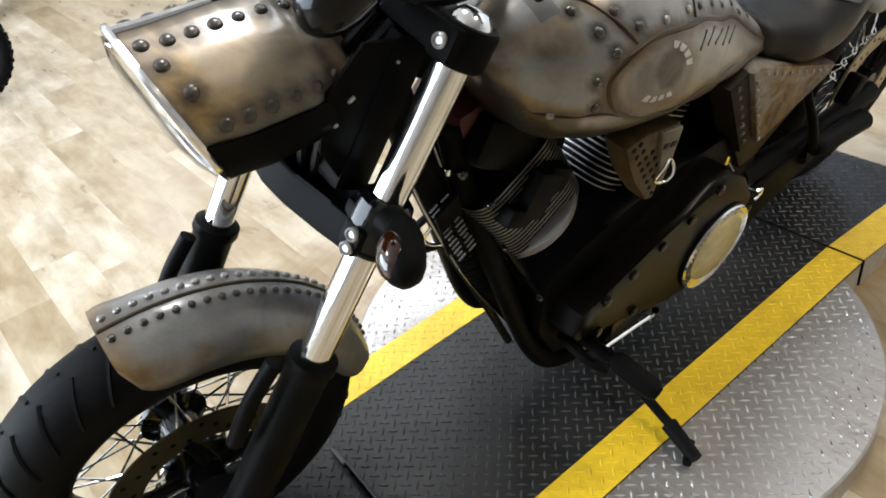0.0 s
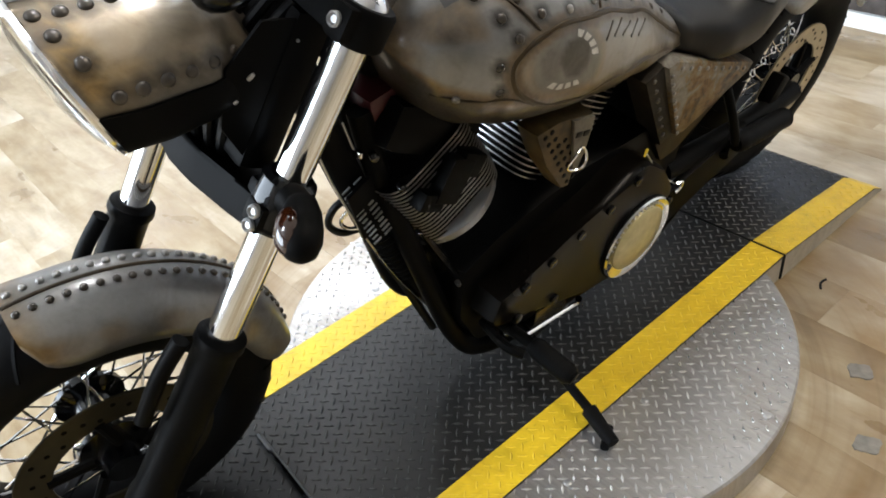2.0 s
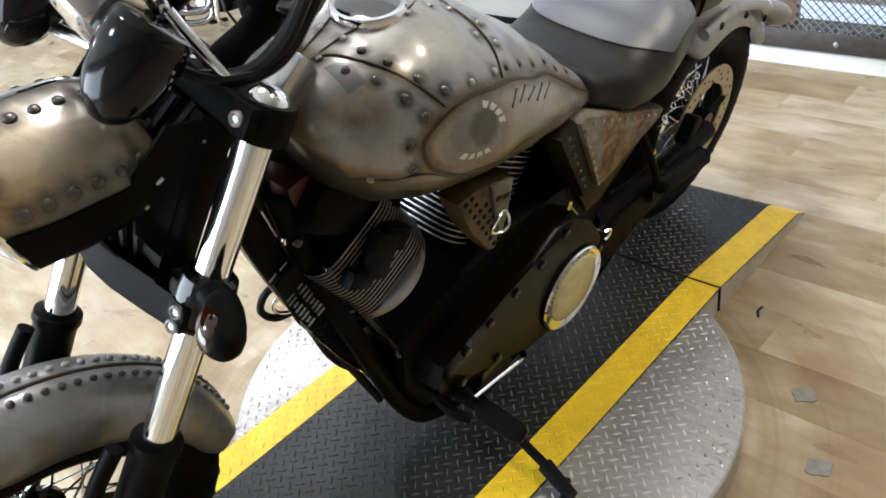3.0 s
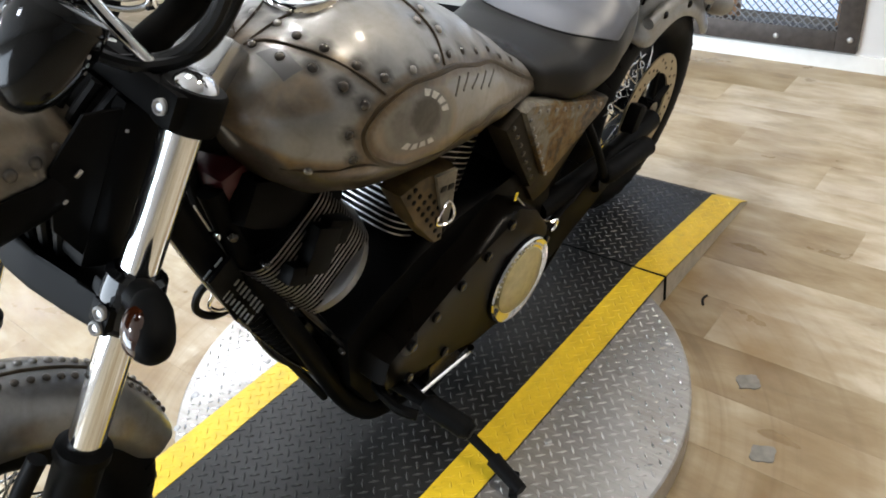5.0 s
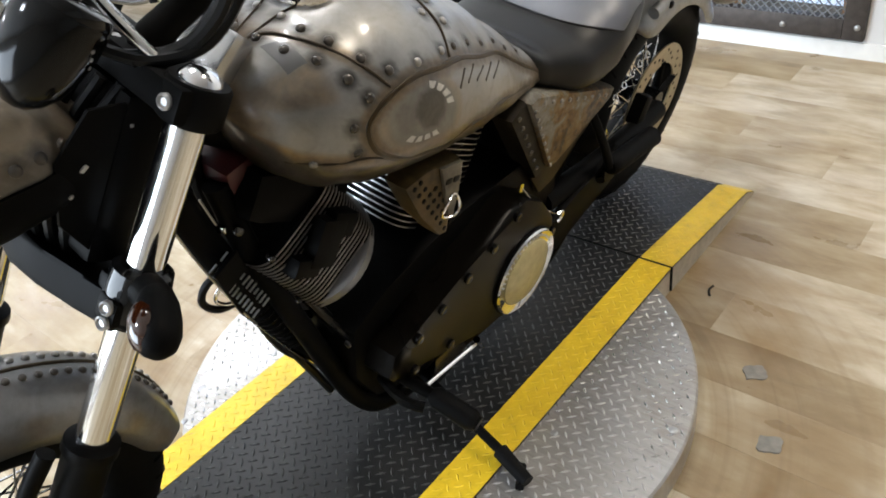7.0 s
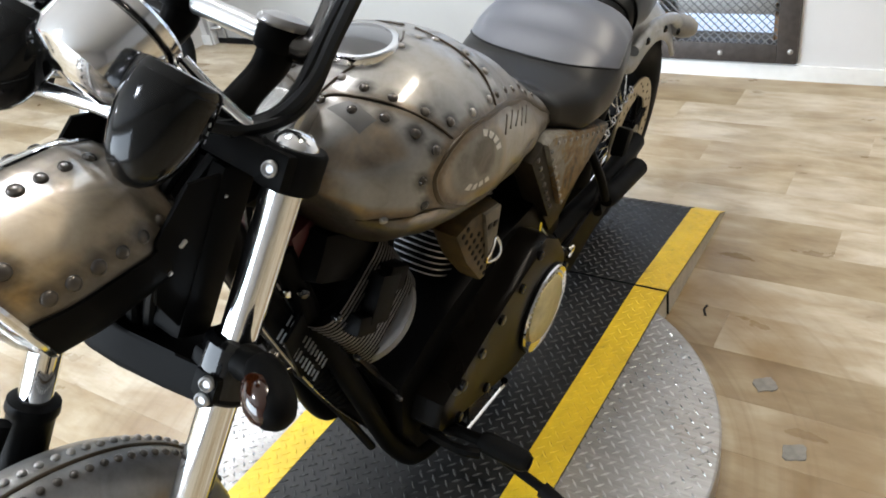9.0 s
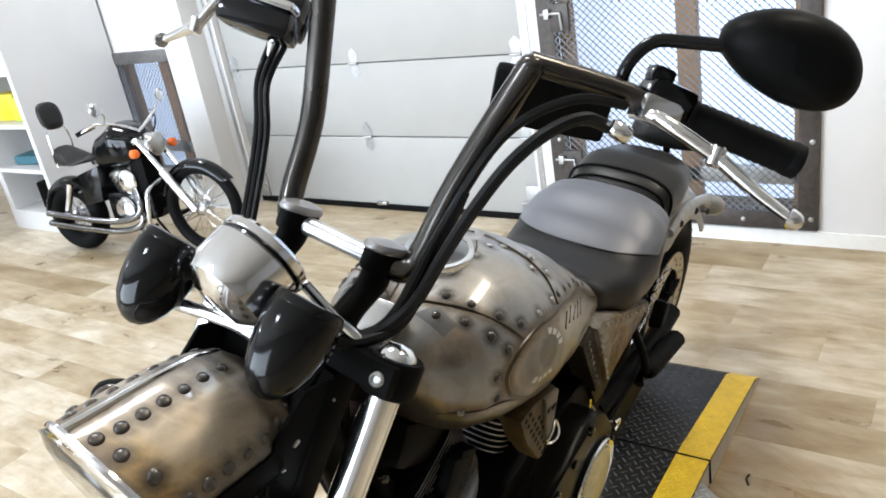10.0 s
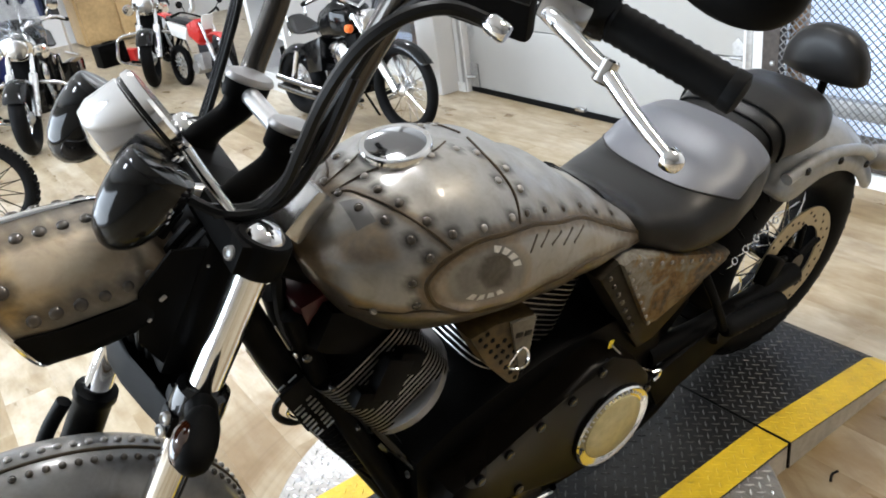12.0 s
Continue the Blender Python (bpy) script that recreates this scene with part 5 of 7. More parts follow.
for s in (-1, 1):
    bm = B()
    tube(bm, CL if s < 0 else CR_, 0.0165, 16, 5)
    fp("handlebar_upright", bm, GUN, "dark gunmetal handlebar upright")
    bm = B()
    tube(bm, BAR_END[s], 0.0135, 14, 1)
    if s < 0:
        dome(bm, V(*BAR_END[s][0]) + V(-0.002, 0.003 * s, 0.004), (0.5, 0, -0.8), 0.0168, 0.014, 14)
    fp("handlebar_end", bm, GUN)
    g0, g1 = (V(-0.172, -0.295, -0.388), V(-0.237, -0.409, -0.382)) if s < 0 else (V(-0.105, 0.335, -0.421), V(-0.15, 0.455, -0.414))
    bm = B()
    d = (g1 - g0)
    lathe(bm, [(0.0185, 0), (0.0205, 0.004)] + [(0.0205 if k % 2 else 0.0192, 0.01 + d.length * 0.9 * k / 24) for k in range(25)] + [(0.0195, d.length - 0.006), (0.021, d.length - 0.004), (0.021, d.length + 0.008), (0.012, d.length + 0.012)], g0, d, 24)
    fp("grip", bm, RUBBER, "ribbed black rubber grip")
    m0 = g0 - d.normalized() * 0.03
    bm = B()
    box(bm, m0, (0.05, 0.06, 0.052), (0, 0, 48 * s), 0.012)
    box(bm, m0 + V(0.012, -0.012 * s, -0.03), (0.026, 0.028, 0.02), (0, 0, 48 * s), 0.006)
    sw = fp("switch_housing", bm, BLACK_GLOSS, "black switch housing")
    bm = B()
    box(bm, m0 + V(0.034, 0.01 * s, 0.012), (0.02, 0.05, 0.03), (0, 0, 48 * s), 0.006)
    L0 = V(-0.129, -0.354, -0.349) if s < 0 else V(-0.02, 0.37, -0.30)
    tube(bm, [m0 + V(0.03, -0.02 * s, 0.02), m0 + V(0.05, 0.02 * s, 0.022), L0], 0.0085, 10)
    lv = fp("lever_perch", bm, CHROME, "polished lever perch")
    bm = B()
    d1, d2 = V(-0.010, 0.046 * s, 0.020), V(-0.021, 0.09 * s, 0.036)
    tube(bm, [L0, L0 + d1, L0 + d2], [0.0085, 0.0055], 12)
    dome(bm, L0 + d2 + V(0, 0.003 * s, 0.001), (-0.2, s, 0.1), 0.011, 0.012)
    lathe(bm, [(0.007, -0.012), (0.0095, -0.010), (0.0095, 0.010), (0.007, 0.012)], L0, (0, 0, 1), 16)
    part("lever", bm, CHROME, bike, "polished clutch lever" if s < 0 else "polished brake lever", FK)
# brake reservoir on the right bar
bm = B()
box(bm, (-0.018, 0.250, -0.332), (0.060, 0.105, 0.040), (0, 6, -24), 0.012)
box(bm, (-0.050, 0.232, -0.352), (0.050, 0.050, 0.060), (0, 10, -20), 0.012)
fp("brake_reservoir", bm, BLACK_GLOSS, "black brake reservoir with a chrome lid")
bm = B()
box(bm, (-0.014, 0.252, -0.357), (0.062, 0.108, 0.014), (0, 6, -24), 0.006)
fp("reservoir_lid", bm, CHROME, "polished reservoir lid")
bm = B()
lathe(bm, [(0.008, 0), (0.009, 0.012), (0.006, 0.03)], (-0.05, 0.246, -0.322), (0.0, -0.1, 1), 14)
fp("hose_fitting", bm, CHROME)
# mirror on the left bar, seen from its black back
bm = B()
tube(bm, [V(0.508, -0.248, 1.225), V(0.512, -0.252, 1.258), V(0.530, -0.272, 1.284), V(0.542, -0.305, 1.287), V(0.556, -0.352, 1.286)], 0.0080, 12, 5)
bp("mirror_stem", bm, BLACK_GLOSS, None, "black mirror stem")
mc, md = V(0.572, -0.412, 1.280), V(-0.86, -0.28, 0.18).normalized()
m_o, m_d, m_a, m_b = axis_frame(mc, md)
bm = B()
lo = []
for k, h in ((0.90, -0.016), (1.0, -0.010), (1.0, 0.0), (0.94, 0.016), (0.76, 0.030), (0.45, 0.038), (0.02, 0.040)):
    ring = []
    for q in range(40):
        a = 2 * math.pi * q / 40
        e = math.cos(a)
        ring.append(m_o + m_d * h + m_a * (0.076 * k * e) + m_b * (k * (0.050 - 0.009 * e) * math.sin(a) - 0.016 * e))
    lo.append(ring)
rings(bm, lo)
bp("mirror", bm, BLACK_SATIN, None, "glossy black oval mirror head", 60)
# black pouch strapped behind the bar
bm = B()
box(bm, V(0.488, -0.172, 1.206), (0.142, 0.022, 0.074), (10, 8, -66), 0.008)
bp("bar_pouch", bm, BLACK_SATIN, None, "flat black pouch strapped to the bar")
# cables and hoses
def cable(pts, r=0.006, mat=CABLE, name="cable", frame_=True):
    bm = B()
    tube(bm, pts, r, 8)
    return part(name, bm, mat, bike, "", FK if frame_ else None)


cable([(-0.068, -0.252, -0.339), (-0.025, -0.240, -0.336), (0.005, -0.222, -0.310), (0.020, -0.200, -0.265), (0.020, -0.178, -0.205), (0.008, -0.155, -0.140), (0.000, -0.138, -0.085), (0.006, -0.112, -0.040), (0.040, -0.088, -0.014)], 0.0075)
bm = B()
lathe(bm, [(0.0085, 0.0), (0.0105, 0.003), (0.0105, 0.020), (0.0085, 0.023)], (-0.062, -0.256, -0.340), (-0.55, -0.8, 0.15), 14)
fp("hose_ferrule", bm, CHROME, "bright hose ferrule")
cable([(-0.11, -0.245, -0.372), (-0.065, -0.20, -0.355), (-0.036, -0.150, -0.29), (-0.030, -0.118, -0.16), (0.0, -0.112, -0.05), (0.05, -0.075, -0.012)], 0.006)
cable([(0.062, -0.055, -0.012), (0.030, -0.10, -0.020), (-0.010, -0.125, -0.055), (-0.036, -0.120, -0.12), (-0.034, -0.130, -0.22)], 0.007, CABLE, "wiring_sleeve")
for k in range(3):
    cable([(-0.05, 0.252 - 0.014 * k, -0.31), (-0.042 + 0.008 * k, 0.244 - 0.018 * k, -0.255), (-0.034, 0.208 - 0.010 * k, -0.19), (-0.030, 0.180 - 0.009 * k, -0.09), (-0.02, 0.15 - 0.010 * k, 0.03)], 0.0045)
cable([(-0.008, -0.150, 0.29), (-0.030, -0.132, 0.34), (-0.034, -0.125, 0.43), (-0.026, -0.118, 0.52), (-0.01, -0.115, 0.62)], 0.0045, CABLE, "brake_hose")

# ---- frame, engine ----
def plate(name, outline, y0, y1, mat, bevel=0.008, parent=None, label=""):
    return bp(name, prism(B(), outline, y0, y1, bevel), mat, parent, label)


for s in (-1, 1):
    bm = B()
    tube(bm, [(0.285, 0.03 * s, 0.76), (0.31, 0.05 * s, 0.62), (0.37, 0.075 * s, 0.42), (0.44, 0.09 * s, 0.22), (0.52, 0.10 * s, 0.135), (0.70, 0.11 * s, 0.125), (1.0, 0.12 * s, 0.14), (1.15, 0.12 * s, 0.26)], 0.018, 12)
    bp("frame_downtube", bm, BLACK_SATIN, None, "black frame downtube")
bm = B()
tube(bm, [(0.27, 0, 0.86), (0.5, 0, 0.70), (0.8, 0, 0.63), (1.1, 0, 0.55)], 0.03, 12)
bp("frame_backbone", bm, BLACK_SATIN)
# oil cooler tucked between the downtubes
bm = B()
box(bm, (0.375, 0.02, 0.50), (0.045, 0.085, 0.24), (0, -19, 0), 0.008)
oc = bp("oil_cooler", bm, BLACK_ENGINE, None, "black finned oil cooler")
for k in range(12):
    bm = B()
    box(bm, (0.330 + 0.0058 * k, 0.02, 0.595 - 0.0165 * k), (0.008, 0.088, 0.005), (0, -19, 0))
    part("fin", bm, BLACK_SATIN, oc)
# wiring loom, hoses and small fittings along the left downtube
loom = [(0.205, -0.02, 0.85), (0.235, -0.02, 0.745), (0.262, -0.025, 0.655), (0.305, -0.035, 0.54), (0.375, -0.032, 0.395), (0.455, -0.045, 0.255)]
bm = B()
tube(bm, loom, 0.024, 14)
lm = bp("wiring_duct", bm, BLACK_SATIN, None, "black wiring duct with a printed label")
bm = B()
box(bm, (0.274, -0.054, 0.607), (0.046, 0.006, 0.13), (8, -20, 6), 0.002)
lb = part("label_plate", bm, BLACK_SATIN, lm, "grey warning label")
for k in range(13):
    for side in (-1, 1):
        bm = B()
        wd = 0.015 if (k * 3 + side) % 4 else 0.010
        box(bm, (0.2510 + 0.0036 * k + 0.010 * side, -0.0540 - 0.0010 * k, 0.663 - 0.0094 * k + 0.004 * side), (wd, 0.0022, 0.0030), (8, -20, 6))
        part("print_bar", bm, LABEL_GREY, lb)
# thin chrome lines added as the glints along the duct's edges
for q in (-0.024, 0.022):
    bm = B()
    tube(bm, [V(x + q, y - 0.012, z + q * 0.35) for x, y, z in loom[1:]], 0.0016, 6)
    part("edge_glint", bm, DULL_CHROME, lm, "thin bright line for the glint on the duct's edge")
cable([(0.285, -0.01, 0.600), (0.255, 0.0, 0.580), (0.247, 0.005, 0.548), (0.268, 0.0, 0.522), (0.305, -0.012, 0.520), (0.330, -0.03, 0.500)], 0.006, CABLE, "curled_hose", False)
# chrome loop put in as the glint of the curled hose
cable([(0.272, -0.012, 0.575), (0.262, -0.005, 0.552), (0.272, -0.008, 0.535), (0.292, -0.018, 0.532)], 0.003, CHROME, "hose_glint", False)
for k in range(9):
    o = Vector(loom[3]).lerp(Vector(loom[4]), 0.05 + 0.11 * k)
    bm = B()
    lathe(bm, [(0.026, -0.004), (0.029, 0), (0.026, 0.004)], o, V(0.055, -0.015, -0.14), 16)
    part("sleeve_ring", bm, BLACK_SATIN, lm)
cable([(0.30, 0.02, 0.84), (0.285, 0.0, 0.72), (0.33, -0.04, 0.60), (0.41, -0.06, 0.44), (0.47, -0.09, 0.28), (0.52, -0.11, 0.20)], 0.011, CABLE, "oil_hose", False)
cable([(0.34, 0.0, 0.72), (0.345, -0.045, 0.60), (0.375, -0.075, 0.50), (0.43, -0.105, 0.39), (0.475, -0.125, 0.31)], 0.007, BLACK_GLOSS, "oil_line", False)
cable([(0.26, 0.05, 0.70), (0.29, -0.01, 0.54), (0.36, -0.035, 0.37), (0.42, -0.05, 0.22)], 0.008, CABLE, "brake_line", False)
for (x, y, z), r in (((0.285, -0.06, 0.70), 0.007), ((0.30, -0.10, 0.665), 0.006), ((0.33, -0.105, 0.565), 0.004), ((0.40, -0.125, 0.42), 0.004), ((0.47, -0.14, 0.29), 0.005), ((0.50, -0.16, 0.245), 0.005)):
    bm = B()
    lathe(bm, [(r, -0.006), (r, 0.006), (r * 0.6, 0.009), (0.0005, 0.010)], (x, y, z), (-0.3, -0.8, 0.3), 12)
    bp("fitting", bm, GUN)
bm = B()
box(bm, (0.292, -0.03, 0.694), (0.05, 0.02, 0.012), (0, 12, 25), 0.003)
bp("bright_bracket", bm, CHROME)
bm = B()
box(bm, (0.464, -0.075, 0.304), (0.014, 0.004, 0.020), (25, 40, 20), 0.002)
bp("white_tag", bm, WHITEP, None, "small white plastic tag")
bm = B()
box(bm, (0.325, 0.005, 0.735), (0.06, 0.11, 0.10), (0, -10, 0), 0.02)
bp("red_shroud", bm, DARK_RED, None, "deep red engine shroud")
# crankcase
plate("crankcase", [(0.42, 0.42), (0.50, 0.46), (0.70, 0.50), (0.92, 0.50), (1.03, 0.42), (1.05, 0.26), (0.96, 0.16), (0.60, 0.14), (0.47, 0.20), (0.42, 0.30)], -0.12, 0.13, BLACK_ENGINE, 0.02)
pc = plate("primary_cover", [(0.44, 0.33), (0.455, 0.375), (0.53, 0.402), (0.62, 0.432), (0.70, 0.452), (0.77, 0.482), (0.82, 0.485), (0.885, 0.44), (0.935, 0.37), (0.945, 0.29), (0.92, 0.225), (0.86, 0.19), (0.79, 0.195), (0.72, 0.235), (0.60, 0.265), (0.50, 0.285), (0.45, 0.31)], -0.178, -0.10, BRONZE_BLACK, 0.016, None, "dark bronze-black primary cover")
bm = B()
lathe(bm, [(0.098, 0.0), (0.098, 0.012), (0.092, 0.018)], (0.835, -0.168, 0.295), (0, -1, 0), 44)
dc = bp("derby_cover", bm, BLACK_SATIN, None, "round cream clutch cover with a lettered dark ring")
bm = B()
lathe(bm, [(0.0945, 0.012), (0.0955, 0.017), (0.093, 0.0205), (0.0895, 0.0185)], (0.835, -0.168, 0.295), (0, -1, 0), 48)
part("chrome_ring", bm, CHROME, dc)
bm = B()
lathe(bm, [(0.0735, 0.015), (0.0735, 0.0195), (0.065, 0.0245), (0.035, 0.028), (0.001, 0.029)], (0.835, -0.168, 0.295), (0, -1, 0), 44)
part("face", bm, CREAM, dc, "brushed cream face")
for k in range(20):
    a = radians(10 + 150 * k / 19)
    bm = B()
    box(bm, (0.835 - 0.0815 * math.cos(a), -0.1868, 0.295 + 0.0815 * math.sin(a)), (0.003, 0.0015, 0.005), (0, math.degrees(a) - 90, 0))
    part("letter_bar", bm, LETTER, dc)
for x, z in ((0.51, 0.376), (0.572, 0.398), (0.642, 0.420), (0.716, 0.437), (0.785, 0.467), (0.60, 0.283), (0.50, 0.305), (0.925, 0.34)):
    bm = B()
    lathe(bm, [(0.010, 0), (0.010, 0.012), (0.007, 0.014), (0.001, 0.013)], (x, -0.172, z), (0, -1, 0), 12)
    part("cover_bolt", bm, BLACK_GLOSS, pc)

# cylinders with bright fin edges
def cylinder(base, tip, r, n, name):
    base, tip = Vector(base), Vector(tip)
    d = (tip - base)
    L = d.length
    bm = B()
    lathe(bm, [(r * 0.86, 0), (r * 0.86, L)], base, d, 32)
    cy = bp(name, bm, BLACK_ENGINE, None, "black finned cylinder with machined fin edges")
    o, dd, a, b = axis_frame(base, d)
    for k in range(n):
        h = L * (k + 0.5) / n
        for mat, nm, r0, r1, th in ((BLACK_ENGINE, "fin", r * 0.8, r * 0.985, 0.0019), (FIN, "fin_edge", r * 0.97, r, 0.0012)):
            bm = B()
            # rounded-square fins
            seg = 40
            lo = []
            for rr, hh in ((r0, h - th), (r1, h - th), (r1, h + th), (r0, h + th)):
                lo.append([o + dd * hh + (a * math.copysign(abs(math.cos(2 * math.pi * q / seg)) ** 0.42, math.cos(2 * math.pi * q / seg)) + b * math.copysign(abs(math.sin(2 * math.pi * q / seg)) ** 0.42, math.sin(2 * math.pi * q / seg))) * rr * 0.9 for q in range(seg)])
            rings(bm, lo, False, True)
            part(nm, bm, mat, cy)
    return cy


cylinder((0.452, -0.004, 0.520), (0.362, -0.004, 0.680), 0.098, 19, "front_cylinder")
cylinder((0.66, 0.015, 0.46), (0.775, 0.015, 0.66), 0.100, 22, "rear_cylinder")
bm = B()
lathe(bm, [(0.094, 0.0), (0.104, 0.006), (0.1045, 0.024), (0.096, 0.028)], V(0.457, -0.004, 0.510), V(-0.09, 0, 0.16), 40)
bp("cylinder_base_ring", bm, SATIN_SILVER, None, "bright machined ring at the cylinder foot")
for c, rot, nm in (((0.385, 0, 0.70), 30, "front_cylinder_head"), ((0.80, 0.01, 0.685), -30, "rear_cylinder_head")):
    bm = B()
    box(bm, c, (0.19, 0.165, 0.08), (0, rot, 0), 0.028)
    bp(nm, bm, BLACK_ENGINE)
bm = B()
box(bm, (0.392, -0.100, 0.632), (0.05, 0.03, 0.075), (0, 30, 0), 0.005)
box(bm, (0.425, -0.098, 0.645), (0.05, 0.03, 0.04), (0, 30, 0), 0.005)
box(bm, (0.352, -0.098, 0.612), (0.05, 0.03, 0.03), (0, 30, 0), 0.005)
bp("cylinder_block_cover", bm, BLACK_ENGINE)
GOLD_RUST = simple("gold_brown_paint", (0.075, 0.048, 0.016), 0.45, 0.1, 0.05, vary=0.9, scale=45, spec=0.25)
WORN_GREY = simple("worn_grey_brown_paint", (0.11, 0.095, 0.072), 0.45, 0.1, 0.05, vary=0.9, scale=38, spec=0.25)
RUST_DARK = simple("dark_rust_paint", (0.020, 0.016, 0.010), 0.5, vary=0.9, scale=50, bumpy=0.15, spec=0.12)
# pierced cover between the cylinders
hc = plate("pierced_cover", [(0.495, 0.695), (0.545, 0.698), (0.624, 0.680), (0.612, 0.612), (0.596, 0.548), (0.578, 0.552), (0.53, 0.62)], -0.165, -0.12, GOLD_RUST, 0.008, None, "pierced brown and grey cover plate")
for x, z in [(0.514 + 0.0105 * k + 0.0135 * c, 0.684 - 0.0172 * k + 0.004 * c) for k in range(8) for c in range(3) if k + c < 9 and (k > 1 or c < 2)]:
    bm = B()
    lathe(bm, [(0.0043, 0), (0.0043, 0.0015), (0.001, 0.0016)], (x, -0.1645, z), (0, -1, 0), 12)
    part("hole", bm, BLACK_SATIN, hc)
bm = B()
prism(bm, [(0.570, 0.690), (0.622, 0.678), (0.611, 0.618), (0.602, 0.578), (0.590, 0.588), (0.580, 0.64)], -0.171, -0.162, 0.004)
lk = part("key_lock_plate", bm, WORN_GREY, hc, "worn grey lock plate")
for x, z in ((0.586, 0.660), (0.604, 0.655)):
    bm = B()
    box(bm, (x, -0.1715, z), (0.014, 0.003, 0.009), (0, 14, 0), 0.001)
    part("slot", bm, RUST_DARK, lk)
bm = B()
tube(bm, [(0.573 + 0.020 * math.cos(2 * math.pi * k / 24), -0.187 + 0.004 * math.sin(4 * math.pi * k / 24), 0.628 + 0.020 * math.sin(2 * math.pi * k / 24)) for k in range(24)], 0.0022, 8, 1, False, True)
part("key_ring", bm, CHROME, hc, "chrome key ring")
# side cover
BRONZE_RUST = simple("dark_bronze_paint", (0.030, 0.019, 0.006), 0.45, vary=0.8, scale=40, spec=0.15)
sd = plate("side_cover", [(0.838, 0.662), (0.862, 0.668), (1.165, 0.550), (1.152, 0.530), (0.962, 0.472), (0.936, 0.476), (0.918, 0.510)], -0.15, -0.10, RUST, 0.012, None, "rust and grey camouflage side panel")
bm = prism(B(), [(0.795, 0.645), (0.840, 0.663), (0.938, 0.476), (0.905, 0.462)], -0.14, -0.09, 0.006)
part("panel_edge", bm, RUST_DARK, sd)
for k in range(8):
    bm = B()
    dome(bm, (0.853 + 0.0115 * k, -0.151, 0.643 - 0.0225 * k), (0, -1, 0), 0.0045, 0.0025, 10)
    part("rivet", bm, RIVET_LIGHT, sd)
for k in range(9):
    bm = B()
    dome(bm, (0.88 + 0.030 * k, -0.151, 0.648 - 0.0118 * k), (0, -1, 0), 0.0045, 0.0025, 10)
    part("rivet", bm, RIVET_LIGHT, sd)
for k in range(7):
    bm = B()
    dome(bm, (0.818 + 0.0135 * k, -0.141, 0.640 - 0.0245 * k), (0, -1, 0), 0.0055, 0.003, 10)
    part("rivet", bm, RIVET, sd)
bm = prism(B(), [(0.902, 0.460), (0.938, 0.474), (0.965, 0.470), (1.152, 0.527), (1.120, 0.485), (0.985, 0.405), (0.940, 0.402)], -0.132, -0.09, 0.006)
part("lower_panel", bm, BRONZE_RUST, sd, "dark bronze lower edge of the panel")
# battery box, swingarm, shock, rear guard
plate("battery_box", [(0.86, 0.60), (1.12, 0.56), (1.14, 0.40), (1.05, 0.30), (0.92, 0.36)], -0.10, 0.12, BLACK_SATIN, 0.015)
for s in (-1, 1):
    bm = B()
    tube(bm, [(1.0, 0.11 * s, 0.33), (1.25, 0.125 * s, 0.325), (1.50, 0.12 * s, 0.325)], 0.026, 12, 3)
    bp("swingarm", bm, BLACK_SATIN)
plate("belt_guard", [(0.97, 0.30), (1.25, 0.36), (1.30, 0.28), (1.02, 0.20)], -0.15, -0.13, BLACK_SATIN, 0.008)
bm = B()
box(bm, (1.40, -0.115, 0.37), (0.04, 0.035, 0.075), (0, 25, 0), 0.008)
bp("rear_caliper", bm, BLACK_SATIN)
bm = B()
tube(bm, [(1.12, -0.13, 0.50), (1.15, -0.155, 0.42), (1.18, -0.165, 0.35)], 0.010, 10)
tube(bm, [(1.16, -0.16, 0.32), (1.22, -0.13, 0.33)], 0.010, 8, 1)
bp("peg_bracket", bm, BLACK_SATIN)
bm = B()
lathe(bm, [(0.016, 0), (0.021, 0.006)] + [(0.024 if k % 2 else 0.022, 0.012 + 0.165 * k / 18) for k in range(19)] + [(0.024, 0.185), (0.016, 0.192)], (1.18, -0.165, 0.347), (1, -0.06, -0.04), 20)
bp("pillion_peg", bm, RUBBER, None, "folded black rubber pillion peg")
# little chain hanging under the seat's edge
for k in range(10):
    q = k / 9
    c = V(1.194 + 0.133 * q, -0.134, 0.488 + 0.062 * q + 0.008 * math.sin(3 * q))
    bm = B()
    tube(bm, [c + V(0.008 * math.cos(2 * math.pi * m / 10), 0.004 * math.sin(2 * math.pi * m / 10) * (1 if k % 2 else -1), 0.006 * math.sin(2 * math.pi * m / 10)) for m in range(10)], 0.0016, 6, 1, False, True)
    bp("chain_link", bm, CHROME)
# yellow tag on wire
bm = B()
box(bm, (0.825, -0.158, 0.497), (0.020, 0.003, 0.014), (0, 30, 20))
bp("yellow_tag", bm, YELLOWP, None, "small yellow tag on a wire")
cable([(0.825, -0.158, 0.497), (0.88, -0.168, 0.425), (0.954, -0.172, 0.362)], 0.002, DULL_CHROME, "wire", False)
cable([(0.942, -0.178, 0.372), (0.956, -0.182, 0.372), (0.960, -0.178, 0.352), (0.946, -0.178, 0.348)], 0.004, CHROME, "shift_pivot", False)

# forward controls: peg, shifter, side stand
bm = B()
lathe(bm, [(0.013, -0.005), (0.017, 0.0), (0.0195, 0.01), (0.0195, 0.075), (0.016, 0.084), (0.010, 0.088)], (0.487, -0.235, 0.292), (0.10, -0.985, -0.13), 22)
pg = bp("footpeg", bm, RUBBER, None, "black rubber rider footpeg")
bm = B()
lathe(bm, [(0.0145, 0.084), (0.012, 0.090), (0.001, 0.091)], (0.487, -0.235, 0.292), (0.10, -0.985, -0.13), 20)
part("end_cap", bm, BLACK_SATIN, pg)
bm = B()
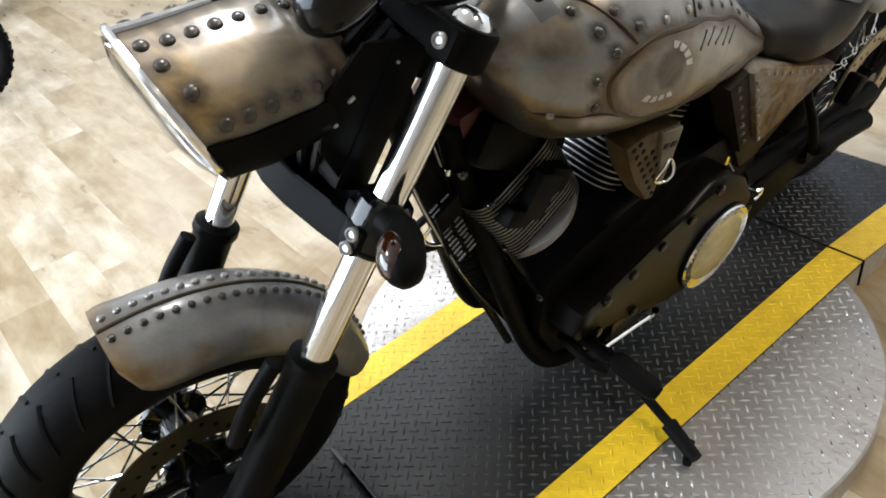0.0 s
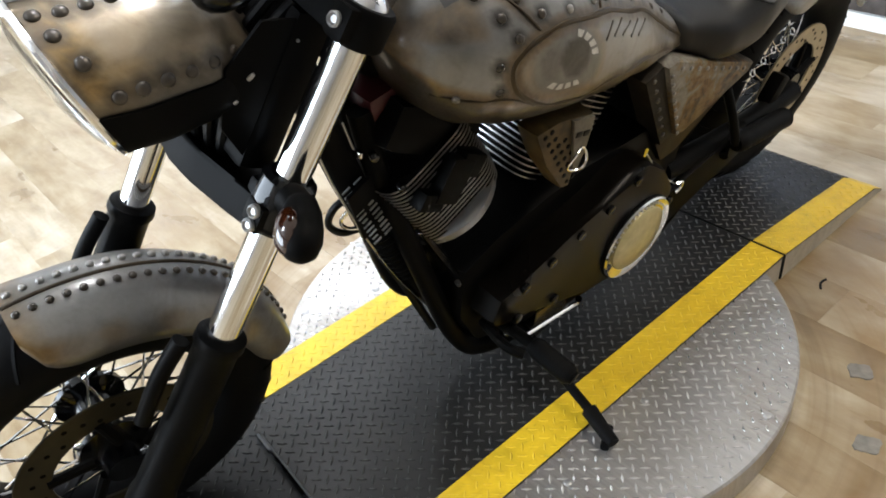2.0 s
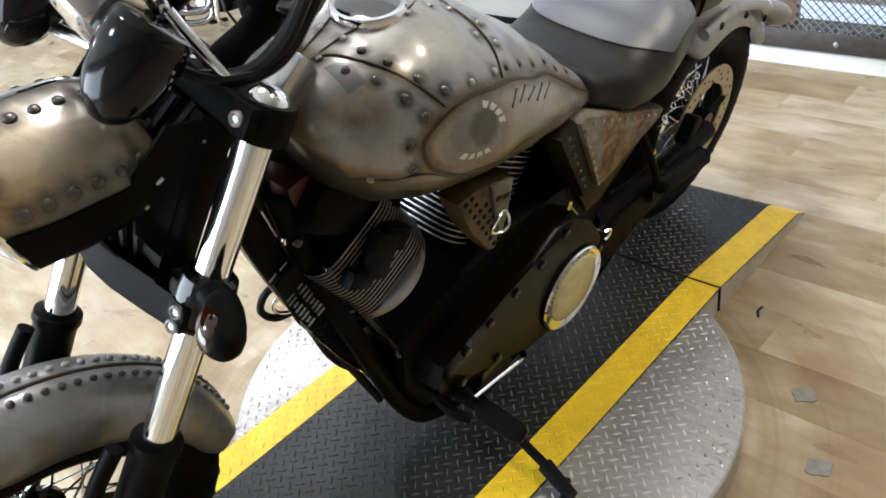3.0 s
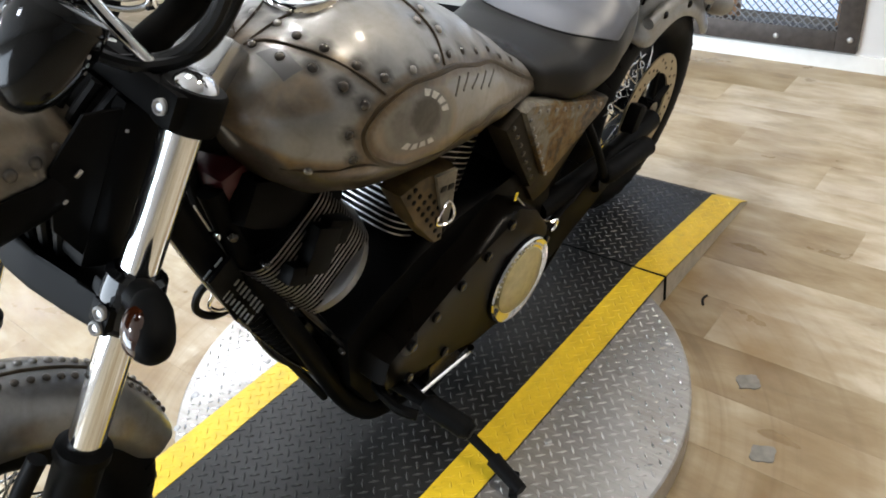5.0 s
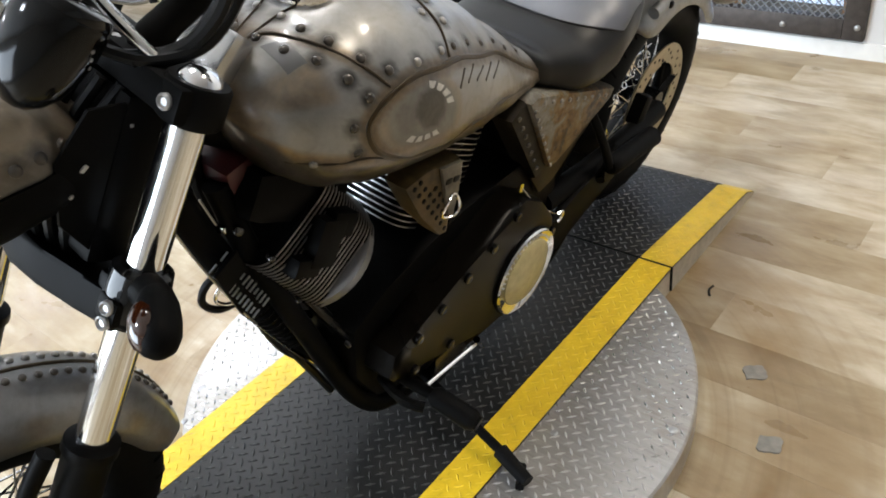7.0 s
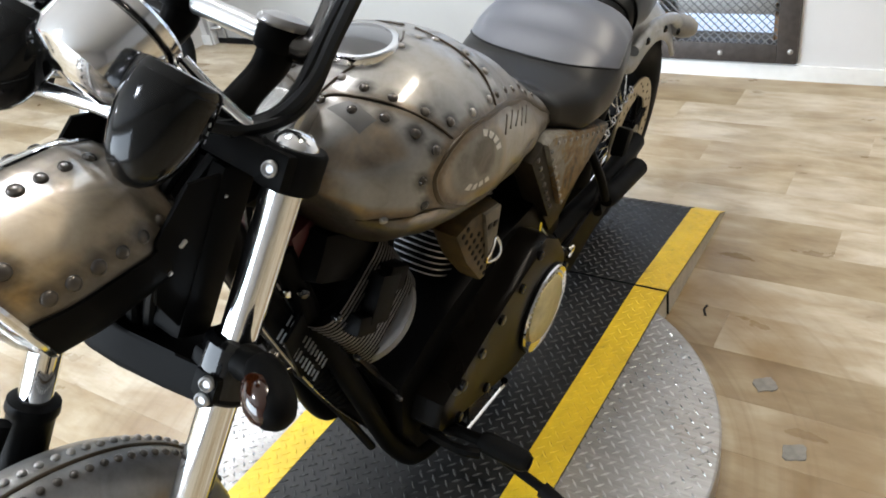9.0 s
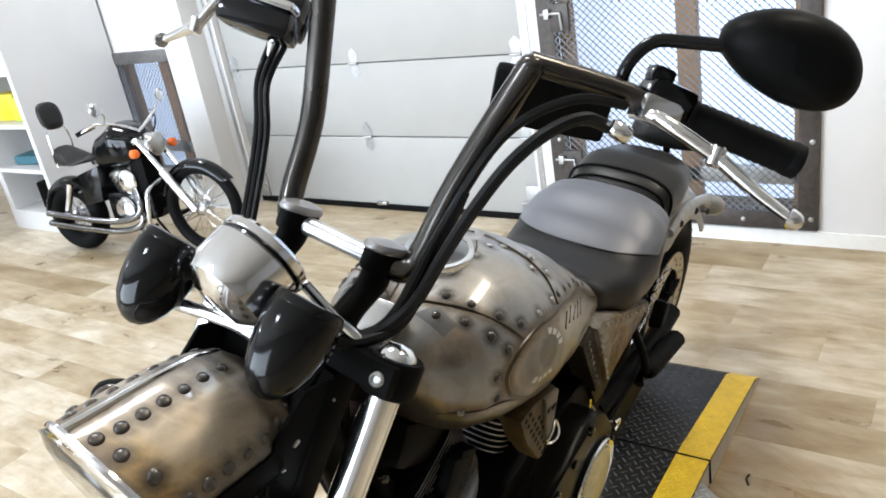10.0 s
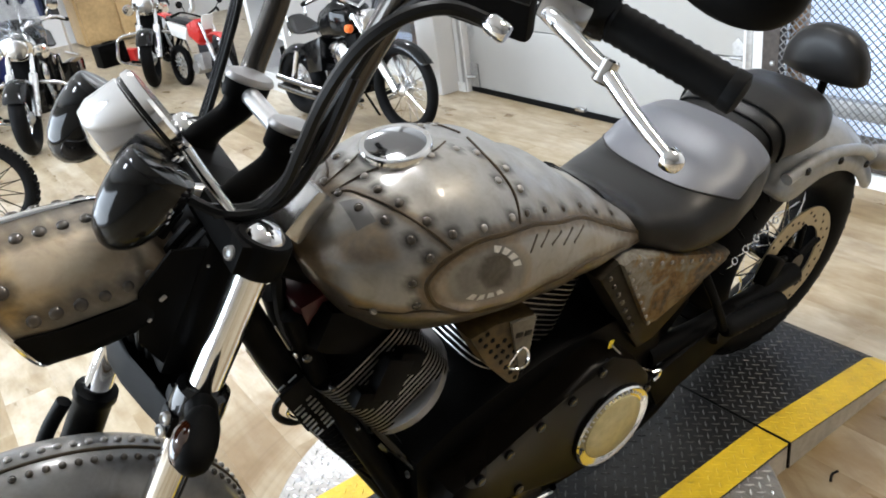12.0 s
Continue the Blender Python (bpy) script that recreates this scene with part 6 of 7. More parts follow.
tube(bm, [(0.50, -0.10, 0.25), (0.49, -0.18, 0.28), (0.487, -0.24, 0.292)], 0.011, 10)
bp("peg_mount", bm, BLACK_SATIN)
bm = B()
tube(bm, [(0.47, -0.13, 0.27), (0.44, -0.18, 0.31), (0.42, -0.23, 0.34), (0.43, -0.26, 0.34)], 0.009, 8)
bp("shift_lever", bm, BLACK_SATIN)
bm = B()
tube(bm, [(0.55, -0.17, 0.205), (0.712, -0.17, 0.184)], 0.0045, 8, 1)
tube(bm, [(0.70, -0.172, 0.200), (0.716, -0.172, 0.168)], 0.0075, 8, 1)
bp("shift_rod", bm, CHROME, None, "bright shift linkage rod")
bm = prism(B(), [(0.60, 0.215), (0.66, 0.25), (0.705, 0.15), (0.60, 0.125)], -0.150, -0.145, 0.002)
bp("linkage_plate", bm, GUN, None, "grey bracket plate behind the linkage")
# the stand is built in world terms and put back into the leaning frame
inv = BIKE.inverted()
W = lambda *p: inv @ V(*p)
bm = B()
tube(bm, [W(0.60, -0.10, 0.21), W(0.592, -0.22, 0.145), W(0.578, -0.345, 0.096)], 0.0095, 12, 4)
ss = bp("side_stand", bm, BLACK_SATIN, None, "black side stand with a booted foot")
bm = B()
tube(bm, [W(0.581, -0.318, 0.105), W(0.573, -0.35, 0.096), W(0.562, -0.392, 0.086)], [0.016, 0.013], 14, 5)
tube(bm, [W(0.590, -0.36, 0.082), W(0.545, -0.385, 0.082)], 0.0085, 10, 1)
part("foot", bm, RUBBER, ss)

# ---- clutter on the deck ----
bm = B()
tube(bm, [(0.104, 0.12, 0.0815), (0.097, 0.0, 0.0815), (0.088, -0.13, 0.0815)], 0.0065, 8)
tagged(part("steel_rod", bm, DARK_CHROME), "thin glossy black rod lying on the deck", "rod")


# ---- parked motorcycles ----
def parked(name, front, rear, scale, style, label, lean=6, steer=0):
    """A parked motorcycle from the ground points of its two wheels."""
    f, r = V(*front, 0), V(*rear, 0)
    d = (r - f)
    ang = math.degrees(math.atan2(d.y, d.x))
    wb = d.length / scale
    th = thing(name, Matrix.Translation(f) @ pose(0, 0, 0, 0, 0, ang) @ pose(0, 0, 0, lean, 0, 0) @ Matrix.Scale(scale, 4), label, "motorcycle", "parked motorcycles")
    off = style["off"]
    R0, R1 = style["R"]
    sec = style["sec"]
    body = style["body"]

    def w(cx, R, sec, metal):
        at = Matrix.Translation((cx, 0, R))
        bm = B()
        lathe_close(bm, [(R - sec + sec * math.cos(2 * math.pi * k / 14), sec * math.sin(2 * math.pi * k / 14)) for k in range(14)], 44)
        part("tyre", bm, RUBBER, th, "", at)
        if off:
            bm = B()
            for k in range(40):
                for o in (-0.55, 0, 0.55):
                    a = 2 * math.pi * (k + (0.5 if o == 0 else 0)) / 40
                    rr = R - sec + sec * math.cos(o) + 0.004
                    box(bm, (0, 0, 0), (0.022, 0.022, 0.018), m=Matrix.Translation((rr * math.cos(a), sec * math.sin(o), rr * math.sin(a))) @ Matrix.Rotation(-a + math.pi / 2, 4, "Y"))
            part("tread_block", bm, RUBBER, th, "", at)
        bm = B()
        rr = R - 2 * sec * 0.9
        lathe_close(bm, [(rr + 0.02, -sec * 0.6), (rr, -sec * 0.4), (rr - 0.01, 0), (rr, sec * 0.4), (rr + 0.02, sec * 0.6), (rr + 0.006, 0)], 44)
        rim = part("rim", bm, metal, th, "", at)
        bm = B()
        lathe(bm, [(0.02, -0.08), (0.06, -0.05), (0.06, -0.03), (0.03, -0.02), (0.03, 0.02), (0.06, 0.03), (0.06, 0.05), (0.02, 0.08)], (0, 0, 0), (0, 1, 0), 20)
        part("hub", bm, DULL_CHROME, th, "", at)
        for k in range(32):
            bm = B()
            a = 2 * math.pi * k / 32
            b = a + (0.5 if k % 2 else -0.5)
            sg = 1 if k % 4 < 2 else -1
            tube(bm, [(0.05 * math.cos(a), sg * 0.04, 0.05 * math.sin(a)), (rr * math.cos(b), 0, rr * math.sin(b))], 0.0032, 4, 1)
            part("spoke", bm, metal, rim)

    w(0.0, R0, sec[0], style["rim"])
    w(wb, R1, sec[1], style["rim"])
    rake = 0.40 if off else 0.50
    hx, hz = rake * 0.95, R0 + 0.72 if off else R0 + 0.62
    for s in (-1, 1):
        bm = B()
        tube(bm, [(0, s * 0.10, R0), (hx * 0.55, s * 0.10, R0 + (hz - R0) * 0.55)], 0.038, 12, 1)
        part("fork_slider", bm, style["slider"], th)
        bm = B()
        tube(bm, [(hx * 0.5, s * 0.10, R0 + (hz - R0) * 0.5), (hx, s * 0.10, hz)], 0.022, 12, 1)
        part("fork_tube", bm, CHROME, th)
        bm = B()
        bx = hx + 0.03
        tube(bm, [(bx, 0, hz + 0.05), (bx + 0.02, s * 0.15, hz + 0.12), (bx + 0.10, s * 0.32, hz + 0.17), (bx + 0.22, s * 0.41, hz + 0.12)], 0.014, 10)
        part("handlebar", bm, CHROME if not off else BLACK_SATIN, th)
        bm = B()
        tube(bm, [(bx + 0.12, s * 0.33, hz + 0.165), (bx + 0.24, s * 0.42, hz + 0.115)], 0.02, 10, 1)
        part("grip", bm, RUBBER, th)
        bm = B()
        tube(bm, [(bx + 0.08, s * 0.26, hz + 0.16), (bx + 0.02, s * 0.30, hz + 0.24), (bx + 0.04, s * 0.34, hz + 0.27)], 0.007, 8)
        lathe(bm, [(0.05, -0.008), (0.055, 0), (0.05, 0.012), (0.001, 0.018)], (bx + 0.04, s * 0.35, hz + 0.29), (-1, 0.2 * s, 0), 20)
        part("mirror", bm, BLACK_GLOSS if off else CHROME, th)
    bm = B()
    box(bm, (hx, 0, hz - 0.02), (0.07, 0.24, 0.04), (0, 25, 0), 0.008)
    part("triple_clamp", bm, BLACK_SATIN if off else CHROME, th)
    if off:
        bm = arc_fender(0.10, R0 + 0.02, R0 + 0.20, 0.075, 42, -30, 0.03)
        part("front_fender", bm, body, th)
        bm = B()
        box(bm, (hx - 0.06, 0, hz + 0.0), (0.02, 0.20, 0.24), (0, -20, 0), 0.02)
        part("number_board", bm, WHITEP, th)
        bm = prism(B(), [(hx + 0.02, hz - 0.10), (hx + 0.16, hz + 0.04), (hx + 0.42, hz - 0.04), (hx + 0.40, hz - 0.22), (hx + 0.10, hz - 0.36)], -0.13, 0.13, 0.05)
        part("tank_shroud", bm, body, th)
        bm = prism(B(), [(hx + 0.30, hz - 0.01), (wb + 0.1, hz + 0.06), (wb + 0.1, hz + 0.0), (hx + 0.36, hz - 0.10)], -0.09, 0.09, 0.03)
        part("seat", bm, LEATHER, th)
        bm = prism(B(), [(hx + 0.42, hz - 0.10), (wb + 0.06, hz - 0.02), (wb - 0.05, hz - 0.24), (hx + 0.5, hz - 0.30)], -0.12, 0.12, 0.02)
        part("side_panel", bm, WHITEP, th)
        bm = prism(B(), [(wb - 0.1, hz + 0.02), (wb + 0.38, hz + 0.10), (wb + 0.38, hz + 0.075), (wb - 0.1, hz - 0.03)], -0.08, 0.08, 0.01)
        part("rear_fender", bm, body, th)
        bm = B()
        box(bm, (wb * 0.46, 0, R0 + 0.08), (0.30, 0.20, 0.28), (0, 10, 0), 0.05)
        lathe(bm, [(0.1, -0.13), (0.11, -0.1), (0.11, 0.1), (0.1, 0.13)], (wb * 0.5, 0, R0 + 0.0), (0, 1, 0), 24)
        part("engine", bm, GALV, th)
    else:
        bm = arc_fender(0, R0, R0 + 0.03, sec[0] * 1.35, 55, -75, 0.06)
        part("front_fender", bm, body, th)
        bm = arc_fender(wb, R1, R1 + 0.035, sec[1] * 1.25, 45, -85, 0.09)
        part("rear_fender", bm, body, th)
        bm = B()
        lathe(bm, [(0.001, -0.12), (0.06, -0.11), (0.095, -0.05), (0.10, 0.03), (0.092, 0.04)], (hx - 0.10, 0, hz - 0.06), (-1, 0, -0.1), 28)
        part("headlight", bm, CHROME, th)
        bm = B()
        lathe(bm, [(0.09, 0.04), (0.07, 0.052), (0.001, 0.06)], (hx - 0.10, 0, hz - 0.06), (-1, 0, -0.1), 28)
        part("headlight_lens", bm, DULL_CHROME, th)
        for s in (-1, 1):
            bm = B()
            lathe(bm, [(0.001, -0.05), (0.035, -0.02), (0.037, 0.02), (0.025, 0.035)], (hx - 0.08, s * 0.22, hz - 0.10), (-1, 0, 0), 18)
            part("indicator", bm, style.get("lamp", AMBER), th)
        bm = rings(B(), pad_loops(hx - 0.02, hx + 0.62, 22, [(hx - 0.02, 0.07), (hx + 0.06, 0.16), (hx + 0.2, 0.20), (hx + 0.4, 0.17), (hx + 0.62, 0.06)], [(hx - 0.02, hz - 0.01), (hx + 0.08, hz + 0.10), (hx + 0.22, hz + 0.14), (hx + 0.42, hz + 0.05), (hx + 0.62, hz - 0.12)], [(hx - 0.02, hz - 0.13), (hx + 0.1, hz - 0.22), (hx + 0.4, hz - 0.24), (hx + 0.62, hz - 0.22)]))
        part("tank", bm, body, th, "", None, 60)
        bm = prism(B(), [(hx - 0.02, hz - 0.16), (hx + 0.14, hz - 0.18), (hx + 0.10, R0 - 0.06), (hx - 0.04, R0 + 0.0)], -0.11, 0.11, 0.02)
        part("radiator", bm, BLACK_SATIN, th)
        bm = prism(B(), [(hx + 0.46, hz - 0.20), (hx + 0.74, hz - 0.28), (hx + 0.72, R0 + 0.06), (hx + 0.5, R0 + 0.10)], -0.15, 0.15, 0.03)
        part("side_cover", bm, body, th)
        for s in (-1, 1):
            bm = B()
            lathe(bm, [(0.10, 0.0), (0.105, 0.02), (0.085, 0.04), (0.03, 0.05), (0.001, 0.05)], (wb * 0.44, s * 0.11, R0 + 0.27), (0, s, 0), 28)
            part("air_cleaner", bm, CHROME, th)
            bm = B()
            lathe(bm, [(0.11, 0.0), (0.115, 0.02), (0.10, 0.035), (0.001, 0.045)], (wb * 0.50, s * 0.11, R0 + 0.02), (0, s, 0), 28)
            part("engine_cover", bm, CHROME, th)
            bm = B()
            tube(bm, [(wb * 0.30, s * 0.12, R0 - 0.12), (wb * 0.30, s * 0.30, R0 - 0.10)], 0.018, 10, 1)
            part("footpeg", bm, RUBBER, th)
        for s in (-1, 1):
            bm = B()
            tube(bm, [(hx + 0.16, s * 0.30, hz + 0.17), (hx + 0.02, s * 0.20, hz + 0.12), (hx - 0.03, s * 0.08, hz + 0.0), (hx + 0.02, s * 0.05, hz - 0.12)], 0.006, 8)
            part("cable", bm, CABLE, th)
        bm = rings(B(), pad_loops(hx + 0.52, wb - 0.02, 12, [(hx + 0.52, 0.08), (hx + 0.8, 0.17), (wb - 0.02, 0.12)], [(hx + 0.52, hz - 0.08), (hx + 0.75, hz - 0.18), (wb - 0.02, hz - 0.04)], [(hx + 0.52, hz - 0.18), (wb - 0.02, hz - 0.22)]))
        part("seat", bm, LEATHER, th)
        bm = B()
        box(bm, (wb * 0.47, 0, R0 + 0.05), (0.52, 0.24, 0.26), (0, 0, 0), 0.05)
        part("crankcase", bm, BLACK_GLOSS, th)
        for sgn in (-1, 1):
            bm = B()
            c = V(wb * 0.47 + sgn * 0.06, 0, R0 + 0.15)
            t = V(sgn * 0.42, 0, 0.9).normalized()
            lathe(bm, [(0.085 if k % 2 else 0.105, 0.02 * k) for k in range(12)], c, t, 24)
            part("engine_cylinder", bm, DULL_CHROME, th)
        for s, zz in ((-1, 0.0), (-1, -0.09)) if style.get("pipes", -1) < 0 else ((1, 0.0), (1, -0.09)):
            bm = B()
            tube(bm, [(wb * 0.40, s * 0.12, R0 + 0.22 + zz), (wb * 0.36, s * 0.18, R0 + 0.02 + zz), (wb * 0.52, s * 0.19, R0 - 0.06 + zz), (wb * 0.8, s * 0.19, R0 - 0.04 + zz), (wb + 0.16, s * 0.19, R0 + 0.01 + zz)], 0.029, 14)
            part("exhaust_pipe", bm, SMOKED_CHROME, th)
        for s in (-1, 1):
            bm = B()
            tube(bm, [(wb - 0.02, s * 0.14, R1 + 0.02), (wb - 0.16, s * 0.14, R1 + 0.33)], 0.03, 12, 1)
            part("shock_absorber", bm, CHROME, th)
            bm = B()
            gw = style.get("guard", 0.28)
            tube(bm, [(wb * 0.24, s * 0.06, R0 + 0.26), (wb * 0.22, s * gw * 0.85, R0 + 0.22), (wb * 0.22, s * gw, R0 + 0.10), (wb * 0.24, s * gw, R0 - 0.08), (wb * 0.28, s * 0.16, R0 - 0.16)], 0.019, 10)
            part("engine_guard", bm, CHROME, th)
        if style.get("spots"):
            for s in (-1, 1):
                bm = B()
                lathe(bm, [(0.001, -0.09), (0.04, -0.07), (0.062, -0.02), (0.066, 0.02), (0.06, 0.028), (0.001, 0.034)], (hx - 0.09, s * 0.20, hz - 0.10), (-1, 0, -0.08), 22)
                part("spot_lamp", bm, CHROME, th)
                bm = prism(B(), [(wb - 0.22, R1 + 0.26), (wb + 0.30, R1 + 0.22), (wb + 0.32, R1 - 0.04), (wb - 0.16, R1 - 0.02)], s * 0.16, s * 0.32, 0.04)
                part("saddlebag", bm, body, th)
            bm = rings(B(), [[V(hx - 0.10 - 0.03 * math.sin(q), 0.15 * math.cos(q) * k, hz - 0.06 + 0.13 * math.sin(q) * k) + V(d, 0, 0) for q in [2 * math.pi * m / 28 for m in range(28)]] for k, d in ((1.0, 0.10), (1.05, 0.04), (1.0, 0.0), (0.85, -0.02))])
            part("lamp_nacelle", bm, CHROME, th, "", None, 60)
        if style.get("sissy"):
            for s in (-1, 1):
                bm = B()
                tube(bm, [(wb - 0.04, s * 0.11, hz - 0.22), (wb - 0.02, s * 0.11, hz + 0.02), (wb + 0.0, s * 0.09, hz + 0.14)], 0.008, 8)
                part("sissy_bar", bm, CHROME, th)
            bm = B()
            rings(bm, [[V(wb + 0.02 + h + 0.03 * math.sin(q), k * 0.115 * math.copysign(abs(math.cos(q)) ** 0.7, math.cos(q)), hz + 0.23 + k * 0.12 * math.copysign(abs(math.sin(q)) ** 0.75, math.sin(q))) for q in [2 * math.pi * m / 28 for m in range(28)]] for k, h in ((0.5, -0.035), (0.85, -0.03), (1.0, -0.012), (1.0, 0.012), (0.9, 0.022), (0.4, 0.026))])
            part("backrest", bm, LEATHER, th, "", None, 60)
        if style.get("screen"):
            bm = B()
            lo = []
            for i in range(8):
                z = hz + 0.02 + 0.40 * i / 7
                lo.append([V(hx - 0.16 + 0.15 * i / 7 + 0.10 * (q / 6 - 1) ** 2, (0.27 - 0.012 * i) * (q / 6 - 1), z) for q in range(13)])
            vs = [[bm.verts.new(p) for p in l] for l in lo]
            for a, b in zip(vs, vs[1:]):
                for q in range(12):
                    bm.faces.new((a[q], a[q + 1], b[q + 1], b[q]))
            bmesh.ops.solidify(bm, geom=bm.faces[:], thickness=0.004)
            part("windshield", bm, glass_mat("windshield_plastic", (0.9, 0.92, 0.95)), th, "clear windshield")
    bm = B()
    tube(bm, [(wb * 0.45, -0.08, R0 - 0.10), (wb * 0.47, -0.26, 0.012)], 0.012, 8, 1)
    part("side_stand", bm, BLACK_SATIN, th)
    return th


CRUISER = dict(off=False, R=(0.33, 0.32), sec=(0.07, 0.08), body=BLACK_GLOSS, rim=CHROME, slider=DULL_CHROME)
parked("parked_cruiser", (2.13, 2.57), (1.97, 3.51), 0.64, dict(CRUISER, R=(0.39, 0.33), sec=(0.05, 0.08), sissy=True, pipes=1, lamp=ORANGE), "black and chrome cruiser with a backrest by the wall", 4)
parked("touring_cruiser", (0.455, 4.45), (0.80, 5.42), 0.70, dict(CRUISER, screen=True, spots=True, guard=0.38, body=BLACK_GLOSS), "black and chrome touring cruiser with a clear windshield", 5)
parked("guarded_cruiser", (1.57, 5.52), (1.98, 6.45), 0.68, dict(CRUISER, body=BLACK_GLOSS, spots=True, guard=0.40), "black cruiser with chrome engine guards", 5)
parked("blue_cruiser", (0.10, 5.38), (0.45, 6.40), 0.72, dict(CRUISER, screen=True, spots=True, guard=0.36, body=BLUE), "deep blue touring motorcycle", 5)
DIRT = dict(off=True, R=(0.36, 0.33), sec=(0.045, 0.055), body=RED, rim=WHITEP, slider=DULL_CHROME)
parked("red_dirt_bike", (1.87, 4.65), (1.75, 5.30), 0.47, DIRT, "red and white off-road motorcycle", 5)
parked("orange_dirt_bike", (0.05, 3.02), (-0.95, 3.32), 0.67, dict(DIRT, body=ORANGE, slider=ORANGE, rim=BLACK_GLOSS), "orange off-road motorcycle with a knobby tyre", 5)

# clothes rack with dark jackets behind the motorcycles
rk = thing("clothes_rack", pose(1.02, 8.1, 0, 0, 0, 8), "chrome clothes rack hung with dark jackets", "clothes rack")
for x in (-0.45, 0.45):
    bm = B()
    tube(bm, [(x, -0.2, 0.02), (x, 0.2, 0.02)], 0.014, 8, 1)
    tube(bm, [(x, 0, 0.02), (x, 0, 1.15)], 0.013, 8, 1)
    part("upright", bm, CHROME, rk)
bm = B()
tube(bm, [(-0.45, 0, 1.15), (0.45, 0, 1.15)], 0.012, 8, 1)
part("rail", bm, CHROME, rk)
for k in range(7):
    x = -0.38 + 0.125 * k
    jk = thing("jacket", pose(1.02 + x, 8.1, 0, 0, 0, 80 + 5 * (k % 3)), "dark padded riding jacket on a hanger", "jacket", "jackets on the rack")
    bm = B()
    lo = []
    for z, w, d in ((1.12, 0.04, 0.03), (1.08, 0.20, 0.045), (0.95, 0.24, 0.055), (0.7, 0.22, 0.06), (0.42 + 0.05 * (k % 2), 0.23, 0.05)):
        lo.append([V(w * math.cos(2 * math.pi * m / 20), d * math.sin(2 * math.pi * m / 20) * (1 + 0.2 * math.sin(5 * m + k)), z) for m in range(20)])
    rings(bm, lo)
    part("body", bm, (CLOTH, BLACK_SATIN, simple("navy_cloth", (0.012, 0.018, 0.05), 0.8))[k % 3], jk)

# ---- shelf block ----
sh = thing("shelf_unit", pose(2.10, 0, 0), "white built-in shelf block with open shelves", "shelf")
SY0, SY1 = 3.99, 4.50
for nm, c, sz in (("side_panel", (0.35, SY0 - 0.02, 1.2), (0.70, 0.04, 2.4)), ("side_panel", (0.35, SY1 + 0.03, 1.2), (0.70, 0.06, 2.4)),
                  ("back_panel", (0.55, (SY0 + SY1) / 2, 1.2), (0.03, SY1 - SY0, 2.4)), ("top_panel", (0.27, (SY0 + SY1) / 2, 1.70), (0.54, SY1 - SY0, 1.38)),
                  ("plinth", (0.27, (SY0 + SY1) / 2, 0.065), (0.54, SY1 - SY0, 0.13)), ("shelf_board", (0.27, (SY0 + SY1) / 2, 0.41), (0.54, SY1 - SY0, 0.025)), ("shelf_board", (0.27, (SY0 + SY1) / 2, 0.70), (0.54, SY1 - SY0, 0.025))):
    bm = B()
    box(bm, c, sz)
    part(nm, bm, WALL, sh, smooth=0)
for nm, mat, c, sz, lab in (("package", YELLOWP, (2.25, 4.33, 0.80), (0.12, 0.20, 0.17), "yellow wrapped package on the shelf"), ("package", simple("lime_plastic", (0.55, 0.65, 0.05), 0.4), (2.24, 4.15, 0.79), (0.12, 0.14, 0.15), "lime green package on the shelf"),
                            ("folded_cloth", simple("teal_cloth", (0.05, 0.16, 0.20), 0.8), (2.28, 4.31, 0.455), (0.2, 0.22, 0.06), "folded teal cloth on the shelf"), ("black_case", BLACK_SATIN, (2.28, 4.17, 0.22), (0.2, 0.20, 0.18), "black case in the shelf"),
                            ("book_stack", simple("slate_card", (0.10, 0.11, 0.13), 0.6), (2.28, 4.08, 0.51), (0.2, 0.10, 0.17), "dark upright books on the shelf")):
    bm = B()
    box(bm, c, sz, (0, 0, 8), 0.012)
    tagged(part(nm, bm, mat), lab, nm.replace("_", " "))
# bench and clutter far back
bn = thing("workbench", pose(2.08, 8.6, 0), "tan wooden workbench with cupboard doors", "workbench")
bm = B()
box(bm, (0, 0, 0.72), (0.9, 0.6, 0.06), bevel=0.008)
part("worktop", bm, TAN, bn)
bm = B()
box(bm, (0, 0.02, 0.35), (0.84, 0.5, 0.66), bevel=0.006)
part("cabinet", bm, TAN, bn)
for x in (-0.2, 0.2):
    bm = B()
    box(bm, (x, -0.24, 0.35), (0.38, 0.03, 0.6), bevel=0.006)
    part("door", bm, TAN, bn)
bm = B()
box(bm, (0.2, 0.0, 0.80), (0.3, 0.2, 0.09), bevel=0.01)
tagged(part("tool_tray", bm, RED, None, "", pose(2.08, 8.6, 0)), "red metal tool tray on the bench", "tool tray")
bm = B()
for i, (x, y, z, sx, sy, sz) in enumerate(((0, 0, 0.17, 0.22, 0.22, 0.34),)):
    box(bm, (x, y, z), (sx, sy, sz), (0, 0, 15), 0.05)
tagged(part("covered_crate", bm, CLOTH, None, "", pose(2.02, 5.15, 0)), "dark cloth-covered crate on the floor", "crate")

bm = B()
box(bm, (0, 0, 0.105), (0.27, 0.16, 0.21), (0, 0, 0), 0.012)
box(bm, (0, 0, 0.216), (0.10, 0.02, 0.014), (0, 0, 0), 0.004)
tagged(part("tool_case", bm, BLACK_SATIN, None, "", pose(1.60, 6.98, 0, 0, 0, 12)), "black tool case standing on the floor", "case")
bm = B()
box(bm, (0, 0, 0.06), (0.08, 0.16, 0.12), (0, 0, 0), 0.02)
tagged(part("red_can", bm, RED, None, "", pose(1.79, 6.95, 0, 0, 0, 20)), "small red can on the floor", "can")
bm = B()
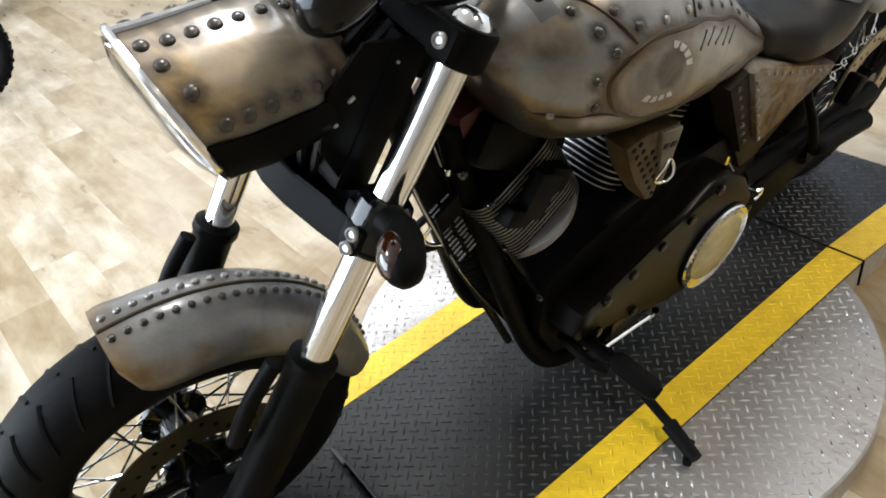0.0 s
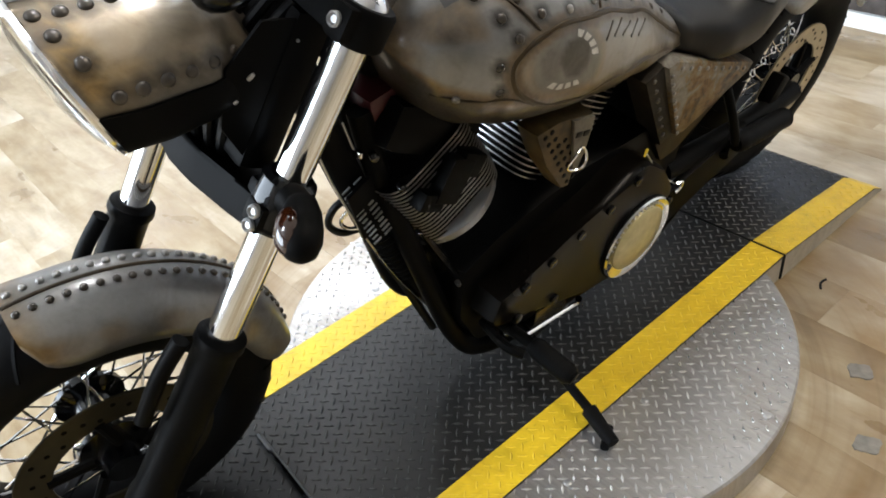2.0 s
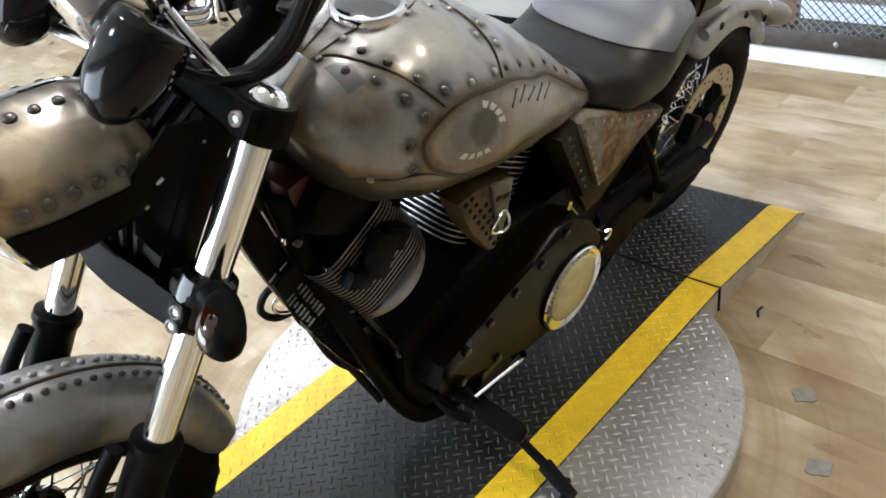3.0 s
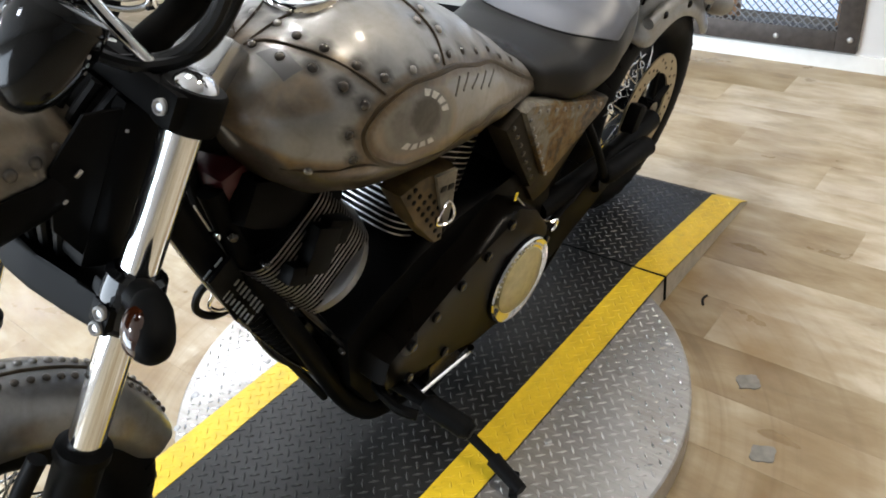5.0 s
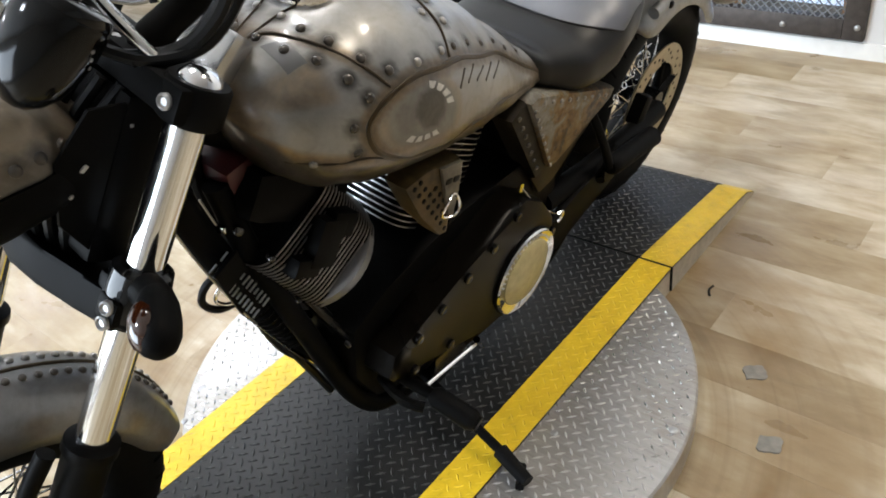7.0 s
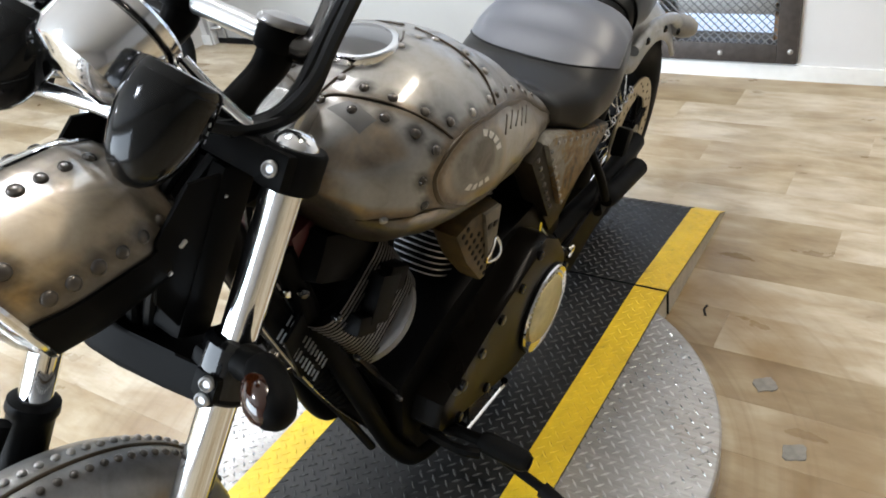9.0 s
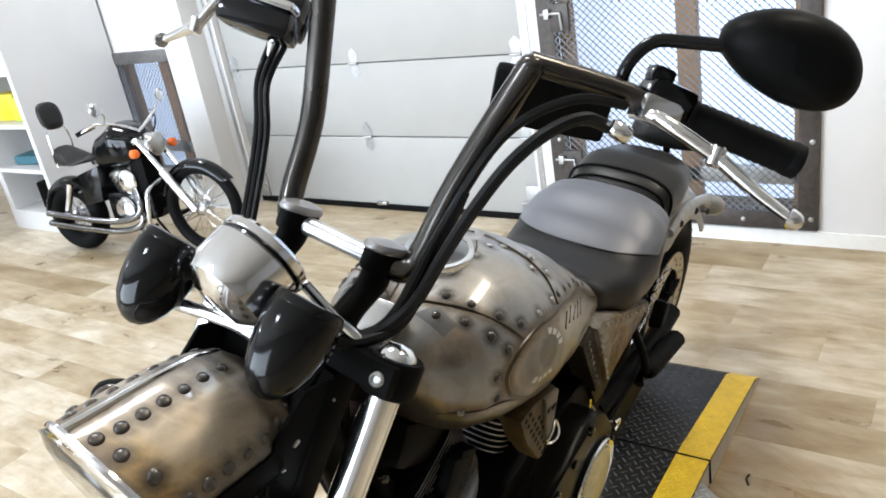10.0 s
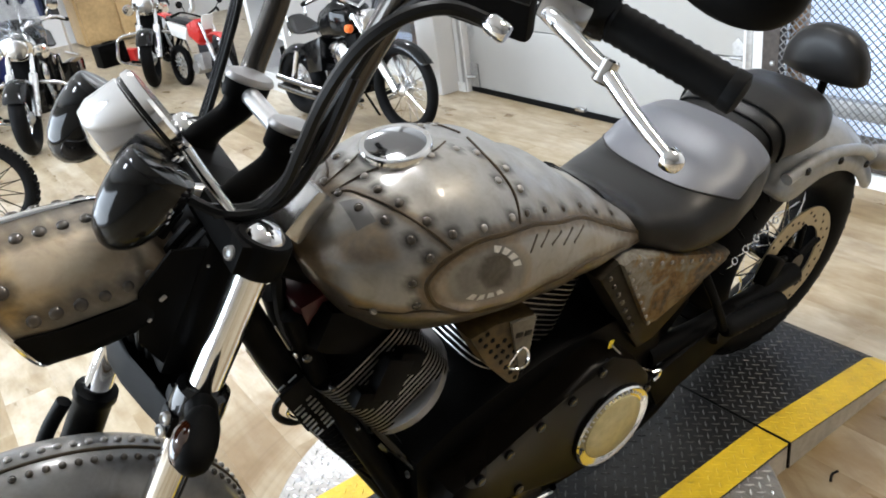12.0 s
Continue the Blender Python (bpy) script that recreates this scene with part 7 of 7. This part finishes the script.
box(bm, (-0.1, -0.12, 0.85), (0.34, 0.02, 0.20), (0, 0, 0), 0.002)
tagged(part("white_sign", bm, WHITEP, None, "", pose(2.08, 8.6, 0)), "plain white card leaning on the bench", "card")

# ---- floor details ----
def patch(x, y, sx, sy, seed, rot):
    rnd = random.Random(seed)
    bm = B()
    n = 18
    ring = []
    for k in range(n):
        a = 2 * math.pi * k / n
        q = 1 / max(abs(math.cos(a)), abs(math.sin(a))) ** 0.8
        q *= 1 + rnd.uniform(-0.12, 0.1)
        ring.append(V(sx * q * math.cos(a), sy * q * math.sin(a), 0))
    lo = [[p * 1.0 + V(0, 0, -0.001) for p in ring], [p * 0.98 + V(0, 0, 0.0022) for p in ring], [p * 0.78 + V(0, 0, 0.0012) for p in ring]]
    rings(bm, lo)
    return part("worn_patch", bm, PATCH, floor, "grey worn adhesive patch", pose(x, y, 0.0005, 0, 0, rot))


PATCH = simple("grey_adhesive", (0.20, 0.185, 0.16), 0.55, vary=0.45, scale=60, bumpy=0.2)
for i, (x, y, rot) in enumerate(((1.117, -0.597, 30), (0.945, -0.694, 20), (0.80, -0.80, 10), (0.655, -0.862, 5))):
    patch(x, y, 0.021, 0.024, i + 3, rot)
bm = B()
tube(bm, [(1.31, -0.41, 0.001), (1.33, -0.40, 0.002), (1.35, -0.402, 0.001)], 0.003, 6)
part("scratch", bm, CABLE, floor, "small dark gouge")

# planks run across the deck; each is laid as a piece of its own near the deck, the rest joined
PW, PL = 0.15, 1.22
rnd = random.Random(5)
meshes = {}


def plank_mesh(ln):
    key = round(ln, 3)
    if key not in meshes:
        bm = B()
        box(bm, (0, 0, -0.005), (PW - 0.0002, ln - 0.0002, 0.01))
        es = [e for e in bm.edges if all(v.co.z > -0.001 for v in e.verts)]
        bmesh.ops.bevel(bm, geom=es, offset=0.00015, segments=1, affect="EDGES")
        me = bpy.data.meshes.new("plank")
        bm.to_mesh(me)
        bm.free()
        me.materials.append(WOOD)
        meshes[key] = me
    return meshes[key]


far_v, far_f = [], []
count = 0
x = XW + PW / 2
row = 0
while x < XN:
    y = YS
    while y < YN - 0.01:
        ln = PL if y > YS else round(PL * rnd.choice((0.25, 0.4, 0.55, 0.7, 0.85, 1.0)), 3)
        ln = min(ln, YN - y)
        yc = y + ln / 2
        inside = (x < WX + 0.02 or yc > 5.9)
        if inside:
            near = -2.0 < x < 2.9 and -2.4 < yc < 6.4
            if near and count < 300:
                ob = new("plank", plank_mesh(ln))
                ob.matrix_basis = pose(x, yc, 0, 0, 0, 180 if rnd.random() < 0.5 else 0)
                ob.parent = floor
                count += 1
            else:
                k = len(far_v)
                a, b = PW / 2 - 0.0003, ln / 2 - 0.0003
                far_v += [(x - a, yc - b, 0), (x + a, yc - b, 0), (x + a, yc + b, 0), (x - a, yc + b, 0)]
                far_f.append((k, k + 1, k + 2, k + 3))
        y += ln
    x += PW
    row += 1
me = bpy.data.meshes.new("far_planks")
me.from_pydata(far_v, [], far_f)
me.materials.append(WOOD)
fo = new("far_planks", me)
fo.parent = floor
tagged(fo, "light oak planks", kind="stuff")
